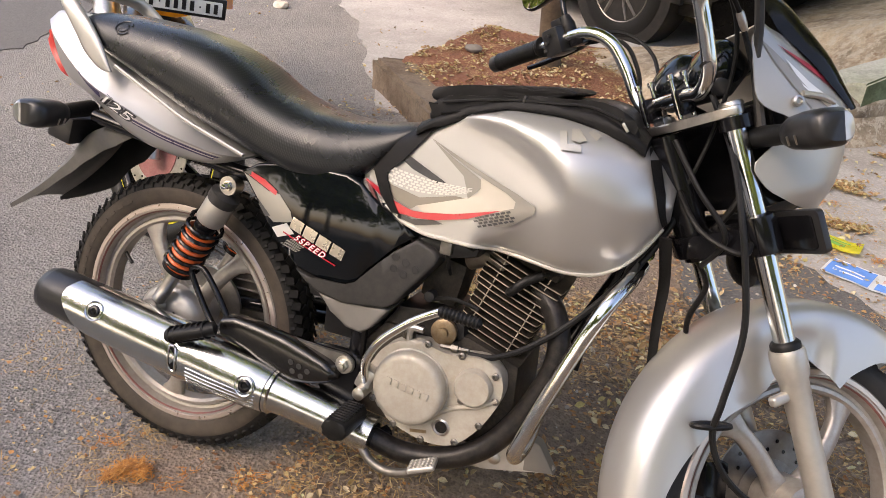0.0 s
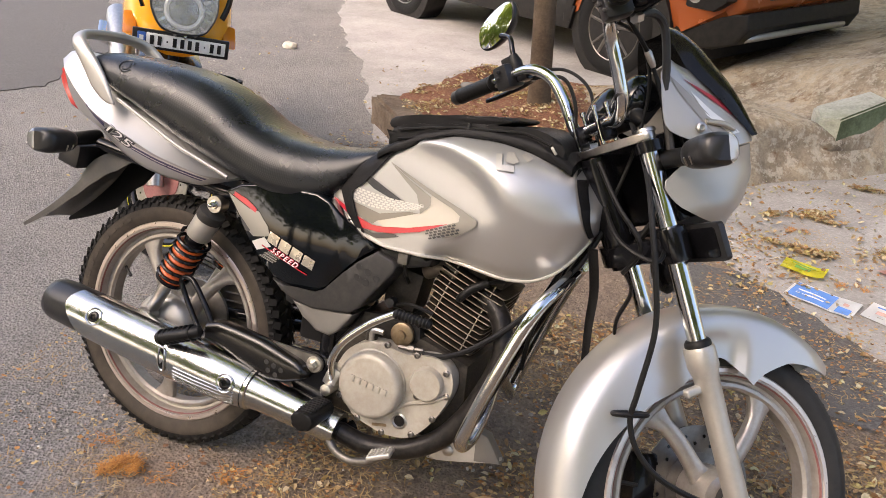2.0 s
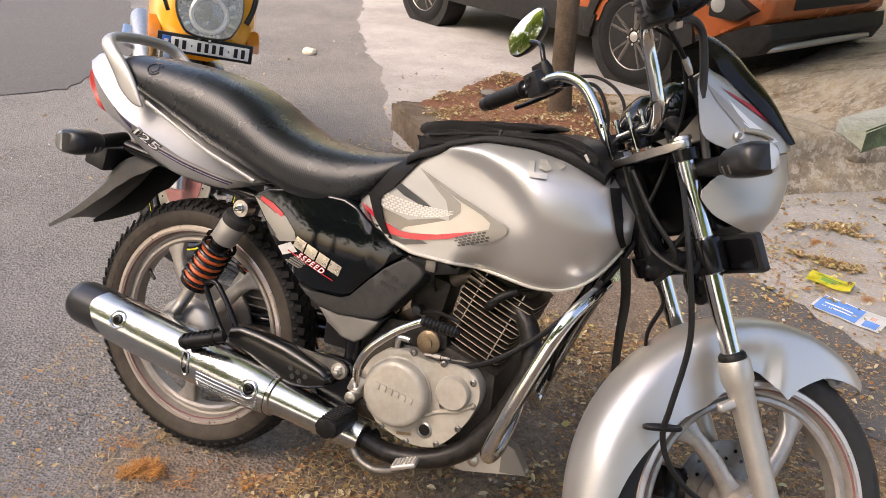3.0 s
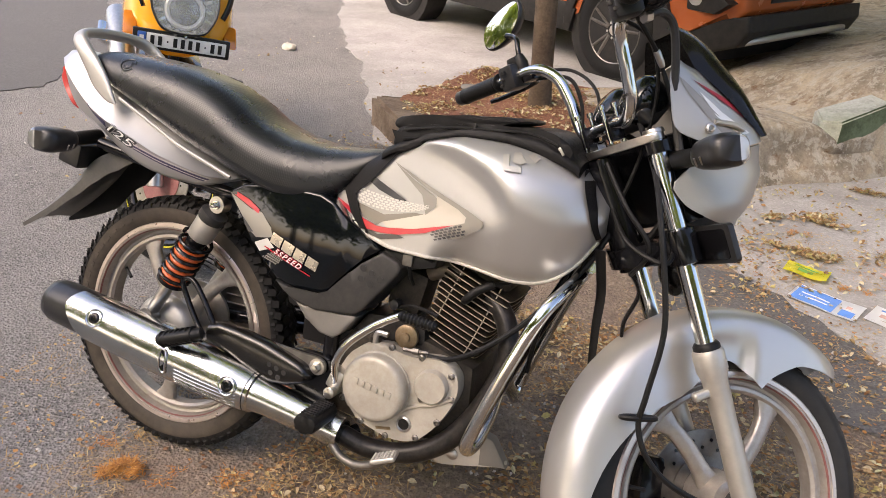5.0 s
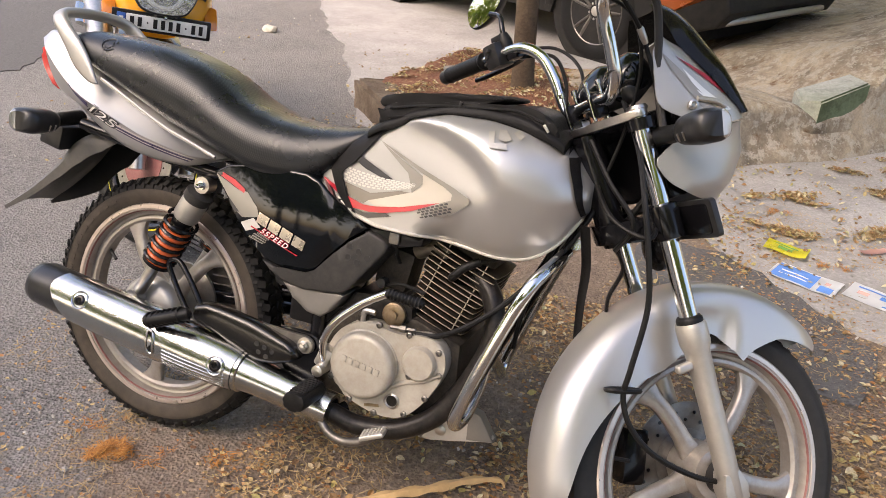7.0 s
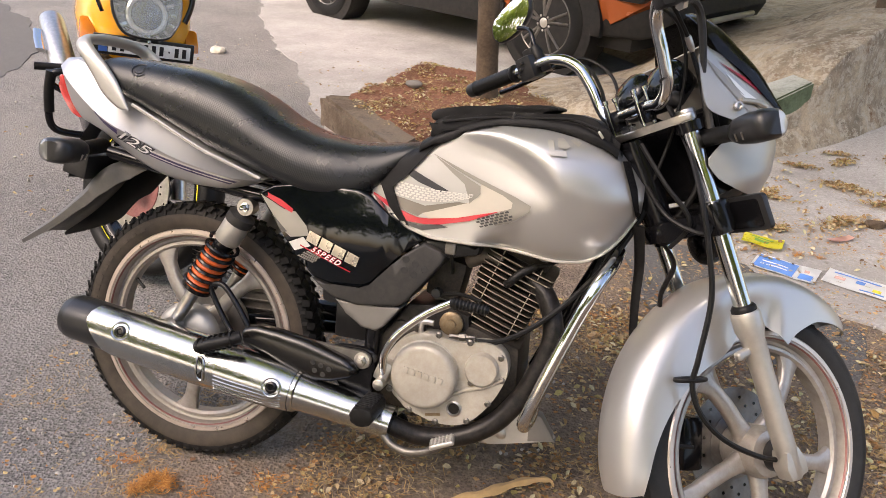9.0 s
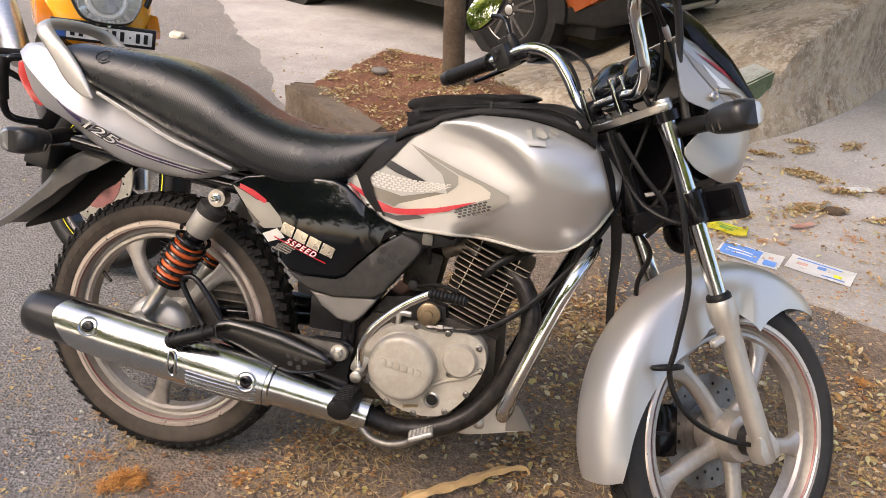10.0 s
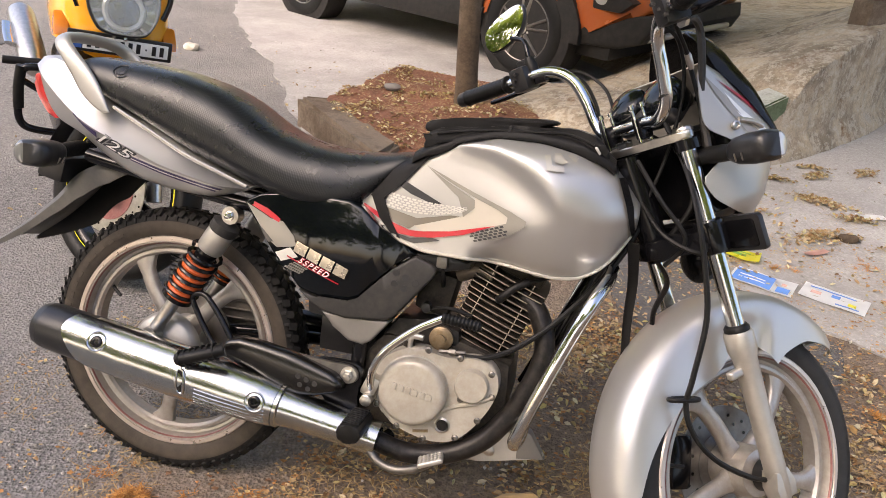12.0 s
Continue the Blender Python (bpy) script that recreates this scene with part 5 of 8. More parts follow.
for s in (-1, 1):
    clamp = part("bar_clamp", move(slab((-0.03, 0.045 * s, 0.715), (0.030, 0.020, 0.042), 0.006), FRONT), BLACK_PAINT, moto)
    bm = bmesh.new()
    for x in (-0.043, -0.017):
        lathe([(0.0038, 0.69), (0.0038, 0.752), (0.0062, 0.753), (0.0062, 0.761), (0.003, 0.762)], 10, (x, 0.045 * s, 0), (0, 0, 1), bm=bm)
    part("clamp_bolt", move(bm, FRONT), CHROME, clamp)
    d = (V(-0.112, 0.372 * s, 0.898) - V(-0.07, 0.24 * s, 0.890)).normalized()
    o = V(-0.07, 0.24 * s, 0.890)
    prof = [(0.0125, 0.0), (0.0195, 0.002), (0.0195, 0.007)] + [(0.0165 + 0.0012 * (k % 2), 0.012 + 0.0055 * k) for k in range(19)] + [(0.0185, 0.122), (0.0185, 0.126), (0.012, 0.128)]
    grip = part("grip", move(lathe(prof, 20, o + d * 0.02, d), FRONT), RUBBER, moto, "ribbed black rubber grip")
    part("bar_end", move(lathe([(0.012, 0.0), (0.0165, 0.003), (0.0165, 0.02), (0.012, 0.026), (0.008, 0.023), (0.003, 0.023)], 20, o + d * 0.147, d), FRONT), BLACK_PLASTIC, grip)
    bm = slab((-0.062, 0.222 * s, 0.889), (0.046, 0.042, 0.052), 0.008, (0, 0, 18 * s))
    slab((-0.05, 0.222 * s, 0.92), (0.026, 0.026, 0.018), 0.004, (0, 0, 18 * s), bm)
    sw = part("switch_box", move(bm, FRONT), BLACK_PLASTIC, moto, "black switch housing")
    bm = bmesh.new()
    for k in range(3):
        slab((-0.088, (0.212 + 0.010 * k) * s, 0.902 - 0.012 * k), (0.008, 0.008, 0.006), 0.0015, (0, 0, 18 * s), bm)
    part("switch", move(bm, FRONT), GREY_PLASTIC, sw)
    lever = [(-0.03, 0.20 * s, 0.876), (-0.005, 0.225 * s, 0.874), (-0.012, 0.28 * s, 0.872), (-0.04, 0.35 * s, 0.872), (-0.055, 0.385 * s, 0.874)]
    part("lever", move(sweep(lever, 0.007, 10, 5, r2=0.005), FRONT), BLACK_PAINT, moto, "black hand lever")
    part("lever_perch", move(slab((-0.035, 0.19 * s, 0.880), (0.045, 0.03, 0.025), 0.006, (0, 0, 25 * s)), FRONT), BLACK_PAINT, moto)
master = part("master_cylinder", move(slab((0.002, -0.205, 0.892), (0.050, 0.060, 0.036), 0.008, (0, 0, -12), seg=3), FRONT), BLACK_PAINT, moto, "black brake master cylinder")
part("reservoir_cap", move(slab((0.004, -0.205, 0.914), (0.044, 0.054, 0.009), 0.003, (0, 0, -12)), FRONT), BLACK_PLASTIC, master)
# left mirror
stem = [(-0.045, 0.208, 0.905), (-0.043, 0.210, 0.935), (-0.035, 0.218, 0.962), (-0.03, 0.238, 0.975), (-0.034, 0.262, 0.986)]
def mirror(s, m):
    mir = part("mirror", m.copy() and move(sweep([(x, y * s, z) for x, y, z in stem], 0.0055, 10, 5), FRONT), BLACK_PAINT, moto, "rear-view mirror in a black shell")
    part("mirror_boot", move(lathe([(0.015, 0.90), (0.015, 0.914), (0.009, 0.93)], 14, (-0.045, 0.208 * s, 0), (0, 0, 1)), FRONT), RUBBER, mir)
    shape = spline([(-0.060, -0.018), (-0.046, 0.014), (-0.005, 0.034), (0.044, 0.034), (0.062, 0.014), (0.050, -0.018), (0.005, -0.032), (-0.044, -0.032)], 5, True)
    back = bmesh.new()
    bridge(back, [[V(p.x * q, p.y * q, h) for p in shape] for q, h in ((0.94, 0.0), (1.0, -0.002), (1.02, -0.008), (0.9, -0.022), (0.6, -0.032), (0.25, -0.036))])
    part("mirror_shell", move(back, FRONT @ m), BLACK_PLASTIC, mir, "", 50)
    glass = bmesh.new()
    bridge(glass, [[V(p.x * q, p.y * q, 0.0032 - 0.0026 * q * q) for p in shape] for q in (0.95, 0.75, 0.5, 0.25, 0.06)])
    part("mirror_glass", move(glass, FRONT @ m), MIRROR, mir, "mirror glass")


def facing(eye, normal, roll):
    return Matrix.Translation(eye) @ Vector(normal).to_track_quat("Z", "X").to_matrix().to_4x4() @ pose(0, 0, 0, 0, 0, roll)


mirror(1, facing((-0.028, 0.283, 1.014), (-0.90, -0.42, 0.17), 100))

# instruments, cables
clock = part("instrument_panel", move(slab((0.045, 0, 0.735), (0.075, 0.17, 0.045), 0.018, (0, -32, 0), seg=4), FRONT), BLACK_PLASTIC, moto, "black instrument cluster")
for y in (-0.048, 0.048):
    part("dial", move(lathe([(0.030, -0.045), (0.043, -0.03), (0.046, -0.004), (0.043, 0.010), (0.034, 0.019), (0.018, 0.024), (0.004, 0.025)], 36, (0.034, y, 0.758), (-0.62, 0, 0.78)), FRONT), BLACK_GLOSS, clock, "smooth black dial pod")
bracket = part("fairing_stay", move(slab((0.10, -0.055, 0.735), (0.012, 0.05, 0.022), 0.003, (0, 0, 20)), FRONT), STEEL, moto, "perforated steel stay behind the screen")
for k in range(3):
    part("stay_hole", move(lathe([(0.0062, 0.0), (0.0062, 0.0016), (0.001, 0.002)], 12, (0.0935 - 0.0053 * (k - 1), -0.055 + 0.0145 * (k - 1), 0.735), (-0.94, -0.34, 0)), FRONT), BLACK_PAINT, bracket)
part("inner_cowl", move(slab((0.085, -0.118, 0.67), (0.022, 0.03, 0.10), 0.009, (0, 8, 14), seg=3), FRONT), BLACK_PLASTIC, moto, "black inner cowl with screws")


def cable(pts, r=0.0042, m=None, name="cable", mat=None):
    bm = sweep(pts, r, 8, 7)
    return part(name, move(bm, m) if m else bm, mat or RUBBER, moto)


hose = cable([(-0.005, -0.182, 0.868), (0.040, -0.166, 0.872), (0.066, -0.150, 0.850), (0.062, -0.140, 0.80), (0.045, -0.128, 0.73), (0.030, -0.125, 0.64)], 0.0072, FRONT, "brake_hose", GREY_PLASTIC)
part("hose_union", move(lathe([(0.0095, 0.0), (0.0105, 0.002), (0.0105, 0.016), (0.0085, 0.018)], 6, (-0.012, -0.186, 0.866), (0.85, 0.3, 0.1)), FRONT), STEEL, hose, "steel hose union")
switch_lead = cable([(-0.020, -0.180, 0.875), (0.020, -0.150, 0.820), (0.034, -0.135, 0.79), (0.040, -0.125, 0.72), (0.030, -0.11, 0.62)], 0.0040, FRONT, "throttle_cable")
part("cable_ferrule", move(lathe([(0.0052, 0.0), (0.0062, 0.003), (0.0062, 0.020), (0.0048, 0.03)], 10, (0.024, -0.147, 0.816), (0.30, 0.30, -0.90)), FRONT), STEEL, switch_lead)
part("cable_tie", move(lathe([(0.0118, -0.002), (0.0135, -0.002), (0.0135, 0.002), (0.0118, 0.002)], 16, (-0.0345, -0.128, 0.757), (0.05, 0.25, 1), closed=True), FRONT), RUBBER, bar)
cable([(-0.04, -0.17, 0.875), (0.03, -0.13, 0.84), (0.04, -0.10, 0.76), (0.0, -0.06, 0.66), (-0.05, -0.02, 0.58)], 0.0036, FRONT)
cable([(-0.03, 0.19, 0.87), (0.02, 0.15, 0.85), (0.01, 0.11, 0.79), (-0.03, 0.07, 0.72), (-0.06, 0.02, 0.62)], 0.004, FRONT)
cable([(-0.03, 0.20, 0.885), (0.04, 0.17, 0.868), (0.055, 0.12, 0.81), (0.02, 0.08, 0.73), (0.0, 0.05, 0.66)], 0.0036, FRONT)
cable([(0.02, -0.05, 0.72), (-0.01, -0.10, 0.62), (-0.050, -0.135, 0.53), (-0.075, -0.14, 0.44), (-0.100, -0.135, 0.36), (-0.15, -0.115, 0.27), (-0.170, -0.10, 0.225), (-0.172, -0.10, 0.17), (-0.145, -0.105, 0.11), (-0.08, -0.10, 0.045), (-0.02, -0.09, 0.005)], 0.0052, FRONT, "speedometer_cable")
cable([(-0.05, 0.0, 0.60), (-0.08, -0.07, 0.52), (-0.05, -0.12, 0.47), (0.0, -0.09, 0.50)], 0.0045, FRONT, "wiring")
cable([(-0.06, -0.04, 0.66), (-0.07, -0.08, 0.58), (-0.06, -0.10, 0.50), (-0.08, -0.05, 0.46)], 0.0045, FRONT, "wiring")
cable([(0.04, 0.03, 0.70), (0.05, -0.05, 0.63), (0.02, -0.06, 0.55), (-0.02, -0.02, 0.50)], 0.006, FRONT, "wiring")
part("horn", move(lathe([(0.02, -0.02), (0.036, -0.012), (0.038, 0.006), (0.02, 0.016)], 24, (0.02, -0.03, 0.43), (1, 0, 0)), FRONT), BLACK_PAINT, moto)

# ---- tank ----
TANK_TOP = [(0.42, 0.742), (0.47, 0.775), (0.53, 0.815), (0.60, 0.850), (0.68, 0.872), (0.76, 0.876), (0.84, 0.866), (0.90, 0.838), (0.935, 0.80), (0.952, 0.765)]
TANK_LOW = [(0.42, 0.692), (0.455, 0.665), (0.50, 0.640), (0.56, 0.626), (0.65, 0.630), (0.74, 0.625), (0.81, 0.617), (0.86, 0.622), (0.90, 0.645), (0.935, 0.69), (0.952, 0.735)]
TANK_HALF = [(0.42, 0.085), (0.50, 0.108), (0.60, 0.128), (0.70, 0.154), (0.77, 0.168), (0.80, 0.168), (0.84, 0.159), (0.88, 0.145), (0.92, 0.120), (0.952, 0.08)]


TANK_RIDGE = [(0.20, 1.30), (0.52, 1.30), (0.60, 0.850), (0.68, 0.838), (0.74, 0.811), (0.775, 0.782), (0.792, 0.754), (0.784, 0.728), (0.76, 0.700), (0.715, 0.655), (0.66, 0.610), (0.60, 0.50), (0.20, 0.50)]
# height of the crease between flank and top, as a share of the tank's height
TANK_CREASE = [(0.42, 0.90), (0.56, 0.94), (0.615, 0.91), (0.69, 0.77), (0.755, 0.70), (0.79, 0.62), (0.85, 0.56), (0.90, 0.51), (0.952, 0.48)]


def inside_ridge(x, z):
    """How far a point lies behind the pressed ridge that frames the graphics, in metres."""
    best, odd = 9.0, False
    for k in range(len(TANK_RIDGE)):
        (ax_, az_), (bx_, bz_) = TANK_RIDGE[k - 1], TANK_RIDGE[k]
        ux, uz_ = bx_ - ax_, bz_ - az_
        q = max(0.0, min(1.0, ((x - ax_) * ux + (z - az_) * uz_) / (ux * ux + uz_ * uz_)))
        best = min(best, math.hypot(x - ax_ - ux * q, z - az_ - uz_ * q))
        if (az_ > z) != (bz_ > z) and x < ux * (z - az_) / uz_ + ax_:
            odd = not odd
    return best if odd else -best


def tank_point(x, s):
    """s from -1 (right seam) over the top to 1 (left seam)."""
    zl, zt, w = eased(x, TANK_LOW, 0.02), eased(x, TANK_TOP, 0.03), eased(x, TANK_HALF, 0.03)
    u = 1 - abs(s)
    hc = eased(x, TANK_CREASE, 0.03)
    if u < 0.6:
        t = u / 0.6
        h = hc * t
        bulge, flank = 0.68 + 0.32 * t ** 0.62, 0.93 + 0.03 * math.sin(t * math.pi) - 0.125 * t
    else:
        a = (u - 0.6) / 0.4 * math.pi / 2
        h = hc + (1 - hc) * math.sin(a)
        bulge, flank = math.cos(a) ** 0.72, 0.805 * math.cos(a) ** 0.74
    z = zl + (zt - zl) * h
    k = max(0.0, min(1.0, (inside_ridge(x, z) + 0.010) / 0.038))
    k = k * k * (3 - 2 * k)
    return V(x, math.copysign(w * 1.04 * (bulge + (flank - bulge) * k), s), z)


def build_tank():
    bm = bmesh.new()
    xs = [0.42 + 0.532 * k / 70 for k in range(71)]
    rings = []
    for x in xs:
        top = [tank_point(x, -1 + 2 * j / 64) for j in range(65)]
        rings.append(top)
    # smooth along and across, so that the pressed metal flows
    for _ in range(5):
        sm = [[p.copy() for p in r] for r in rings]
        for i in range(1, len(rings) - 1):
            for j in range(1, 64):
                sm[i][j] = rings[i][j] * 0.4 + (rings[i - 1][j] + rings[i + 1][j] + rings[i][j - 1] + rings[i][j + 1]) * 0.15
        rings = sm
    bridge(bm, rings, cap=True)
    bm.normal_update()
    tree = tree_of(bm)
    tank = part("fuel_tank", bm, SILVER, moto, "silver fuel tank with red and grey graphics", 80)
    for s in (0, 64):
        part("tank_seam", sweep([r[s] + V(0, (-0.001 if s == 0 else 0.001), -0.001) for r in rings[1:-1]], 0.0035, 8, 1), BEIGE, tank, "pale seam trim")
    return tank, tree


tank, tank_tree = build_tank()
GRAPHICS = [
    ("warm_strip", [(0.474, 0.696), (0.502, 0.692), (0.540, 0.686), (0.608, 0.704), (0.628, 0.705), (0.565, 0.681), (0.537, 0.671), (0.527, 0.663), (0.488, 0.672)], OLIVE_GRAPHIC, 0.0008),
    ("sand_arrow", [(0.537, 0.671), (0.565, 0.681), (0.628, 0.705), (0.649, 0.719), (0.651, 0.745), (0.699, 0.730), (0.718, 0.720), (0.717, 0.709), (0.698, 0.701), (0.612, 0.674), (0.555, 0.663)], SAND_GRAPHIC, 0.0016),
    ("grey_arrow", [(0.543, 0.790), (0.639, 0.757), (0.720, 0.732), (0.753, 0.719), (0.752, 0.708), (0.714, 0.681), (0.689, 0.673), (0.680, 0.679), (0.698, 0.701), (0.717, 0.709), (0.718, 0.720), (0.699, 0.730), (0.651, 0.745), (0.591, 0.768)], GREY_GRAPHIC, 0.0032),
    ("grey_spear", [(0.546, 0.788), (0.598, 0.763), (0.651, 0.741), (0.653, 0.726), (0.633, 0.705), (0.627, 0.721), (0.618, 0.740), (0.593, 0.756)], GREY_GRAPHIC, 0.0024),
    ("dark_wedge", [(0.486, 0.746), (0.505, 0.753), (0.588, 0.722), (0.570, 0.718), (0.521, 0.730)], DARK_GRAPHIC, 0.0032),
    ("red_sweep", [(0.424, 0.696), (0.457, 0.684), (0.489, 0.670), (0.528, 0.661), (0.555, 0.663), (0.612, 0.674), (0.698, 0.701), (0.638, 0.672), (0.578, 0.655), (0.543, 0.650), (0.505, 0.650), (0.487, 0.660), (0.462, 0.672), (0.428, 0.688)], RED, 0.0036),
    ("dark_sweep", [(0.488, 0.652), (0.532, 0.646), (0.576, 0.655), (0.595, 0.652), (0.542, 0.637), (0.518, 0.640)], DARK_GRAPHIC, 0.0024),
]
for nm, line, mat, lift in GRAPHICS:
    part(nm, draped(line, tank_tree, lift + 0.0004, 0.006), mat, tank)


def chequers(u0, u1, v0, v1, rows, cols, at, lift, mat, tree, name, parent):
    """A field of small slanted flecks; at(u, v) gives its (x, z)."""
    bm = bmesh.new()
    for r in range(rows):
        for c in range(cols):
            if (r + c) % 2 == 0 and c >= cols * 0.96:
                continue
            a, b = u0 + (u1 - u0) * c / cols, u0 + (u1 - u0) * (c + 0.72) / cols
            p, q = v0 + (v1 - v0) * r / rows, v0 + (v1 - v0) * (r + 0.74) / rows
            off = 0.5 * (u1 - u0) / cols * (r % 2)
            join(bm, draped([at(a + off, p), at(b + off, p), at(b + off * 1.2, q), at(a + off * 1.2, q)], tree, lift, 0.05))
    return part(name, bm, mat, parent, "", 0)


chequers(0, 1, 0, 1, 6, 14, lambda u, v: (0.474 + 0.162 * u, 0.700 - 0.030 * u + 0.046 * u * u + (0.028 - 0.020 * u + 0.030 * u * (1 - u)) * v), 0.0044, WHITE_GRAPHIC, tank_tree, "fleck_pattern", tank)
chequers(0, 1, 0, 1, 4, 7, lambda u, v: (0.646 + 0.062 * u + 0.016 * (1 - v), 0.664 + 0.026 * u + 0.014 * v), 0.0046, DARK_GRAPHIC, tank_tree, "fleck_pattern", tank)
# maker's badge as plain blocks
for line in ([(0.776, 0.816), (0.766, 0.842), (0.776, 0.843), (0.783, 0.825), (0.803, 0.826), (0.806, 0.817)], [(0.787, 0.832), (0.782, 0.847), (0.792, 0.848), (0.808, 0.834), (0.800, 0.829)], [(0.806, 0.845), (0.812, 0.850), (0.826, 0.842), (0.822, 0.835)]):
    part("badge", draped(line, tank_tree, 0.002, 0.02, 0.0025), BEIGE, tank, "raised silver badge")

# ---- tank bag ----
def build_bag():
    bag = thing("tank_bag", BIKE, "black nylon tank bag strapped over the silver fuel tank", "bag")

    def pad(x0, x1, w, lift, h, drop, seed, level=0.0):
        bm = bmesh.new()
        rings = []
        for k in range(25):
            t = k / 24
            x = x0 + (x1 - x0) * t
            e = (1 - abs(2 * t - 1) ** 7) ** 0.5
            base = max(level, eased(x, TANK_TOP, 0.03)) - 0.002 + lift
            ring = []
            for j in range(28):
                a = 2 * math.pi * j / 28
                cy, cz = math.copysign(abs(math.cos(a)) ** 0.45, math.cos(a)), math.copysign(abs(math.sin(a)) ** 0.5, math.sin(a))
                y = cy * w * (0.93 + 0.07 * e)
                z = base + h * 0.5 + cz * h * 0.5 * max(0.72, e) - drop * (y / w) ** 2
                p = V(x, y, z)
                p.z += 0.0035 * noise.noise(p * 26 + V(seed, 0, 0)) + 0.002 * noise.noise(p * 70)
                p.y += 0.003 * noise.noise(p * 22 + V(0, seed, 0))
                ring.append(p)
            rings.append(ring)
        return bridge(bm, rings)
    def box(outline, w, seed, soft=0.010):
        """A sewn box: a side outline with depth, rounded and slightly creased."""
        b = prism([(p.x, p.y) for p in spline(outline, 4, True)], -w, w, soft, seg=4)
        bmesh.ops.triangulate(b, faces=[f for f in b.faces if len(f.verts) > 4])
        bmesh.ops.subdivide_edges(b, edges=[e for e in b.edges if e.calc_length() > 0.022], cuts=3, use_grid_fill=True)
        for v in b.verts:
            v.co += V(0.2, 1, 0.8) * (0.0030 * noise.noise(v.co * 24 + V(seed, 0, 0)) + 0.0016 * noise.noise(v.co * 75))
        return b
    part("base_pad", pad(0.515, 0.895, 0.112, -0.014, 0.034, 0.010, 1), FABRIC, bag)
    part("pocket", box([(0.545, 0.818), (0.538, 0.845), (0.560, 0.862), (0.68, 0.882), (0.80, 0.893), (0.850, 0.886), (0.872, 0.868), (0.878, 0.842), (0.80, 0.856), (0.68, 0.850)], 0.104, 4), FABRIC, bag)
    part("lid", box([(0.545, 0.852), (0.541, 0.875), (0.65, 0.894), (0.755, 0.905), (0.764, 0.894), (0.65, 0.872)], 0.099, 9, 0.005), FABRIC, bag)
    for w, dz in ((0.1065, 0.0), (0.1075, -0.018)):
        part("zip" if dz == 0 else "piping", sweep([V(x, -w - 0.002 * math.sin(x * 60), z + dz) for x, z in ((0.556, 0.853), (0.62, 0.866), (0.68, 0.875), (0.74, 0.880), (0.80, 0.884), (0.85, 0.872))], 0.0024, 6, 5), BLACK_PLASTIC if dz == 0 else FABRIC, bag)
    part("zip_pull", slab((0.858, -0.109, 0.862), (0.016, 0.003, 0.005), 0.001, (0, 50, 0)), STEEL, bag)
    part("ladder_strap", slab((0.692, -0.108, 0.872), (0.005, 0.004, 0.026), 0.0012, (0, 10, 0)), BLACK_PLASTIC, bag)
    flaps = [
        [(0.530, 0.815), (0.600, 0.852), (0.680, 0.874), (0.764, 0.876), (0.850, 0.862), (0.893, 0.838), (0.884, 0.826), (0.850, 0.846), (0.764, 0.860), (0.676, 0.859), (0.600, 0.836), (0.544, 0.800), (0.498, 0.742), (0.467, 0.712), (0.436, 0.712), (0.470, 0.765)],
        [(0.440, 0.712), (0.466, 0.716), (0.485, 0.676), (0.512, 0.641), (0.494, 0.644), (0.462, 0.674)],
        [(0.895, 0.832), (0.910, 0.828), (0.936, 0.770), (0.948, 0.722), (0.941, 0.718), (0.923, 0.768)],
    ]
    for k, line in enumerate(flaps):
        part("strap" if k else "flap", draped(line, tank_tree, 0.003, 0.012, 0.0025), FABRIC, bag, "", 50)
    part("strap", sweep([(0.952, -0.075, 0.70), (0.965, -0.05, 0.62), (0.968, -0.05, 0.55), (0.975, -0.055, 0.47)], 0.012, 8, 6, flat=0.2, r2=0.008), FABRIC, bag, "loose hanging strap end")
    part("strap", sweep([(1.0, -0.03, 0.67), (1.03, -0.035, 0.63), (1.015, -0.04, 0.57), (1.02, -0.04, 0.52)], 0.012, 8, 6, flat=0.25), FABRIC, bag, "loose hanging strap end")


build_bag()

# ---- seat, tail ----
SEAT_TOP = [(-0.232, 0.898), (-0.222, 0.908), (-0.18, 0.911), (-0.10, 0.908), (0.0, 0.899), (0.08, 0.880), (0.135, 0.856), (0.19, 0.822), (0.225, 0.808), (0.28, 0.793), (0.36, 0.786), (0.44, 0.793), (0.50, 0.806), (0.515, 0.80)]
SEAT_LOW = [(-0.232, 0.858), (-0.20, 0.842), (-0.13, 0.812), (-0.075, 0.790), (0.05, 0.735), (0.185, 0.692), (0.29, 0.662), (0.36, 0.662), (0.41, 0.680), (0.46, 0.735), (0.50, 0.785), (0.515, 0.795)]
SEAT_HALF = [(-0.232, 0.098), (-0.22, 0.108), (-0.17, 0.114), (-0.05, 0.123), (0.1, 0.126), (0.25, 0.128), (0.34, 0.122), (0.42, 0.105), (0.50, 0.082), (0.515, 0.07)]


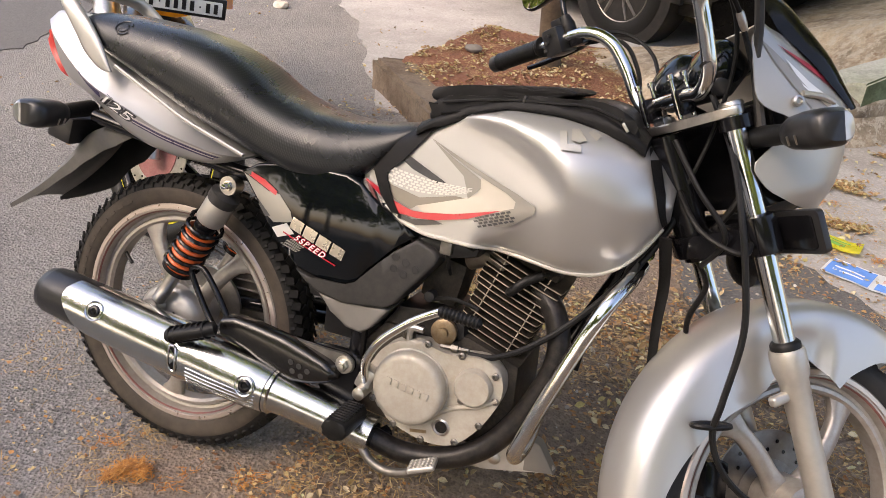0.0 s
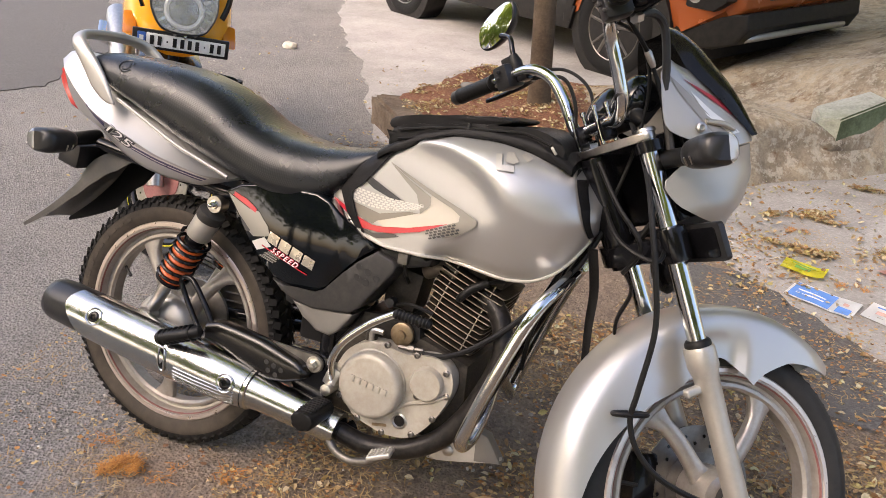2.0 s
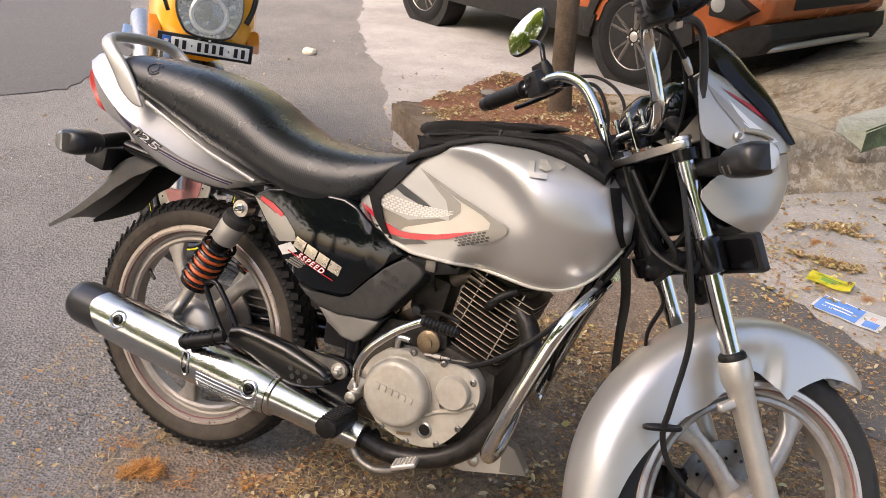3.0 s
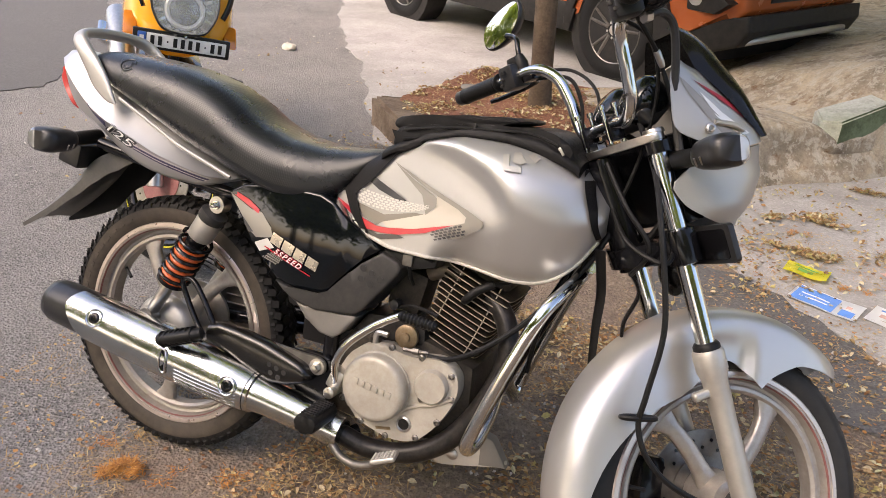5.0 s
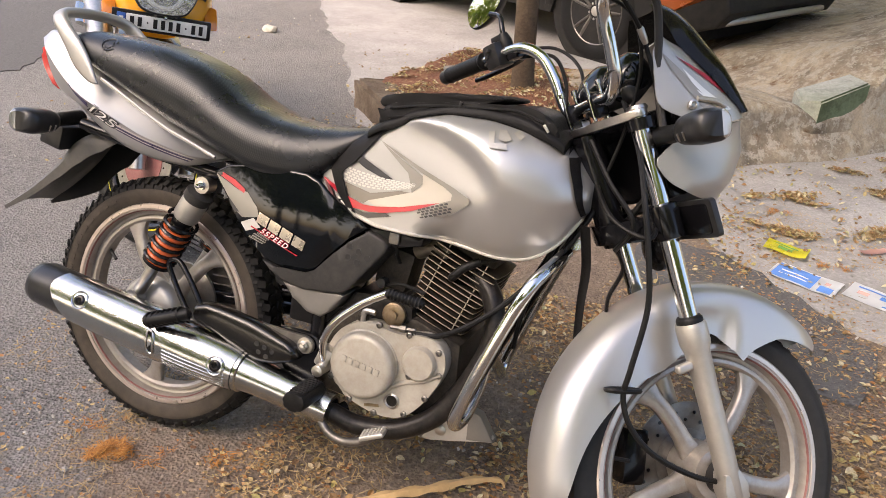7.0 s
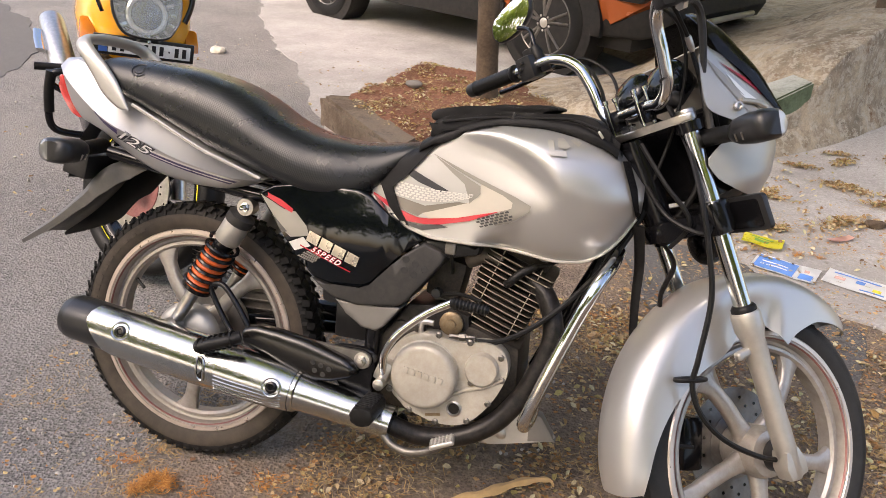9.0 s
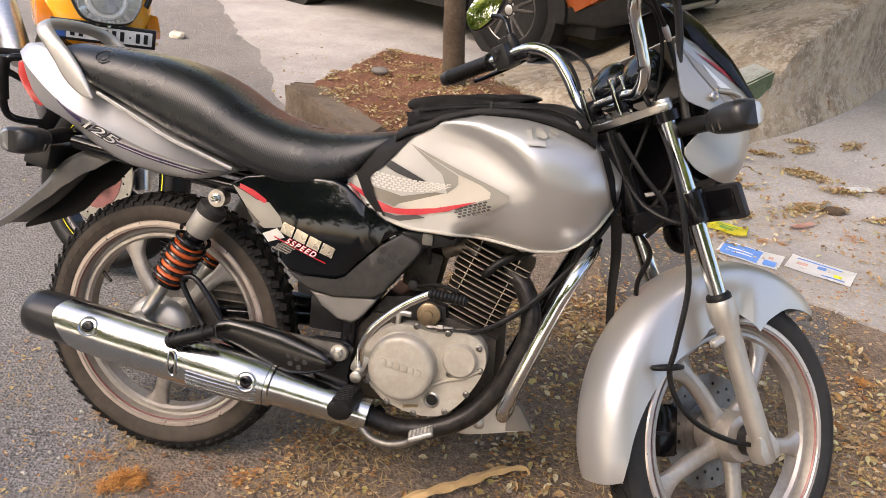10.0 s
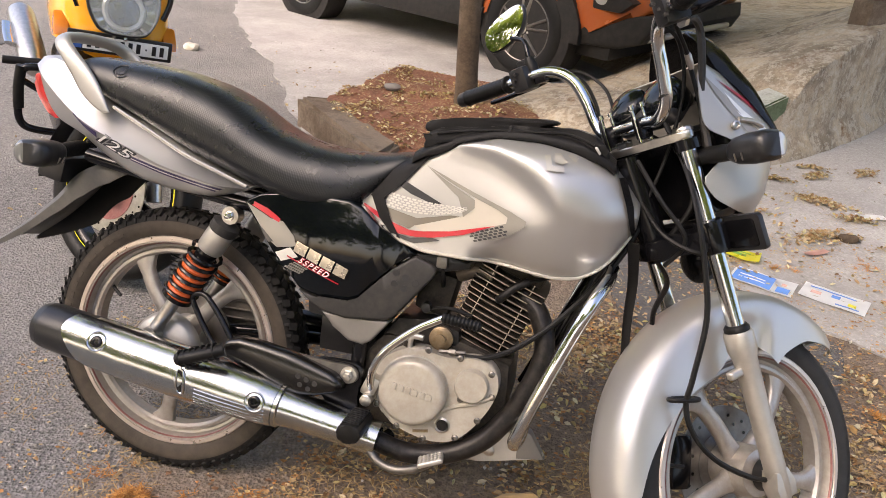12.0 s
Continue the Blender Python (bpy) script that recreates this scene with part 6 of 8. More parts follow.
def build_seat():
    bm = bmesh.new()
    rings = []
    for k in range(77):
        x = -0.232 + 0.747 * k / 76
        zt, zl, w = interp(x, SEAT_TOP), interp(x, SEAT_LOW), interp(x, SEAT_HALF)
        ring = []
        for j in range(48):
            a = 2 * math.pi * j / 48
            cy, cz = math.copysign(abs(math.cos(a)) ** 0.54, math.cos(a)), math.copysign(abs(math.sin(a)) ** 0.66, math.sin(a))
            zm = zl + (zt - zl) * 0.42
            z = zm + (zt - zm) * cz if cz > 0 else zm + (zm - zl) * cz
            ring.append(V(x, w * cy * (1 - 0.10 * max(0, cz)), z))
        rings.append(ring)
    for _ in range(4):
        sm = [list(r) for r in rings]
        for i in range(1, len(rings) - 1):
            sm[i] = [rings[i][j] * 0.5 + (rings[i - 1][j] + rings[i + 1][j]) * 0.25 for j in range(48)]
        rings = sm
    bridge(bm, rings)
    tree = tree_of(bm)
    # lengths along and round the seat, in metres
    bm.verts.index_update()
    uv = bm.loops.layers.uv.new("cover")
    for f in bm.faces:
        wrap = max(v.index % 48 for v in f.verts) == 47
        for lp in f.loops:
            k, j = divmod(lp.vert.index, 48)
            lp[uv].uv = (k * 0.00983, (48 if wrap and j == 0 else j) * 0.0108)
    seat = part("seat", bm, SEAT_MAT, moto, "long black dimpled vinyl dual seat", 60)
    part("seat_piping", sweep([V(x, -interp(x, SEAT_HALF) * 0.985 - 0.001, interp(x, SEAT_LOW) + 0.004) for x in (-0.12, -0.04, 0.05, 0.12, 0.19)], 0.004, 8, 5), SILVER_DULL, seat, "pale piping")
    # embossed badge on the rear flank
    hit = tree.ray_cast(V(-0.115, -2, 0.885), V(0, 1, 0))
    c, no = hit[0], hit[1]
    bm = bmesh.new()
    for k, (r, a0, a1) in enumerate(((0.014, 20, 250), (0.008, 200, 420), (0.014, 262, 330))):
        pts = [V(-0.115 + r * math.cos(radians(a0 + (a1 - a0) * t / 8)) * 1.25, 0, 0.885 + r * math.sin(radians(a0 + (a1 - a0) * t / 8)) * 0.9) for t in range(9)]
        sweep([tree.ray_cast(V(p.x, -2, p.z), V(0, 1, 0))[0] for p in pts], 0.0022, 6, 1, bm=bm)
    part("embossed_badge", bm, SEAT_MAT, seat)
    return seat


build_seat()

COWL_UP = [(-0.355, 0.893), (-0.335, 0.899), (-0.27, 0.882), (-0.22, 0.852), (-0.133, 0.804), (-0.074, 0.786), (-0.01, 0.763), (0.073, 0.728), (0.131, 0.704), (0.185, 0.691)]
COWL_MID = [(-0.355, 0.876), (-0.32, 0.850), (-0.262, 0.812), (-0.219, 0.784), (-0.171, 0.762), (-0.087, 0.738), (-0.009, 0.713), (0.072, 0.697), (0.125, 0.687), (0.185, 0.6885)]
COWL_LOW = [(-0.355, 0.862), (-0.342, 0.832), (-0.318, 0.797), (-0.286, 0.768), (-0.21, 0.743), (-0.167, 0.717), (-0.106, 0.687), (-0.046, 0.669), (0.025, 0.660), (0.095, 0.659), (0.129, 0.666), (0.168, 0.679), (0.185, 0.686)]
COWL_HALF = [(-0.355, 0.052), (-0.33, 0.074), (-0.27, 0.096), (-0.20, 0.111), (-0.10, 0.124), (0.02, 0.134), (0.12, 0.131), (0.185, 0.118)]


def build_cowl():
    bm = bmesh.new()
    rings = []
    for k in range(61):
        x = -0.355 + 0.54 * k / 60
        zu, zm, zl, w = interp(x, COWL_UP), interp(x, COWL_MID), interp(x, COWL_LOW), interp(x, COWL_HALF)
        ring = []
        for j in range(8):
            t = j / 7
            ring.append(V(x, -w * (0.78 + 0.22 * t ** 0.75), zl + (zm - zl) * t))
        for j in range(1, 7):
            t = j / 6
            ring.append(V(x, -w * (1.0 - 0.40 * t ** 0.9), zm + (zu - zm) * t))
        mid = [V(x, 0, zu + 0.004)]
        low = [V(x, 0, zl + 0.004)]
        rings.append(ring + mid + [V(p.x, -p.y, p.z) for p in reversed(ring)] + low)
    for _ in range(3):
        sm = [list(r) for r in rings]
        for i in range(1, len(rings) - 1):
            sm[i] = [rings[i][j] * 0.5 + (rings[i - 1][j] + rings[i + 1][j]) * 0.25 for j in range(len(rings[0]))]
        rings = sm
    bridge(bm, rings)
    tree = tree_of(bm)
    cowl = part("tail_cowl", bm, SILVER, moto, "silver tail cowl with dark pinstripes", 55)
    for nm, line, mat, lift in (
            ("stripe", [(-0.078, 0.7195), (0.0, 0.7035), (0.07, 0.691), (0.136, 0.6815), (0.117, 0.6735), (0.05, 0.684), (-0.01, 0.695), (-0.074, 0.709)], PURPLE_GRAPHIC, 0.0014),
            ("pale_stripe", [(-0.078, 0.7245), (0.0, 0.7080), (0.07, 0.6952), (0.142, 0.6850), (0.142, 0.6825), (0.07, 0.6922), (0.0, 0.7045), (-0.078, 0.7205)], WHITE_GRAPHIC, 0.0016),
            ("pale_stripe", [(-0.074, 0.7145), (0.0, 0.6990), (0.07, 0.6870), (0.128, 0.6785), (0.126, 0.6765), (0.07, 0.6850), (0.0, 0.6968), (-0.074, 0.7122)], WHITE_GRAPHIC, 0.0018),
            ("stripe", [(-0.226, 0.790), (-0.200, 0.773), (-0.158, 0.755), (-0.160, 0.744), (-0.195, 0.763)], PURPLE_GRAPHIC, 0.0015)):
        part(nm, draped(line, tree, lift, 0.008), mat, cowl)
    # the engine size, slanted along the crease
    turn = Matrix(((1, 0, 0, -0.122), (0, 0, -1, 0), (0, 1, 0, 0.7345), (0, 0, 0, 1))) @ pose(0, 0, 0, 0, 0, -20) @ Matrix.Diagonal((2.05, 1, 1, 1))
    for swell, depth, lift, mat in ((0.0026, 0.0002, 0.0020, DARK_GRAPHIC), (0.0, 0.0003, 0.0030, PALE_PRINT)):
        part("lettering", pressed(lettering("125", 0.031, depth, turn, 0.42, 1.0, swell), tree, lift), mat, cowl, "pale engine size number" if mat is PALE_PRINT else "", 0)
    return cowl


cowl = build_cowl()
part("tail_light", prism([(p.x, p.y) for p in spline([(-0.364, 0.852), (-0.354, 0.812), (-0.318, 0.766), (-0.295, 0.772), (-0.325, 0.815), (-0.342, 0.854)], 4, True)], -0.050, 0.050, 0.008), RED_LENS, moto, "red tail light lens")


def build_grab_rail():
    """A cast rail: a blade at each foot that narrows into a bar round the tail."""
    side = [(-0.1245, 0.124, 0.8005, 0.002, 0.003, 0, 1, 0), (-0.143, 0.124, 0.812, 0.013, 0.005, 0, 1, 0.1), (-0.172, 0.122, 0.842, 0.0215, 0.007, 0, 1, 0.15), (-0.197, 0.119, 0.872, 0.0205, 0.008, 0, 1, 0.2), (-0.224, 0.115, 0.900, 0.0175, 0.009, 0, 1, 0.35), (-0.250, 0.106, 0.924, 0.017, 0.010, -0.2, 0.8, 0.6), (-0.268, 0.080, 0.937, 0.016, 0.010, -0.4, 0.4, 0.9), (-0.274, 0.030, 0.942, 0.016, 0.010, -0.45, 0.0, 0.9)]
    pts = [(q[0], -q[1], *q[2:6], -q[6], q[7]) for q in side] + list(reversed(side))
    rows = []
    P = spline(pts, 6)
    for i, p in enumerate(P):
        q0, q1 = P[max(0, i - 1)], P[min(i + 1, len(P) - 1)]
        tg = V(q1[0] - q0[0], q1[1] - q0[1], q1[2] - q0[2]).normalized()
        n = V(p[5], p[6], p[7])
        n = (n - tg * n.dot(tg)).normalized()
        s = tg.cross(n)
        rows.append([V(p[0], p[1], p[2]) + s * p[3] * math.copysign(abs(math.cos(x)) ** 0.8, math.cos(x)) + n * p[4] * math.copysign(abs(math.sin(x)) ** 0.9, math.sin(x)) for x in (2 * math.pi * j / 16 for j in range(16))])
    part("grab_rail", bridge(bmesh.new(), rows), SILVER_DULL, moto, "silver cast grab rail", 60)


build_grab_rail()


def build_rear_fender():
    line = spline([(0.02, 0.685), (-0.08, 0.688), (-0.17, 0.684), (-0.232, 0.655), (-0.285, 0.595), (-0.355, 0.530), (-0.435, 0.470)], 6)
    near = [(-0.44, 0.012), (-0.30, 0.028), (-0.23, 0.048), (-0.17, 0.040), (-0.12, 0.018), (-0.09, 0.006), (0.03, 0.005)]
    bm = bmesh.new()
    rows, dark = [], []
    for i, p in enumerate(line):
        k = i / (len(line) - 1)
        w, dn = 0.068 + 0.012 * k, interp(p.x, near)
        rows.append([V(p.x + dn * 0.35, -w, p.y - dn), V(p.x + dn * 0.12, -w * 1.02, p.y - dn * 0.35), V(p.x, -w * 0.9, p.y), V(p.x - 0.004, -w * 0.3, p.y + 0.006), V(p.x - 0.004, w * 0.3, p.y + 0.006), V(p.x, w * 0.9, p.y), V(p.x + dn * 0.12, w * 1.02, p.y - dn * 0.35), V(p.x + dn * 0.35, w, p.y - dn)])
        dd = interp(p.x, [(-0.44, 0.004), (-0.35, 0.038), (-0.28, 0.070), (-0.20, 0.072), (-0.165, 0.045), (-0.13, 0.012), (0.03, 0.006)])
        if p.x < -0.08:
            dark.append([V(p.x + 0.01, 0.048, p.y - 0.004), V(p.x + 0.01 + dd * 0.1, 0.05, p.y - 0.006 - dd)])
    bridge(bm, rows, closed=False)
    bmesh.ops.recalc_face_normals(bm, faces=bm.faces)
    bmesh.ops.solidify(bm, geom=bm.faces[:], thickness=0.004)
    f = part("rear_fender", bm, FENDER_PLASTIC, moto, "dusty dark grey plastic rear fender", 40)
    bm = bridge(bmesh.new(), dark, closed=False)
    bmesh.ops.solidify(bm, geom=bm.faces[:], thickness=0.004)
    part("splash_guard", bm, BLACK_PLASTIC, f, "black inner splash guard", 40)
    part("plate_lamp_box", slab((-0.275, 0, 0.665), (0.06, 0.20, 0.055), 0.006, (0, 12, 0)), BLACK_PLASTIC, f, "black plate bracket")


build_rear_fender()

# ---- side panel ----
def curved_panel(name, outline, y, bulge, thick, mat, label, bevel=0.006, parent=None):
    """A moulded panel: an outline with depth, its outer face gently domed."""
    cx, cz = sum(p[0] for p in outline) / len(outline), sum(p[1] for p in outline) / len(outline)
    b = prism(outline, y, y + thick, bevel, seg=3)
    bmesh.ops.triangulate(b, faces=[f for f in b.faces if len(f.verts) > 4])
    bmesh.ops.subdivide_edges(b, edges=[e for e in b.edges if e.calc_length() > 0.03], cuts=2, use_grid_fill=True)
    for v in b.verts:
        if v.co.y < y + thick * 0.5:
            d = ((v.co.x - cx) / 0.16) ** 2 + ((v.co.z - cz) / 0.10) ** 2
            v.co.y -= bulge * max(0.0, 1 - d)
    t = tree_of(b)
    return part(name, b, mat, parent or moto, label, 50), t


panel_line = [(0.180, 0.664), (0.215, 0.684), (0.30, 0.700), (0.40, 0.700), (0.43, 0.690), (0.473, 0.656), (0.521, 0.630), (0.545, 0.616), (0.506, 0.586), (0.482, 0.560), (0.444, 0.508), (0.422, 0.497), (0.361, 0.495), (0.315, 0.506), (0.276, 0.547), (0.240, 0.590)]
panel, panel_tree = curved_panel("side_panel", panel_line, -0.114, 0.014, 0.10, BLACK_GLOSS, "glossy black side panel with graphics")
grey_line = [(0.315, 0.503), (0.361, 0.492), (0.423, 0.494), (0.447, 0.505), (0.485, 0.557), (0.508, 0.582), (0.548, 0.612), (0.582, 0.600), (0.592, 0.590), (0.588, 0.576), (0.523, 0.487), (0.505, 0.474), (0.42, 0.462), (0.366, 0.470), (0.338, 0.488)]
lower, lower_tree = curved_panel("lower_side_panel", grey_line, -0.117, 0.006, 0.10, GREY_PLASTIC, "matt grey lower side panel")
curved_panel("toe_panel", [(0.366, 0.468), (0.42, 0.460), (0.50, 0.471), (0.512, 0.470), (0.478, 0.424), (0.462, 0.412), (0.430, 0.416), (0.395, 0.440)], -0.110, 0.004, 0.08, TAUPE_PLASTIC, "taupe plastic toe cover")
for k, (x, z) in enumerate([(0.515, 0.575), (0.535, 0.568), (0.514, 0.553), (0.534, 0.546), (0.555, 0.559)]):
    hit = lower_tree.ray_cast(V(x, -2, z), V(0, 1, 0))
    if hit[0] is not None:
        part("dimple", lathe([(0.0075, -0.0008), (0.0065, -0.0012), (0.0045, 0.0005), (0.001, 0.0008)], 14, hit[0], (0, 1, 0)), BLACK_PLASTIC, lower)
for nm, line, mat, lift in (("grey_flash", [(0.188, 0.662), (0.209, 0.653), (0.243, 0.638), (0.271, 0.637), (0.299, 0.611), (0.306, 0.593), (0.293, 0.589), (0.263, 0.583), (0.246, 0.593), (0.222, 0.618)], GREY_GRAPHIC, 0.0010), ("red_flash", [(0.183, 0.668), (0.192, 0.671), (0.235, 0.657), (0.265, 0.641), (0.263, 0.633), (0.243, 0.640), (0.209, 0.655)], RED, 0.0016), ("dark_flash", [(0.222, 0.620), (0.255, 0.593), (0.243, 0.590), (0.230, 0.604)], DARK_GRAPHIC, 0.0017), ("pale_flash", [(0.260, 0.572), (0.293, 0.588), (0.311, 0.571), (0.274, 0.556)], WHITE_GRAPHIC, 0.0012)):
    part(nm, draped(line, panel_tree, lift), mat, panel)
chequers(0, 1, 0, 1, 5, 8, lambda u, v: (0.281 + 0.030 * v + 0.036 * u - 0.008 * u * v, 0.546 + 0.020 * v + 0.000 * u - 0.010 * u), 0.0014, GREY_GRAPHIC, panel_tree, "fleck_pattern", panel)
# model name as four plain slanted blocks, and the line below it
ax = V(0.94, 0, -0.33).normalized()
uz = V(0.22, 0, 0.97)
o = V(0.300, 0, 0.582)
for k in range(4):
    a = o + ax * (0.0305 * k)
    for u0, v0, u1, v1 in ((0.0, 0.0, 0.0265, 0.0235),):
        line = [a + ax * u0 + uz * v0, a + ax * u1 + uz * v0, a + ax * u1 + uz * v1 + ax * 0.003, a + ax * u0 + uz * v1 + ax * 0.003]
        part("name_block", draped([(p.x, p.z) for p in line], panel_tree, 0.002 + v0 * 0.02, 0.01), GOLD_GRAPHIC, panel)
a = o - uz * 0.004 - ax * 0.010
part("name_strip", draped([(p.x, p.z) for p in (a - uz * 0.0105, a + ax * 0.120 - uz * 0.0105, a + ax * 0.119 - uz * 0.0135, a - uz * 0.0135)], panel_tree, 0.0018, 0.01), RED, panel)
mid = a + ax * 0.061 - uz * 0.0055
hy = min(panel_tree.ray_cast(V(mid.x + q, -2, mid.z - q * 0.35), V(0, 1, 0))[0].y for q in (-0.05, 0.0, 0.05))
mm = Matrix(((1, 0, 0, mid.x), (0, 0, -1, hy - 0.0035), (0, 1, 0, mid.z), (0, 0, 0, 1))) @ pose(0, 0, 0, 0, 0, math.degrees(math.atan2(ax.z, ax.x)))
for swell, lift, mat in ((0.0012, 0.0, RED), (0.0, -0.0012, PALE_PRINT)):
    part("lettering", move(lettering("5SPEED", 0.0165, 0.0004, pose(0, 0, 0), 0.4, 1.35, swell), Matrix.Translation((0, lift, 0)) @ mm), mat, panel, "pale lettering outlined in red" if mat is PALE_PRINT else "", 0)

# ---- frame, suspension ----
def frame_tube(name, pts, r, mat=None, seg=12, label="", parent=None, flat=1.0):
    return part(name, sweep(pts, r, seg, 6, flat=flat), mat or BLACK_PAINT, parent or moto, label)


frame_tube("frame_tube", [(0.94, 0, 0.72), (0.89, 0, 0.60), (0.83, 0, 0.46), (0.79, 0, 0.36)], 0.017)
frame_tube("frame_tube", [(0.95, 0, 0.80), (0.75, 0, 0.76), (0.45, 0, 0.68), (0.2, 0, 0.66)], 0.02)
for s in (-1, 1):
    frame_tube("frame_tube", [(0.46, 0.09 * s, 0.66), (0.455, 0.095 * s, 0.5), (0.45, 0.09 * s, 0.30)], 0.016)
    frame_tube("frame_tube", [(0.42, 0.08 * s, 0.64), (0.15, 0.085 * s, 0.655), (-0.20, 0.08 * s, 0.70)], 0.014)
    frame_tube("swing_arm", [(0.44, 0.095 * s, 0.345), (0.2, 0.10 * s, 0.325), (-0.03, 0.10 * s, 0.303)], 0.02, None, 12, "black swing arm", flat=0.8)


def shock(y):
    top, low = V(0.152, y, 0.628), V(-0.014, y, 0.338)
    d = (low - top).normalized()
    n = (low - top).length
    s = part("shock_absorber", lathe([(0.0135, 0.16), (0.0145, n * 0.52), (0.0145, n - 0.02), (0.010, n - 0.016)], 18, top, d), STEEL, moto, "rear shock absorber with orange and black springs")
    part("shock_body", lathe([(0.012, 0.022), (0.026, 0.026), (0.0285, 0.032), (0.0285, 0.088), (0.026, 0.094), (0.02, 0.095)], 28, top, d), ALLOY, s, "polished shock sleeve")
    part("shock_cap", lathe([(0.012, 0.018), (0.030, 0.024), (0.0305, 0.040), (0.0285, 0.044)], 28, top, d), GREY_PLASTIC, s)
    e = d.orthogonal().normalized()
    f = d.cross(e)
    for nm, r, w, a0, a1, turns, mat in (("black_coil", 0.0345, 0.0042, 0.096, n * 0.66, 6.5, BLACK_PAINT), ("orange_coil", 0.0262, 0.0072, 0.125, n * 0.645, 9.0, ORANGE)):
        pts = []
        for k in range(int(turns * 14) + 1):
            a = 2 * math.pi * k / 14
            pts.append(top + d * (a0 + (a1 - a0) * k / (turns * 14)) + (e * math.cos(a) + f * math.sin(a)) * r)
        part(nm, sweep(pts, w, 7, 1), mat, s, nm.replace("_", " ") + " spring")
    part("damper_tube", lathe([(0.018, 0.09), (0.0225, 0.095), (0.0225, n * 0.645)], 18, top, d), BLACK_PAINT, s)
    part("spring_seat", lathe([(0.014, n * 0.645), (0.034, n * 0.65), (0.034, n * 0.675), (0.018, n * 0.70)], 28, top, d), BLACK_PAINT, s)
    for p in (top, low):
        sd = math.copysign(1, y)
        part("shock_eye", lathe([(0.010, -0.014), (0.0185, -0.014), (0.0185, 0.014), (0.010, 0.014)], 22, p, (0, 1, 0), closed=True), STEEL, s)
        part("shock_bolt", lathe([(0.0105, 0.0), (0.0105, 0.016), (0.0095, 0.018), (0.006, 0.018), (0.0055, 0.030), (0.002, 0.031)], 6, p, (0, sd, 0)), CHROME, s)


shock(-0.098)
shock(0.098)

# passenger peg bracket
def build_bracket():
    """A rounded casting, narrow behind and deep in front, with a softly domed face."""
    hi = [(0.176, 0.362), (0.186, 0.381), (0.214, 0.389), (0.261, 0.386), (0.327, 0.377), (0.378, 0.364), (0.418, 0.353), (0.436, 0.341), (0.443, 0.328)]
    lo = [(0.176, 0.356), (0.186, 0.340), (0.214, 0.335), (0.244, 0.326), (0.279, 0.310), (0.316, 0.297), (0.347, 0.291), (0.386, 0.297), (0.423, 0.311), (0.443, 0.324)]
    bm = bmesh.new()
    rings = []
    for k in range(49):
        x = 0.3095 - 0.1325 * math.cos(math.pi * k / 48)
        a, b = eased(x, lo, 0.006), eased(x, hi, 0.006)
        end = max(0.02, min(1.0, (x - 0.1765) / 0.010, (0.4425 - x) / 0.014)) ** 0.5
        ring = []
        for j in range(32):
            w = 2 * math.pi * j / 32
            c, e = math.cos(w), math.sin(w)
            ring.append(V(x, -0.134 - 0.022 * end * math.copysign(abs(c) ** 0.62, c), (a + b) / 2 + (b - a) / 2 * math.copysign(abs(e) ** 0.75, e)))
        rings.append(ring)
    bridge(bm, rings)
    bm.normal_update()
    tree = tree_of(bm)
    return part("peg_bracket", bm, BRACKET, moto, "black cast footpeg bracket with dimples", 60), tree


brk, brk_tree = build_bracket()
for x, z in [(0.349, 0.337), (0.367, 0.333), (0.385, 0.328), (0.354, 0.320), (0.372, 0.314)]:
    hit = brk_tree.ray_cast(V(x, -2, z), V(0, 1, 0))
    part("dimple", lathe([(0.0058, -0.0008), (0.0048, -0.0012), (0.003, 0.0008), (0.001, 0.001)], 12, hit[0], (0, 1, 0)), GREY_PLASTIC, brk)
part("bracket_plate", prism([(p.x, p.y) for p in spline([(0.318, 0.372), (0.353, 0.372), (0.407, 0.370), (0.444, 0.370), (0.463, 0.361), (0.463, 0.341), (0.441, 0.330), (0.405, 0.335), (0.340, 0.350)], 4, True)], -0.130, -0.122, 0.003), DARK_STEEL, brk, "grey steel plate behind the bracket")
part("frame_plate", prism([(p.x, p.y) for p in spline([(0.36, 0.365), (0.43, 0.374), (0.468, 0.368), (0.474, 0.345), (0.46, 0.30), (0.475, 0.262), (0.44, 0.250), (0.40, 0.28), (0.37, 0.33)], 4, True)], -0.120, -0.108, 0.005), BLACK_PAINT, brk, "black frame plate")
part("bracket_arm", sweep([(0.195, -0.135, 0.368), (0.155, -0.128, 0.42), (0.115, -0.12, 0.455), (0.085, -0.115, 0.445), (0.10, -0.115, 0.41), (0.135, -0.122, 0.365), (0.16, -0.13, 0.345)], 0.0060, 10, 6, flat=1.0), BLACK_PAINT, brk)
part("pivot_washer", lathe([(0.017, 0), (0.017, 0.003), (0.012, 0.0035)], 24, (0.446, -0.130, 0.351), (0, -1, 0)), STEEL, brk)
part("pivot_bolt", lathe([(0.0115, 0), (0.0115, 0.008), (0.0095, 0.010), (0.007, 0.010), (0.007, 0.015), (0.003, 0.016)], 6, (0.446, -0.132, 0.351), (0, -1, 0)), STEEL, brk, "steel pivot nut")
peg = part("passenger_peg", sweep([(0.198, -0.185, 0.372), (0.165, -0.20, 0.360), (0.112, -0.205, 0.340)], 0.017, 12, 4, flat=0.8), RUBBER, moto, "folded ribbed rubber passenger peg")
bm = bmesh.new()
for k in range(7):
    lathe([(0.0178, -0.002), (0.0186, 0.0), (0.0178, 0.002)], 12, (0.185 - 0.011 * k, -0.192 - 0.002 * k, 0.3675 - 0.0042 * k), (0.92, 0.12, 0.36), bm=bm)
part("rib", bm, RUBBER, peg)

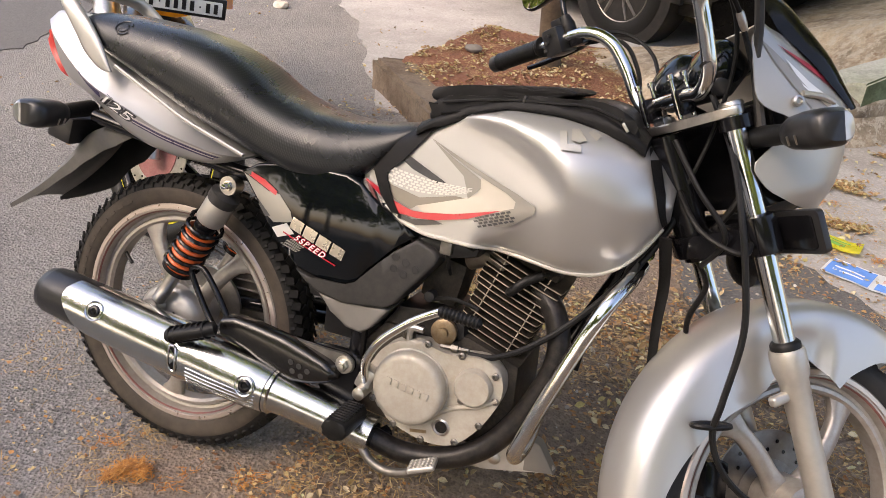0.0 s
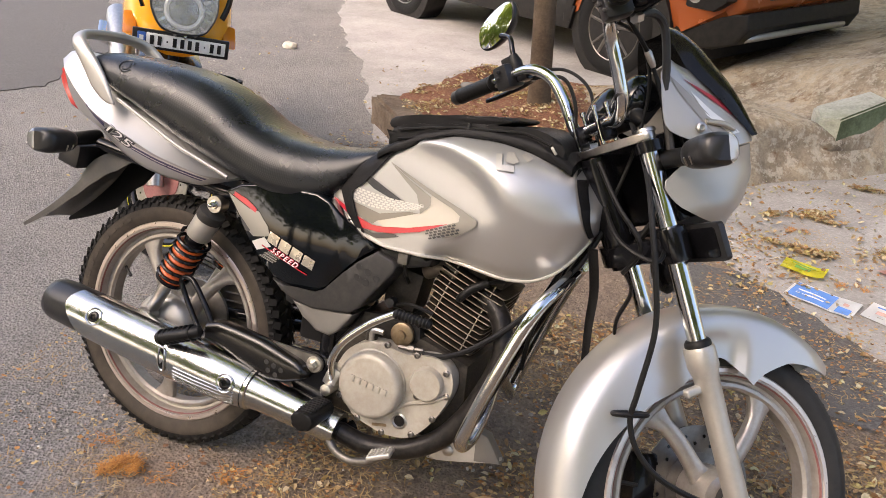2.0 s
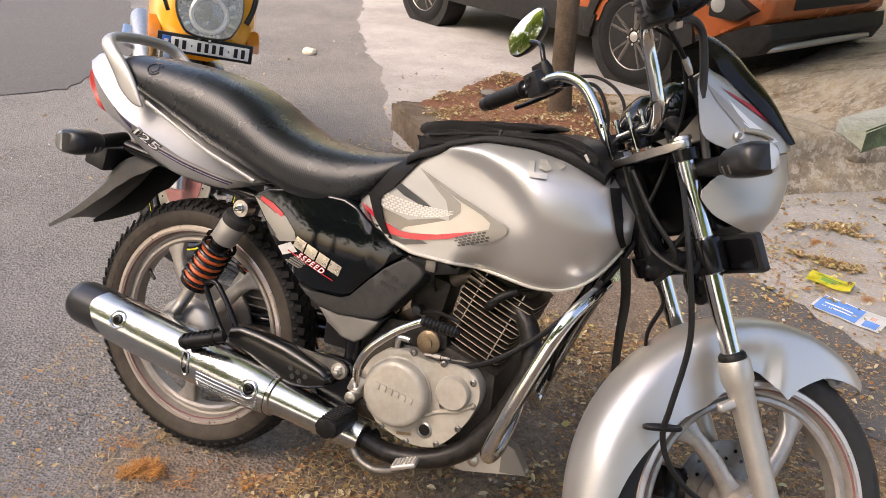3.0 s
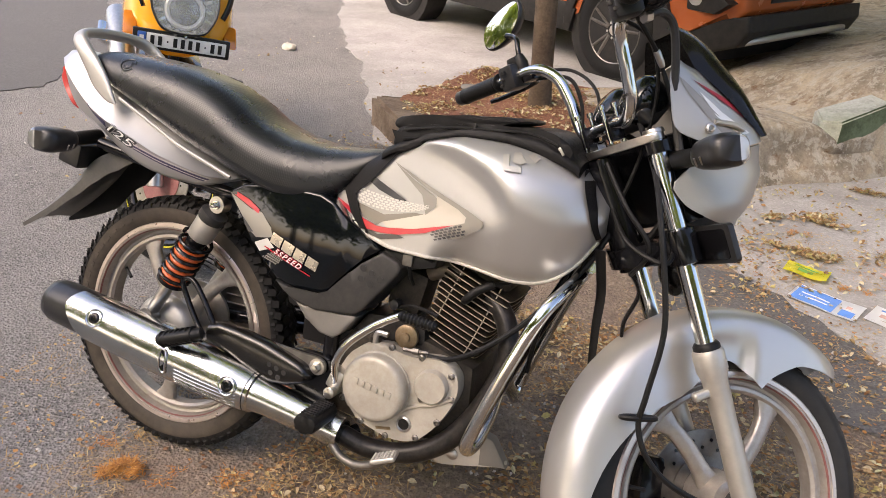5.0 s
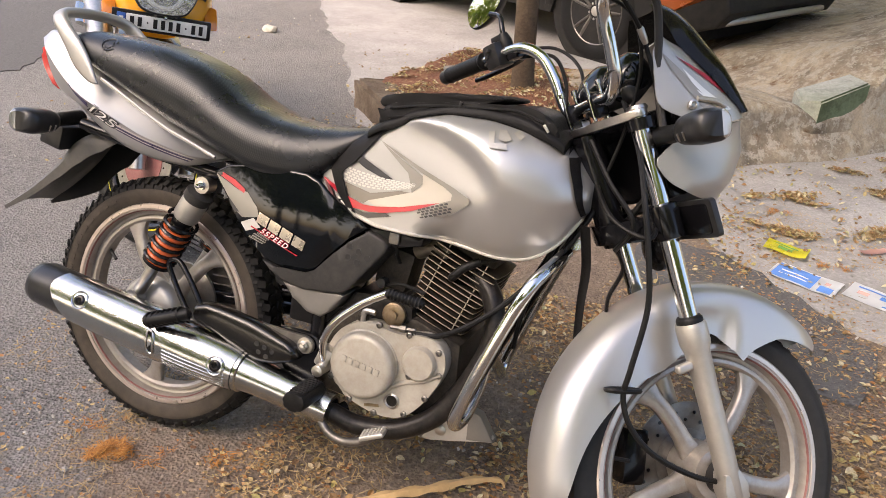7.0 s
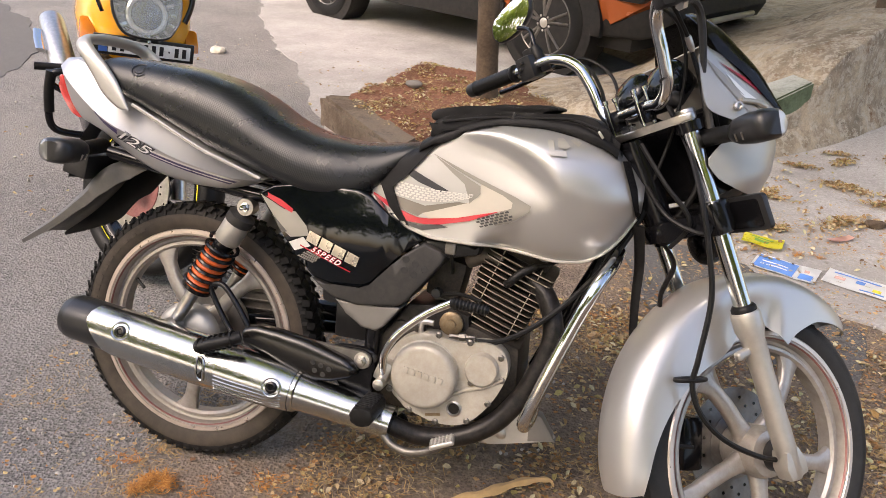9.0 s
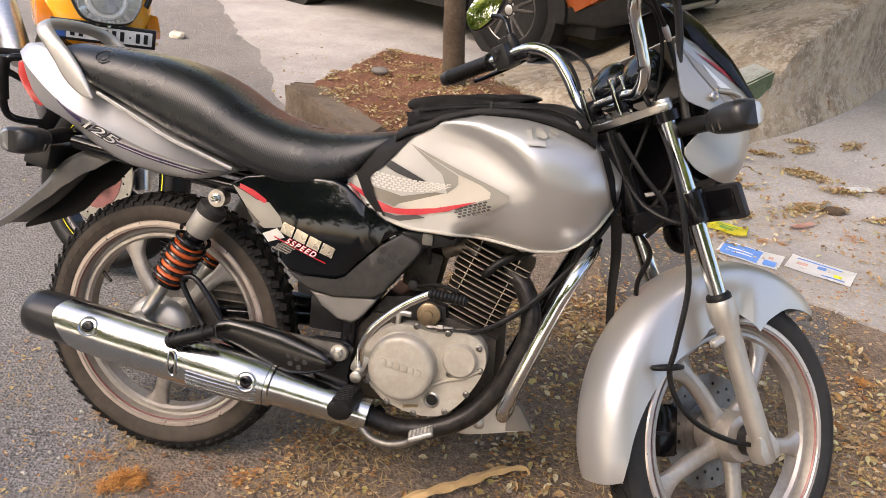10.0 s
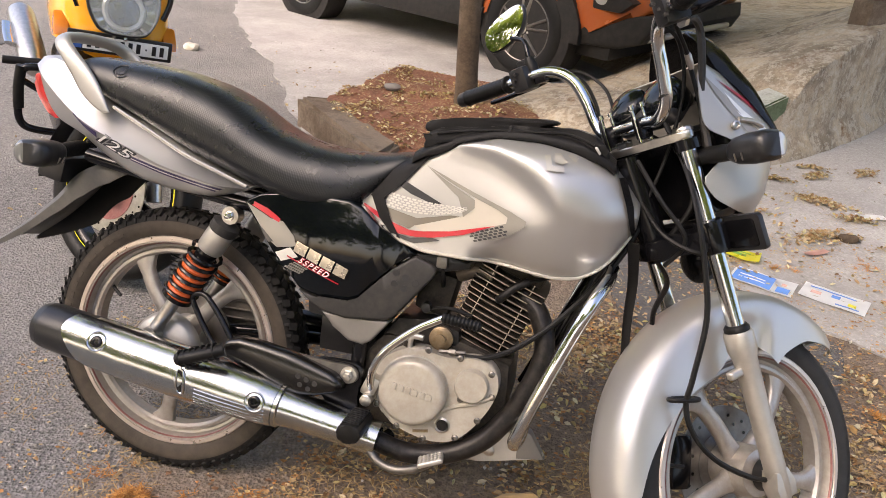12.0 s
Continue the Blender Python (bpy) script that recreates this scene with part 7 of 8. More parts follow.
# ---- exhaust ----
def build_exhaust():
    ax0, ax1 = V(-0.244, -0.152, 0.336), V(0.515, -0.135, 0.234)
    d = (ax1 - ax0).normalized()
    n = (ax1 - ax0).length
    sil = part("silencer", lathe([(0.030, 0.12), (0.0515, 0.13), (0.0535, 0.22), (0.0535, 0.44), (0.050, 0.50), (0.044, 0.545), (0.0385, 0.60), (0.035, n + 0.01), (0.02, n + 0.012)], 48, ax0, d), EXHAUST, moto, "long chrome silencer with heat shield")
    part("end_cap", lathe([(0.020, 0.012), (0.024, 0.004), (0.036, 0.0), (0.0445, 0.008), (0.0475, 0.020), (0.0492, 0.023), (0.0492, 0.030), (0.0500, 0.032), (0.0518, 0.165), (0.044, 0.166)], 40, ax0, d), BLACK_PLASTIC, sil, "black silencer end cap")
    q = d.to_track_quat("Z", "Y")
    side = V(0, -1, 0)
    side = (side - d * side.dot(d)).normalized()
    up = d.cross(side)
    if up.z < 0:
        up = -up

    def shield_r(s):
        return interp(s, [(0.08, 0.0555), (0.20, 0.0575), (0.365, 0.0575), (0.385, 0.0560), (0.45, 0.0555), (0.52, 0.0525), (0.56, 0.047)])
    bm = bmesh.new()
    rows = []
    for k in range(60):
        t = k / 59
        s = 0.082 + 0.475 * t
        R = shield_r(s)
        a0, a1 = -64, 78
        row = []
        for j in range(19):
            a = radians(a0 + (a1 - a0) * j / 18)
            ss = s + (1 - t) ** 3 * (0.105 * max(0.0, 0.62 - j / 18) + 0.06 * max(0.0, j / 18 - 0.78))
            row.append(ax0 + d * (ss - 0.0) + side * R * math.cos(a) + up * R * math.sin(a))
        rows.append(row)
    bridge(bm, rows, closed=False)
    bmesh.ops.recalc_face_normals(bm, faces=bm.faces)
    bmesh.ops.solidify(bm, geom=bm.faces[:], thickness=0.0025)
    sh = part("heat_shield", bm, EXHAUST, sil, "bright chrome heat shield", 50)

    def on(s, a, R):
        return ax0 + d * s + side * R * math.cos(radians(a)) + up * R * math.sin(radians(a))
    for x, a in ((0.166, 26), (0.522, 14)):
        R = shield_r(x) + 0.0005
        no = (on(x, a, R) - on(x, a, 0)).normalized()
        ring = [(0.0178, -0.004), (0.0205, -0.004), (0.0212, 0.0002), (0.0196, 0.0012), (0.0178, 0.0002)]
        part("pressed_ring", lathe(ring, 30, on(x, a, R), no, closed=True), EXHAUST, sh)
        part("shield_bolt", lathe([(0.0125, -0.003), (0.0125, 0.001), (0.0105, 0.0025), (0.006, 0.0028), (0.005, 0.0005), (0.001, 0.0005)], 20, on(x, a, R), no), BLACK_PAINT, sh, "dark socket bolt")
    slot = [on(0.362 + 0.009 * math.copysign(abs(math.cos(b)) ** 0.6, math.cos(b)) - 0.005 * math.sin(b), 4 + 25 * math.copysign(abs(math.sin(b)) ** 0.7, math.sin(b)), 0.0585) for b in (2 * math.pi * k / 24 for k in range(25))]
    part("slot_rim", sweep(slot, 0.0028, 8, 1), EXHAUST, sh)
    bm = bmesh.new()
    bm.faces.new([bm.verts.new(on(0.362 + 0.007 * math.copysign(abs(math.cos(b)) ** 0.6, math.cos(b)) - 0.005 * math.sin(b), 4 + 22 * math.copysign(abs(math.sin(b)) ** 0.7, math.sin(b)), 0.0588)) for b in (2 * math.pi * k / 24 for k in range(24))])
    part("slot", bm, BLACK_PAINT, sh)
    bm = bmesh.new()
    for k in range(5):
        sweep([on(0.395, -2 - 9 * k, 0.0562), on(0.45, -2 - 9 * k, 0.0556), on(0.545, -2 - 9 * k, 0.0492)], 0.0022, 6, 3, bm=bm)
    part("pressed_rib", bm, EXHAUST, sh)
    part("joint_ring", lathe([(0.028, 0.557), (0.0465, 0.559), (0.0465, 0.566), (0.040, 0.570)], 32, ax0, d), EXHAUST, sil)
    head = [(0.760, -0.045, 0.560), (0.798, -0.060, 0.528), (0.819, -0.075, 0.478), (0.818, -0.086, 0.431), (0.798, -0.095, 0.371), (0.770, -0.100, 0.315), (0.727, -0.107, 0.260), (0.662, -0.114, 0.222), (0.590, -0.119, 0.209), (0.54, -0.126, 0.218), (0.49, -0.130, 0.236)]
    part("exhaust_header", sweep(head, 0.0205, 18, 7), HEADER, moto, "matt black exhaust header pipe")
    part("silencer_bracket", slab((0.26, -0.125, 0.245), (0.04, 0.02, 0.03), 0.005), BLACK_PAINT, sil)


build_exhaust()

# ---- engine ----
def build_engine():
    eng = part("engine", prism([(0.45, 0.25), (0.60, 0.235), (0.72, 0.25), (0.765, 0.33), (0.76, 0.42), (0.66, 0.45), (0.50, 0.44), (0.45, 0.38)], -0.085, 0.10, 0.012), FIN, moto, "single-cylinder engine with cast cases and cooling fins")
    cover = [(p.x, p.y) for p in spline([(0.492, 0.335), (0.50, 0.375), (0.525, 0.41), (0.575, 0.432), (0.64, 0.424), (0.70, 0.432), (0.736, 0.416), (0.746, 0.372), (0.722, 0.312), (0.682, 0.262), (0.64, 0.246), (0.59, 0.250), (0.53, 0.275)], 5, True)]
    cv = part("clutch_case", prism(cover, -0.122, -0.086, 0.006, seg=3), ENGINE, eng, "silver-grey engine side case")
    disc = part("clutch_cover", lathe([(0.058, 0), (0.070, 0.0), (0.0705, 0.006), (0.068, 0.008), (0.068, 0.026), (0.063, 0.032), (0.056, 0.0335), (0.02, 0.034)], 56, (0.581, -0.118, 0.347), (0, -1, 0)), ENGINE, cv, "round cast clutch cover")
    # maker's name as six raised blocks
    for k in range(6):
        part("name_block", slab((0.546 + 0.0145 * k, -0.1526, 0.357 - 0.0022 * k), (0.0105, 0.003, 0.0135), 0.0008, (0, 8, 0)), ENGINE, disc)
    part("cam_cover", lathe([(0.030, 0.0), (0.034, 0.0), (0.034, 0.014), (0.031, 0.018), (0.01, 0.019)], 40, (0.695, -0.120, 0.379), (0, -1, 0)), ENGINE, cv, "round cast cover")
    part("case_ridge", sweep([(0.61, -0.1225, 0.288), (0.66, -0.1225, 0.325), (0.705, -0.1225, 0.342), (0.74, -0.1225, 0.365)], 0.0045, 8, 4), ENGINE, cv)
    part("sight_glass", lathe([(0.0165, 0.0), (0.0165, 0.004), (0.0135, 0.0055), (0.011, 0.002), (0.002, 0.002)], 24, (0.647, -0.1195, 0.283), (0, -1, 0)), STEEL, cv)
    part("sight_window", lathe([(0.0115, 0.0), (0.0115, 0.0028), (0.001, 0.003)], 20, (0.647, -0.1195, 0.283), (0, -1, 0)), HEADER, cv)
    for x, z in [(0.508, 0.30), (0.555, 0.262), (0.612, 0.248), (0.676, 0.263), (0.715, 0.308), (0.737, 0.362), (0.730, 0.408), (0.676, 0.345), (0.665, 0.428), (0.60, 0.432)]:
        part("case_bolt", lathe([(0.0065, 0.0), (0.0068, 0.006), (0.004, 0.0075), (0.0035, 0.005), (0.001, 0.005)], 10, (x, -0.1185, z), (0, -1, 0)), DARK_STEEL, cv)
    part("maker_mark", slab((0.605, -0.1225, 0.262), (0.032, 0.001, 0.006), 0, (0, -12, 0)), BROWN_CAP, cv)
    # cylinder leans forward
    base, top = V(0.682, 0.005, 0.43), V(0.748, 0.005, 0.612)
    d = (top - base).normalized()
    q = Matrix.Rotation(math.atan2(d.x, d.z), 4, "Y")
    cyl = part("cylinder", move(slab((0, 0, 0.095), (0.085, 0.095, 0.19), 0.02), Matrix.Translation(base) @ q), FIN, eng)
    for k in range(13):
        h = 0.012 + 0.0128 * k
        wide = 0.132 if k < 7 else 0.146
        deep = 0.138 if k < 8 else 0.150
        line = [(p.x, p.y) for p in spline([(-wide / 2, -deep / 2 + 0.016), (-wide / 2 + 0.016, -deep / 2), (0, -deep / 2 - 0.003), (wide / 2 - 0.016, -deep / 2), (wide / 2, -deep / 2 + 0.016), (wide / 2, deep / 2 - 0.016), (wide / 2 - 0.016, deep / 2), (-wide / 2 + 0.016, deep / 2), (-wide / 2, deep / 2 - 0.016)], 3, True)]
        b = flat_plate(line, h, h + 0.0030, 0)
        fin = part("cooling_fin", move(b, Matrix.Translation(base) @ q), FIN, cyl, "", 30)
        e = bmesh.new()
        ring = [V(x * 1.001, y * 1.001, 0) for x, y in line]
        bridge(e, [[p + V(0, 0, z) for p in ring] for z in (h + 0.0004, h + 0.0026)], cap=False)
        part("fin_edge", move(e, Matrix.Translation(base) @ q), FIN_EDGE, fin, "bright machined fin edge", 0)
    for k in (0, 2):
        bm = bmesh.new()
        for j in range(0, 13):
            bmesh.ops.create_cube(bm, size=1, matrix=Matrix.Translation(base) @ q @ Matrix.Translation((-0.042 + 0.042 * k, -0.069, 0.021 + 0.0128 * j)) @ Matrix.Diagonal((0.0022, 0.005, 0.0105, 1)))
        part("fin_web", bm, FIN_EDGE, cyl, "", 0)
    head = part("cylinder_head", move(slab((0.0, 0, 0.192), (0.112, 0.125, 0.040), 0.012), Matrix.Translation(base) @ q), FIN, eng)
    cover_ob = part("valve_cover", move(slab((0.004, -0.006, 0.222), (0.094, 0.120, 0.034), 0.012, seg=3), Matrix.Translation(base) @ q), BROWN_METAL, eng, "dusty cast valve cover")
    for x in (-0.035, 0.012, 0.043):
        part("cover_bolt", move(lathe([(0.006, 0), (0.0062, 0.007), (0.003, 0.009)], 6, (x, -0.056, 0.238), (0, -0.5, 0.86)), Matrix.Translation(base) @ q), STEEL, cover_ob)
    part("intake_stub", sweep([(0.70, -0.045, 0.585), (0.665, -0.040, 0.592), (0.625, -0.030, 0.575)], 0.018, 14, 4), BROWN_METAL, eng)
    part("head_stud", lathe([(0.007, 0.0), (0.007, 0.016), (0.003, 0.018)], 6, (0.805, -0.050, 0.452), (0.3, -0.9, 0.1)), BROWN_CAP, eng)
    for s in (-1, 1):
        part("rocker_cap", move(lathe([(0.020, 0), (0.022, 0.008), (0.014, 0.012)], 18, (0.03 * s, -0.055, 0.215), (0, -1, 0)), Matrix.Translation(base) @ q), ALLOY, head)
    cap = part("spark_plug_cap", sweep([(0.715, -0.060, 0.545), (0.722, -0.085, 0.552), (0.742, -0.085, 0.575), (0.77, -0.075, 0.592)], 0.0085, 12, 5), RUBBER, eng, "black spark plug cap")
    part("plug_lead", sweep([(0.77, -0.075, 0.592), (0.80, -0.06, 0.60), (0.83, -0.03, 0.615), (0.86, 0.0, 0.65)], 0.0035, 8, 5), RUBBER, cap)
    # carburettor and intake
    carb = part("carburettor", slab((0.585, -0.01, 0.53), (0.075, 0.08, 0.09), 0.014, (0, 10, 0)), FIN, moto, "cast carburettor behind the cylinder")
    part("float_bowl", slab((0.588, -0.012, 0.475), (0.05, 0.06, 0.04), 0.01), DARK_STEEL, carb)
    part("intake_rubber", lathe([(0.026, -0.05), (0.024, 0.0), (0.026, 0.06)], 18, (0.54, -0.01, 0.55), (1, 0, 0)), RUBBER, carb)
    part("choke_knob", lathe([(0.010, 0.0), (0.010, 0.02), (0.004, 0.021)], 12, (0.575, -0.065, 0.505), (0, -1, 0)), BLACK_PLASTIC, carb)
    part("brown_cap", lathe([(0.022, 0.0), (0.0245, 0.003), (0.0245, 0.011), (0.022, 0.013), (0.010, 0.0135), (0.010, 0.02), (0.003, 0.021)], 26, (0.617, -0.088, 0.452), (0, -1, 0)), BROWN_CAP, eng, "brown tensioner cap")
    part("upper_case", prism([(0.49, 0.43), (0.60, 0.428), (0.655, 0.43), (0.65, 0.47), (0.60, 0.485), (0.52, 0.475)], -0.085, 0.06, 0.01), HEADER, eng)
    part("clutch_arm", sweep([(0.56, -0.115, 0.425), (0.562, -0.115, 0.45), (0.585, -0.115, 0.452)], 0.006, 8, 4), STEEL, eng)
    part("oil_filler", lathe([(0.012, 0.0), (0.013, 0.012), (0.008, 0.018)], 12, (0.556, -0.106, 0.428), (0, 0, 1)), FIN, eng)
    part("cable_nut", lathe([(0.004, -0.03), (0.004, -0.01), (0.007, -0.009), (0.007, 0.004), (0.0042, 0.005), (0.0042, 0.022), (0.003, 0.024)], 6, (0.648, -0.108, 0.433), (0.98, 0, 0.10)), DARK_STEEL, eng)
    return eng


engine = build_engine()
cable([(0.672, -0.108, 0.428), (0.72, -0.11, 0.437), (0.78, -0.105, 0.475), (0.85, -0.09, 0.545), (0.93, -0.06, 0.66), (0.97, -0.03, 0.76)], 0.0055, None, "clutch_cable")
part("fuel_tap", slab((0.60, -0.10, 0.607), (0.022, 0.02, 0.024), 0.004), DARK_STEEL, moto)
cable([(0.60, -0.10, 0.60), (0.605, -0.09, 0.57), (0.60, -0.06, 0.55)], 0.004, None, "fuel_hose")
part("air_box", slab((0.40, 0.0, 0.54), (0.16, 0.15, 0.20), 0.02), BLACK_PLASTIC, moto)
part("battery_box", slab((0.40, 0.03, 0.40), (0.13, 0.09, 0.10), 0.01), BLACK_PLASTIC, moto)
part("under_tank_cover", prism([(0.52, 0.618), (0.60, 0.622), (0.66, 0.620), (0.655, 0.60), (0.60, 0.585), (0.54, 0.59)], -0.10, 0.10, 0.01), BLACK_PLASTIC, moto)
cable([(0.58, -0.075, 0.50), (0.62, -0.082, 0.512), (0.67, -0.082, 0.505)], 0.004, None, "breather_hose")
cable([(0.90, -0.02, 0.66), (0.88, -0.04, 0.58), (0.86, -0.04, 0.50), (0.85, -0.02, 0.42)], 0.005, None, "wiring")

# kick starter, pedals, pegs
kick = part("kick_starter", sweep([(0.497, -0.140, 0.335), (0.500, -0.160, 0.378), (0.513, -0.168, 0.412), (0.536, -0.170, 0.444), (0.583, -0.172, 0.487), (0.632, -0.172, 0.518)], 0.0078, 12, 6), CHROME, moto, "chrome kick starter lever with black rubber")
part("kick_boss", slab((0.497, -0.133, 0.342), (0.032, 0.03, 0.045), 0.008, (0, 20, 0)), STEEL, kick)
part("kick_joint", lathe([(0.008, -0.02), (0.012, -0.018), (0.012, 0.018), (0.008, 0.02)], 14, (0.495, -0.145, 0.318), (0, 1, 0)), STEEL, kick)
part("kick_rubber", lathe([(0.008, 0.0)] + [(0.0095 + 0.0018 * (k % 2), 0.003 + 0.0036 * k) for k in range(20)] + [(0.006, 0.077)], 16, (0.626, -0.172, 0.517), (0.99, -0.02, -0.05)), RUBBER, kick)
peg = part("foot_peg", move(prism([(p.x, p.y) for p in spline([(-0.019, -0.014), (-0.023, 0.0), (-0.019, 0.015), (0.0, 0.019), (0.019, 0.015), (0.023, 0.0), (0.019, -0.014), (0.0, -0.018)], 3, True)], -0.225, -0.135, 0.005), pose(0.486, -0.005, 0.272)), RUBBER, moto, "ribbed black rubber foot peg")
bm = bmesh.new()
for k in range(9):
    slab((0.486, -0.145 - 0.009 * k, 0.2910), (0.034, 0.004, 0.004), 0.001, bm=bm, seg=1)
part("rib", bm, RUBBER, peg)
part("peg_arm", sweep([(0.492, -0.15, 0.258), (0.520, -0.13, 0.225), (0.54, -0.10, 0.23)], 0.013, 10, 4), BLACK_PAINT, peg)
pedal = part("brake_pedal", sweep([(0.485, -0.125, 0.25), (0.505, -0.150, 0.225), (0.535, -0.165, 0.200), (0.575, -0.172, 0.194), (0.615, -0.178, 0.208), (0.645, -0.185, 0.232)], 0.0085, 10, 6), DARK_STEEL, moto, "steel brake pedal with ribbed tread")
bm = slab((0.645, -0.192, 0.240), (0.050, 0.036, 0.010), 0.004, (0, -22, 10), seg=3)
lie = Matrix.Translation((0.645, -0.192, 0.240)) @ pose(0, 0, 0, 0, -22, 10)
for k in range(6):
    for j in range(4):
        join(bm, slab((-0.019 + 0.0076 * k, -0.0125 + 0.0083 * j, 0.0055), (0.0045, 0.005, 0.003), 0.0008, seg=1), lie)
part("pedal_tread", bm, ALLOY, pedal)
for s in (-1, 1):
    guard = [(0.925, 0.05 * s, 0.640), (0.915, 0.12 * s, 0.625), (0.892, 0.172 * s, 0.590), (0.862, 0.182 * s, 0.515), (0.83, 0.185 * s, 0.420), (0.800, 0.182 * s, 0.325), (0.795, 0.172 * s, 0.300), (0.798, 0.150 * s, 0.292), (0.804, 0.12 * s, 0.305), (0.806, 0.06 * s, 0.345), (0.80, 0.01 * s, 0.385)]
    part("crash_guard", sweep(guard, 0.0125, 16, 7), CHROME, moto, "chrome tubular crash guard")
sk = part("skid_plate", prism([(p.x, p.y) for p in spline([(0.70, 0.198), (0.715, 0.222), (0.745, 0.272), (0.77, 0.290), (0.79, 0.262), (0.845, 0.248), (0.85, 0.238), (0.80, 0.222)], 3, True)], -0.076, -0.058, 0.006), ALLOY, moto, "pale cast lower engine guard")
part("skid_wing", prism([(0.796, 0.292), (0.822, 0.285), (0.856, 0.236), (0.800, 0.226)], -0.080, -0.050, 0.004), TAUPE_PLASTIC, sk, "grey lower wing")
part("skid_bolt", lathe([(0.011, 0.0), (0.012, 0.004), (0.006, 0.008), (0.002, 0.008)], 14, (0.7437, -0.075, 0.231), (0, -1, 0)), STEEL, sk)
part("side_stand", sweep([(0.44, 0.10, 0.25), (0.42, 0.17, 0.17), (0.40, 0.245, 0.082)], 0.012, 10, 5), BLACK_PAINT, moto, "side stand")
part("main_stand", sweep([(0.46, -0.06, 0.22), (0.36, -0.08, 0.20), (0.24, -0.09, 0.215), (0.22, -0.09, 0.195)], 0.011, 10, 5), BLACK_PAINT, moto, "folded main stand")
# guard on the far side of the rear wheel; dark steel stands for shade on silver
sg = part("leg_guard", prism([(p.x, p.y) for p in spline([(0.00, 0.25), (0.01, 0.36), (0.04, 0.425), (0.16, 0.425), (0.22, 0.39), (0.23, 0.27), (0.12, 0.235)], 4, True)], 0.130, 0.134, 0.001), DARK_STEEL, moto, "ribbed silver guard beside the rear wheel, coloured dark for shade")
for k in range(7):
    part("guard_rib", sweep([(0.03, 0.127, 0.265 + 0.022 * k), (0.11, 0.126, 0.268 + 0.022 * k), (0.205, 0.127, 0.274 + 0.020 * k)], 0.0038, 6, 3), DARK_STEEL, sg)
for k in range(4):
    part("guard_rod", sweep([(-0.12, 0.14, 0.455 - 0.012 * k), (0.0, 0.145, 0.425 - 0.012 * k), (0.08, 0.14, 0.40 - 0.012 * k)], 0.003, 6, 3), CHROME, sg)
part("chain_case", sweep([(0.44, 0.11, 0.36), (0.25, 0.140, 0.355), (0.22, 0.145, 0.345)], 0.022, 10, 4, flat=1.2), BLACK_PAINT, moto)

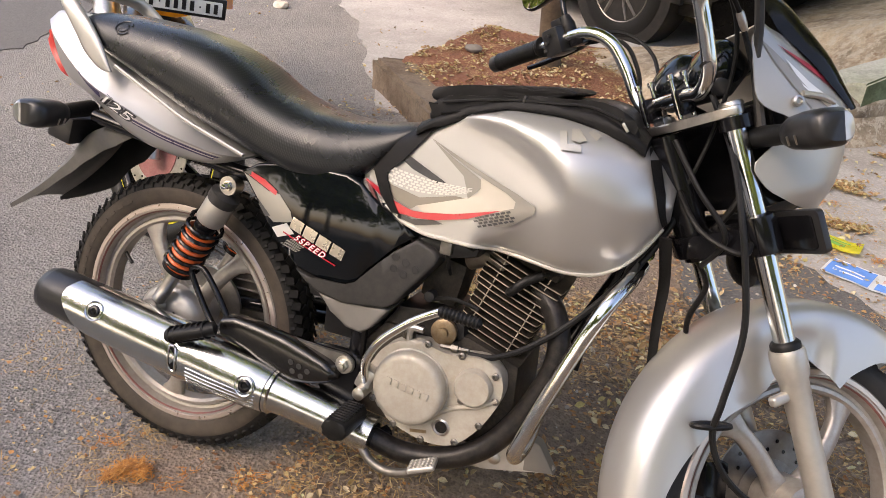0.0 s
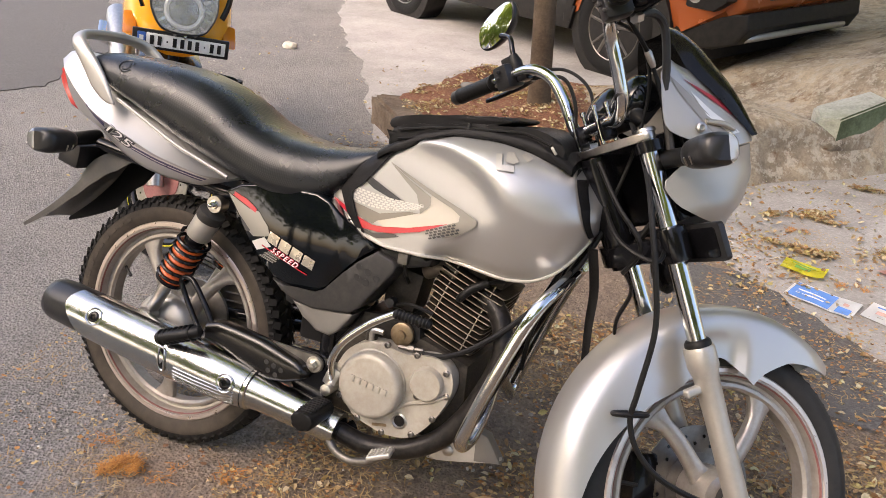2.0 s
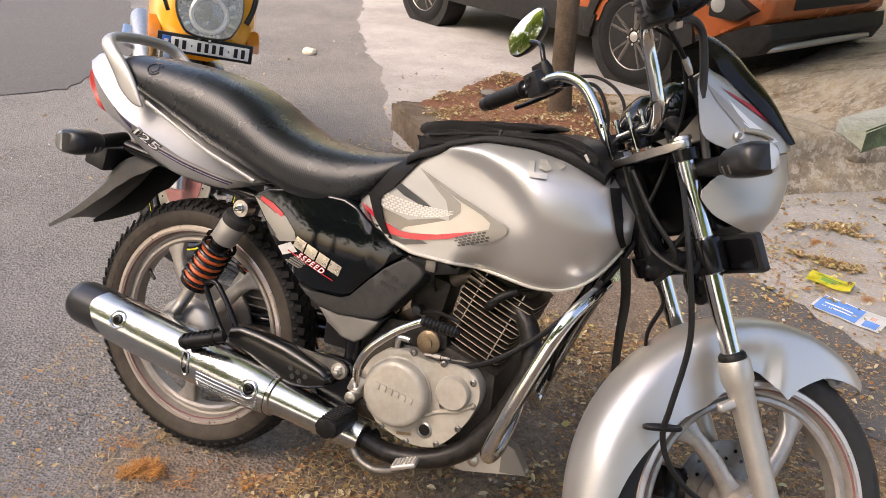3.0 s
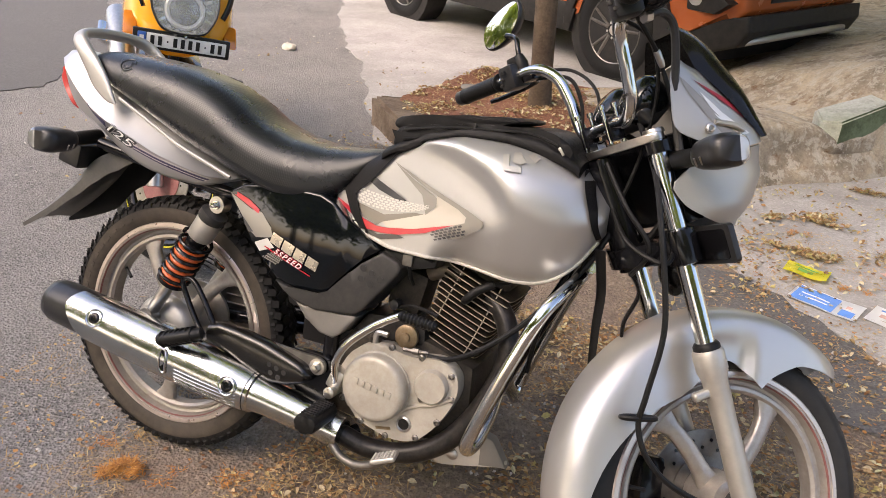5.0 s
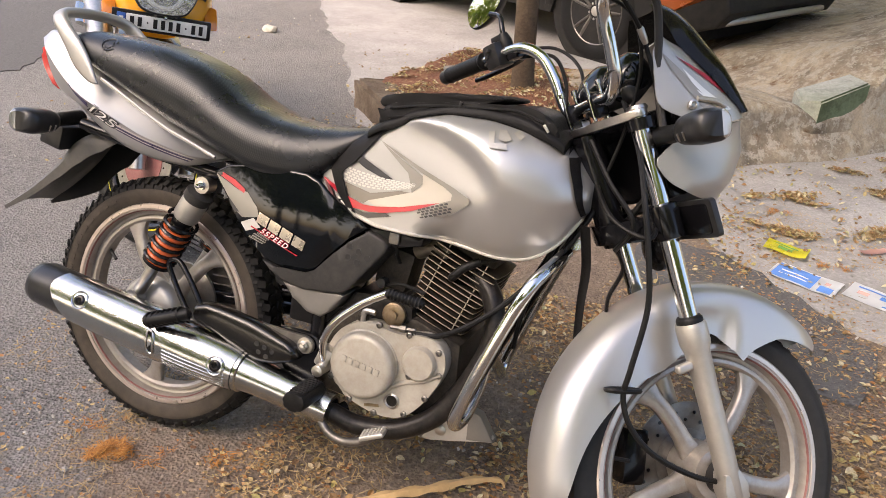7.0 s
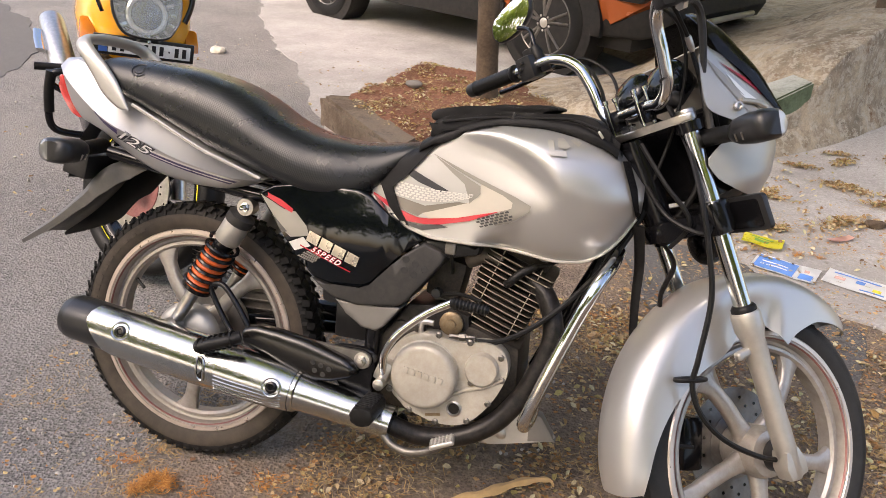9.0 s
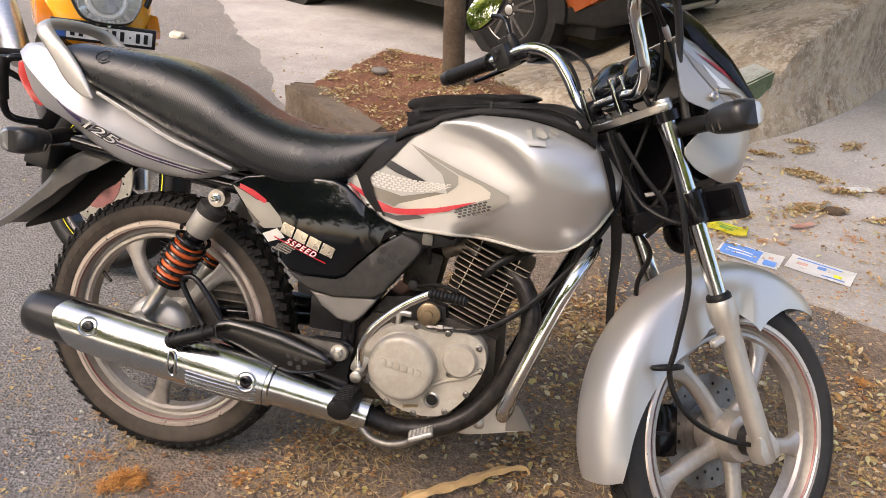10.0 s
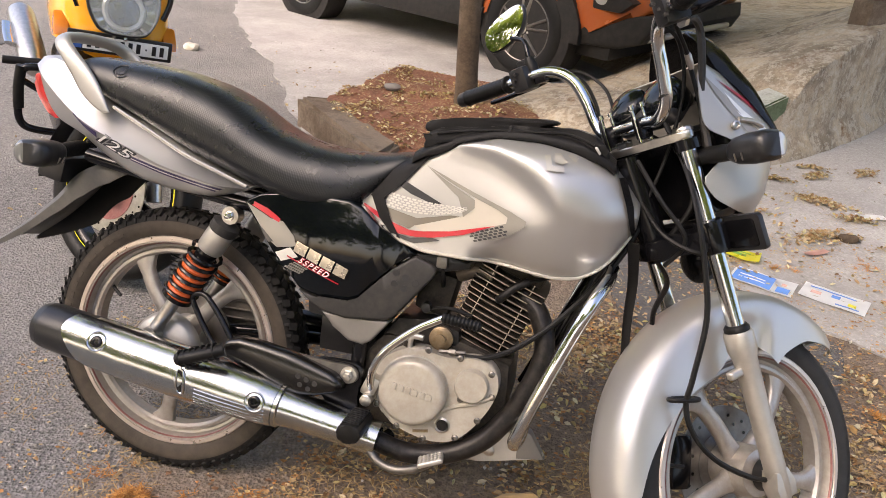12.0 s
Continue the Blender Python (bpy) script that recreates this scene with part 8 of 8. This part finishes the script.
# ---- the yellow motorcycle behind ----
def build_yellow():
    m = pose(-0.729, 0.82, 0, 0, 0, -46.7) @ Matrix.Rotation(-radians(11.6), 4, "X") @ Matrix.Translation((-0.18, 0, -0.075))
    yb = thing("motorcycle", m, "yellow faired motorcycle parked facing the silver one", "motorcycle")
    a = V(-math.sin(radians(25)), 0, math.cos(radians(25)))
    ys = Matrix.Rotation(radians(34), 3, a) @ V(0, 1, 0)
    st = Matrix((ys.cross(a), ys, a)).transposed().to_4x4()
    st.translation = (0.30, 0, 0.37)

    def wheel(name, mm, stripe):
        w = part(name, move(lathe([(0.232, -0.03), (0.222, -0.032), (0.21, -0.026), (0.204, -0.02), (0.204, 0.02), (0.21, 0.026), (0.222, 0.032), (0.232, 0.03), (0.225, 0.0)], 56, closed=True), mm), BLACK_PAINT, yb, "black cast wheel")
        part("tyre", move(lathe([(q, h) for q, h in tyre_profile(0.295, 0.095)], 64, cap=False), mm), RUBBER, w, "black tyre")
        for s in (-1, 1):
            part("rim_tape", move(lathe([(0.2315, 0.0315 * s), (0.2265, 0.0335 * s), (0.2262, 0.0328 * s), (0.231, 0.0308 * s)], 56, closed=True), mm), stripe, w, "thin yellow rim tape")
        for k in range(6):
            b = radians(60 * k + 20)
            part("spoke", move(sweep([(0.03 * math.cos(b), 0, 0.03 * math.sin(b)), (0.21 * math.cos(b + 0.12), 0, 0.21 * math.sin(b + 0.12))], 0.012, 8, 1), mm), BLACK_PAINT, w)
        part("hub", move(lathe([(0.03, -0.06), (0.045, -0.04), (0.045, 0.04), (0.03, 0.06)], 24), mm), BLACK_PAINT, w)
        return w
    fw = wheel("front_wheel", st, FOIL)
    d = part("brake_disc", move(lathe([(0.085, -0.062), (0.138, -0.062), (0.138, -0.058), (0.085, -0.058)], 48, closed=True), st), STEEL, fw, "drilled steel brake disc")
    part("disc_carrier", move(lathe([(0.03, -0.064), (0.094, -0.064), (0.094, -0.057), (0.03, -0.057)], 40), st), STRIPE_RED, d, "faded red disc carrier")
    bm = bmesh.new()
    for k in range(28):
        b = 2 * math.pi * k / 28
        q = 0.104 + 0.012 * (k % 3)
        lathe([(0.0035, -0.0625), (0.0035, -0.063)], 7, (q * math.cos(b), 0, q * math.sin(b)), bm=bm)
    part("disc_hole", move(bm, st), BLACK_PAINT, d)
    wheel("rear_wheel", pose(-1.17, 0, 0.37), FOIL)
    for s in (-1, 1):
        part("fork_leg", move(lathe([(0.027, -0.03), (0.027, 0.26), (0.020, 0.265), (0.020, 0.36)], 20, (0.02, 0.10 * s, 0), (0, 0, 1)), st), STEEL, yb, "steel fork leg")
    bm = bmesh.new()
    rows = [[V(0.33 * math.cos(radians(b)), y * 0.06, (0.33 - 0.02 * y * y) * math.sin(radians(b))) for y in (-1, -0.6, 0, 0.6, 1)] for b in range(30, 171, 10)]
    bridge(bm, rows, closed=False)
    bmesh.ops.solidify(bm, geom=bm.faces[:], thickness=0.004)
    part("front_fender", move(bm, st), BLACK_PLASTIC, yb)
    # nose fairing with the lamp set in it
    NZ = [(0.62, -0.10), (0.70, -0.055), (0.80, -0.045), (0.90, -0.065), (1.0, -0.12), (1.12, -0.20)]
    bm = bmesh.new()
    bridge(bm, shell_plan([0.735 + 0.385 * k / 18 for k in range(19)], [(0.62, -0.22), (0.75, -0.30), (0.9, -0.34), (1.12, -0.36)], NZ, [(0.62, 0.13), (0.72, 0.185), (0.82, 0.20), (0.95, 0.19), (1.12, 0.12)], 2.5), closed=False)
    bmesh.ops.recalc_face_normals(bm, faces=bm.faces)
    bmesh.ops.solidify(bm, geom=bm.faces[:], thickness=0.004)
    fair = part("nose_fairing", bm, YELLOW, yb, "glossy yellow nose fairing", 50)
    lamp = [(p.x, p.y) for p in spline([(-0.095, 0.985), (-0.11, 0.90), (-0.085, 0.835), (-0.055, 0.812), (0.0, 0.806), (0.055, 0.812), (0.085, 0.835), (0.11, 0.90), (0.095, 0.985), (0.0, 1.01)], 4, True)]
    face = Matrix(((0, 1, 0, 0), (1, 0, 0, 0), (0, 0, 1, 0), (0, 0, 0, 1)))
    tilt = Matrix.Translation((-0.03, 0, 0.9)) @ Matrix.Rotation(radians(-14), 4, "Y") @ Matrix.Translation((0, 0, -0.9)) @ face
    hl = part("headlight", move(prism(lamp, -0.035, 0.0, 0.008), tilt), CAR_GLASS, fair, "large clear headlight")
    part("headlight_rim", move(sweep([V(x, 0.002, z) for x, z in lamp + lamp[:1]], 0.006, 8, 1), tilt), BLACK_PLASTIC, hl)
    part("reflector", move(lathe([(0.066, 0.002), (0.060, 0.008), (0.050, 0.004), (0.054, 0.0)], 36, (0, 0, 0.885), (0, 1, 0), closed=True), tilt), LENS_CLEAR, hl, "pale ring lamp")
    part("projector", move(lathe([(0.046, 0.0), (0.046, 0.012), (0.036, 0.018), (0.012, 0.022)], 30, (0, 0, 0.885), (0, 1, 0)), tilt), CAR_GLASS, hl, "dark projector lens")
    for k in range(16):
        b = 2 * math.pi * k / 16 + 0.1
        part("facet", move(slab((0.083 * math.cos(b), 0.003, 0.885 + 0.083 * math.sin(b)), (0.026, 0.003, 0.010), 0.001, (0, -math.degrees(b), 0)), tilt), DARK_STEEL if k % 3 else CHROME, hl)
    glass = part("lamp_glass", move(prism(lamp, 0.024, 0.027, 0.001), tilt), glassy("lamp_glass", (0.92, 0.94, 0.92)), hl, "clear cover")
    glass.visible_shadow = False
    # plate: the number is blanked into bars
    plate = part("number_plate", slab((-0.02, 0, 0.772), (0.014, 0.33, 0.068), 0.005), BLACK_PLASTIC, yb, "number plate in a black frame")
    part("plate_face", slab((-0.0105, 0.016, 0.772), (0.006, 0.27, 0.046), 0.002), PLATE_WHITE, plate)
    part("plate_strip", slab((-0.0105, -0.135, 0.772), (0.0062, 0.028, 0.046), 0.002), PLATE_BLUE, plate)
    part("plate_mark", slab((-0.0065, -0.135, 0.776), (0.002, 0.014, 0.016), 0), PLATE_WHITE, plate)
    for k in range(10):
        part("plate_bar", slab((-0.0072, -0.100 + 0.0255 * k, 0.772), (0.003, 0.0135 if k not in (2, 7) else 0.005, 0.032 if k not in (2, 7) else 0.006), 0.0005), BLACK_PLASTIC, plate)
    for s in (-1, 1):
        bm = prism([(-0.16, 0.75), (-0.085, 0.765), (-0.095, 0.795), (-0.15, 0.835)], 0.150 * s, 0.198 * s, 0.010)
        part("turn_lamp", bm, AMBER, yb, "amber turn lamp")
        part("side_flash", sweep([(-0.10, 0.165 * s, 0.98), (-0.085, 0.155 * s, 0.92), (-0.07, 0.135 * s, 0.87)], 0.012, 8, 4, flat=0.4), BLACK_GLOSS, fair)
    # body behind
    bm = bmesh.new()
    rings = []
    for k in range(24):
        t = k / 23
        x = -0.30 - 1.35 * t
        zt = interp(t, [(0, 1.02), (0.18, 1.03), (0.36, 0.86), (0.5, 0.80), (0.8, 0.90), (1, 0.95)])
        zl = interp(t, [(0, 0.66), (0.3, 0.62), (0.6, 0.66), (1, 0.86)])
        w = interp(t, [(0, 0.13), (0.2, 0.15), (0.45, 0.11), (0.8, 0.13), (1, 0.05)])
        rings.append([V(x, w * math.copysign(abs(math.cos(b)) ** 0.7, math.cos(b)), (zt + zl) / 2 + (zt - zl) / 2 * math.copysign(abs(math.sin(b)) ** 0.8, math.sin(b))) for b in (2 * math.pi * j / 22 for j in range(22))])
    bridge(bm, rings)
    part("body", bm, YELLOW, yb, "yellow tank and tail body", 55)
    part("engine", slab((-0.62, 0, 0.44), (0.40, 0.26, 0.34), 0.04), BLACK_PAINT, yb, "black engine")
    part("frame_tube", sweep([(-0.3, 0, 0.85), (-0.38, 0, 0.6), (-0.45, 0, 0.34), (-0.7, 0, 0.26), (-1.0, 0, 0.34)], 0.022, 10, 5), BLACK_PAINT, yb)
    for s in (-1, 1):
        g = part("crash_guard", sweep([(-0.36, 0.05 * s, 0.60), (-0.37, 0.20 * s, 0.585), (-0.38, 0.262 * s, 0.56), (-0.39, 0.27 * s, 0.44), (-0.40, 0.25 * s, 0.355), (-0.41, 0.17 * s, 0.33), (-0.42, 0.05 * s, 0.33)], 0.014, 12, 6), BLACK_PAINT, yb, "black tubular crash guard")
        part("guard_bar", sweep([(-0.385, 0.266 * s, 0.53), (-0.385, 0.19 * s, 0.49), (-0.39, 0.10 * s, 0.46)], 0.012, 10, 5), BLACK_PAINT, g)
        part("guard_sleeve", sweep([(-0.381, 0.264 * s, 0.58), (-0.386, 0.270 * s, 0.50), (-0.392, 0.266 * s, 0.42)], 0.019, 12, 4), RUBBER, g)
    ex = part("silencer", lathe([(0.03, 0.0), (0.052, 0.01), (0.056, 0.05), (0.056, 0.40), (0.04, 0.46), (0.025, 0.47)], 32, (-1.27, -0.215, 0.62), (0.93, 0.08, -0.33)), STEEL, yb, "steel silencer with chrome shield")
    part("silencer_shield", sweep([(-1.13, -0.265, 0.585), (-1.05, -0.267, 0.558), (-0.97, -0.261, 0.53)], 0.03, 14, 4, flat=0.35), CHROME, ex)
    part("passenger_peg", sweep([(-0.82, -0.16, 0.50), (-0.83, -0.22, 0.495), (-0.84, -0.30, 0.49)], 0.017, 10, 3), RUBBER, yb)
    part("swing_arm", slab((-1.05, 0, 0.32), (0.62, 0.22, 0.06), 0.02), BLACK_PAINT, yb)
    part("brake_caliper", move(slab((-0.09, -0.075, 0.10), (0.05, 0.045, 0.10), 0.01), st), BLACK_PAINT, yb)
    part("side_stand", sweep([(-0.80, 0.10, 0.28), (-0.78, 0.20, 0.15), (-0.77, 0.27, 0.05)], 0.012, 8, 4), BLACK_PAINT, yb)


build_yellow()


# ---- the car ----
def arc(cx, cz, r, a0, a1, n=12):
    return [(cx + r * math.cos(radians(a0 + (a1 - a0) * k / n)), cz + r * math.sin(radians(a0 + (a1 - a0) * k / n))) for k in range(n + 1)]


def build_car():
    car = thing("car", pose(-0.45, 5.55, 0, 0, 0, -29.8), "orange compact car with black lower cladding and alloy wheels", "car")
    FX, RX, WR = 1.255, -1.255, 0.335
    low = [(2.03, 0.50), (1.72, 0.45)] + arc(FX, WR, 0.40, -6, 186) + [(0.80, 0.27), (-0.80, 0.27)] + arc(RX, WR, 0.40, -6, 186) + [(-1.72, 0.34), (-1.92, 0.42)]
    body = low + [(-1.97, 0.62), (-1.95, 0.85), (-1.88, 1.05), (-1.2, 1.08), (0.75, 1.03), (1.25, 1.02), (1.75, 0.95), (2.0, 0.84), (2.10, 0.72), (2.10, 0.58)]
    b = prism(body, -0.87, 0.87, 0.06, seg=4)
    for v in b.verts:
        k = max(0.0, (v.co.x - 1.35) / 0.75)
        v.co.y *= 1 - 0.20 * k * k
        if v.co.z > 0.8:
            v.co.y *= 0.97
    part("body", b, ORANGE_CAR, car, "orange painted body", 40)
    house = [(-1.80, 1.05), (-1.62, 1.45), (-1.35, 1.60), (-0.4, 1.66), (0.25, 1.58), (0.95, 1.06)]
    g = prism(house, -0.74, 0.74, 0.06, seg=3)
    for v in g.verts:
        v.co.y *= 1 - 0.18 * max(0.0, v.co.z - 1.05) / 0.6
    gl = part("window_glass", g, CAR_GLASS, car, "dark window glass", 40)
    part("roof", prism([(-1.45, 1.585), (-1.3, 1.625), (-0.4, 1.685), (0.2, 1.61), (0.1, 1.60), (-0.4, 1.65), (-1.3, 1.60)], -0.60, 0.60, 0.01), ORANGE_CAR, car)
    for s in (-1, 1):
        y = 0.872 * s
        part("sill_cladding", prism([(0.86, 0.26), (0.90, 0.42), (0.80, 0.455), (-0.80, 0.475), (-0.90, 0.44), (-0.86, 0.26)], y - 0.018, y + 0.018, 0.01), CAR_CLAD, car, "black sill cladding")
        for cx in (FX, RX):
            outer = arc(cx, WR, 0.455, -4, 184, 20)
            inner = arc(cx, WR, 0.385, 184, -4, 20)
            sh = prism(outer + inner, y - 0.02, y + 0.022, 0.008)
            for v in sh.verts:
                k = max(0.0, (v.co.x - 1.35) / 0.75)
                v.co.y *= 1 - 0.20 * k * k
            part("arch_cladding", sh, CAR_CLAD, car, "black wheel arch trim")
            part("arch_liner", lathe([(0.395, 0.0), (0.395, 0.22), (0.1, 0.23)], 30, (cx, s * 0.64, WR), (0, s, 0)).copy(), CAR_CLAD, car)
            w = part("wheel", lathe([(0.225, -0.10), (0.232, 0.085), (0.222, 0.095), (0.212, 0.088), (0.205, 0.03), (0.10, 0.02), (0.02, 0.03)], 44, (cx, s * 0.775, WR), (0, s, 0)), DARK_STEEL, car, "dark grey alloy wheel")
            part("tyre", lathe([(0.225, -0.10), (0.285, -0.105), (0.322, -0.09), (0.335, -0.05), (0.335, 0.06), (0.322, 0.09), (0.285, 0.103), (0.232, 0.092)], 56, (cx, s * 0.775, WR), (0, s, 0), cap=False), RUBBER, w, "black tyre")
            part("back_plate", lathe([(0.19, 0.0), (0.19, 0.01), (0.05, 0.012)], 28, (cx, s * 0.775, WR), (0, s, 0)), BLACK_PAINT, w)
            part("brake_disc", lathe([(0.14, 0.015), (0.14, 0.022), (0.05, 0.024)], 30, (cx, s * 0.775, WR), (0, s, 0)), STEEL, w)
            for k in range(5):
                for dk in (-0.13, 0.13):
                    b0 = radians(72 * k + 14) + dk
                    p0 = V(cx + 0.045 * math.cos(b0), s * 0.86, WR + 0.045 * math.sin(b0))
                    p1 = V(cx + 0.212 * math.cos(b0 + dk * 0.4), s * 0.858, WR + 0.212 * math.sin(b0 + dk * 0.4))
                    part("spoke", sweep([p0, p0.lerp(p1, 0.5) + V(0, 0.004 * s, 0), p1], 0.021, 8, 2, r2=0.019, flat=0.6), DARK_STEEL, w)
                b0 = radians(72 * k + 50)
                part("wheel_nut", lathe([(0.009, 0.08), (0.009, 0.098), (0.004, 0.10)], 6, (cx + 0.052 * math.cos(b0), s * 0.775, WR + 0.052 * math.sin(b0)), (0, s, 0)), STEEL, w)
            part("hub_cap", lathe([(0.034, 0.08), (0.034, 0.096), (0.026, 0.10)], 20, (cx, s * 0.775, WR), (0, s, 0)), ALLOY, w)
        part("door_line", slab((-0.05, 0.8705 * s, 0.74), (0.008, 0.004, 0.52), 0), CAR_CLAD, car)
        lampb = prism([(1.62, 0.80), (1.98, 0.72), (1.98, 0.80), (1.66, 0.90)], 0.60 * s, 0.80 * s, 0.015)
        part("headlight", lampb, LENS_CLEAR, car, "clear car headlight")
        fog = prism([(1.74, 0.55), (1.72, 0.70), (1.94, 0.69), (2.05, 0.62), (1.96, 0.55)], 0.60 * s, 0.815 * s, 0.012)
        fg = part("fog_lamp_recess", fog, CAR_CLAD, car, "black fog lamp recess")
        part("fog_lamp", lathe([(0.045, 0.0), (0.048, 0.012), (0.03, 0.02)], 24, (1.82, 0.81 * s, 0.63), (0.25, s, 0)), LENS_CLEAR, fg, "round fog lamp")
    # lower bumper and skid bar
    lip = prism([(1.66, 0.31), (1.66, 0.47), (1.95, 0.52), (2.12, 0.55), (2.14, 0.46), (2.08, 0.36), (1.95, 0.315)], -0.80, 0.80, 0.02, seg=3)
    for v in lip.verts:
        k = max(0.0, (v.co.x - 1.35) / 0.75)
        v.co.y *= (1.07 - 0.20 * k * k)
    part("lower_bumper", lip, CAR_CLAD, car, "black lower bumper")
    part("skid_bar", sweep([(2.05, -0.62, 0.375), (2.11, -0.5, 0.395), (2.15, 0.0, 0.41), (2.11, 0.5, 0.395), (2.05, 0.62, 0.375)], 0.022, 10, 6), ALLOY, car, "silver skid trim")
    part("grille", slab((2.095, 0, 0.68), (0.03, 0.9, 0.14), 0.01), CAR_CLAD, car)
    part("underbody", slab((0.05, 0, 0.33), (3.7, 1.5, 0.22), 0.03), CAR_CLAD, car)


build_car()
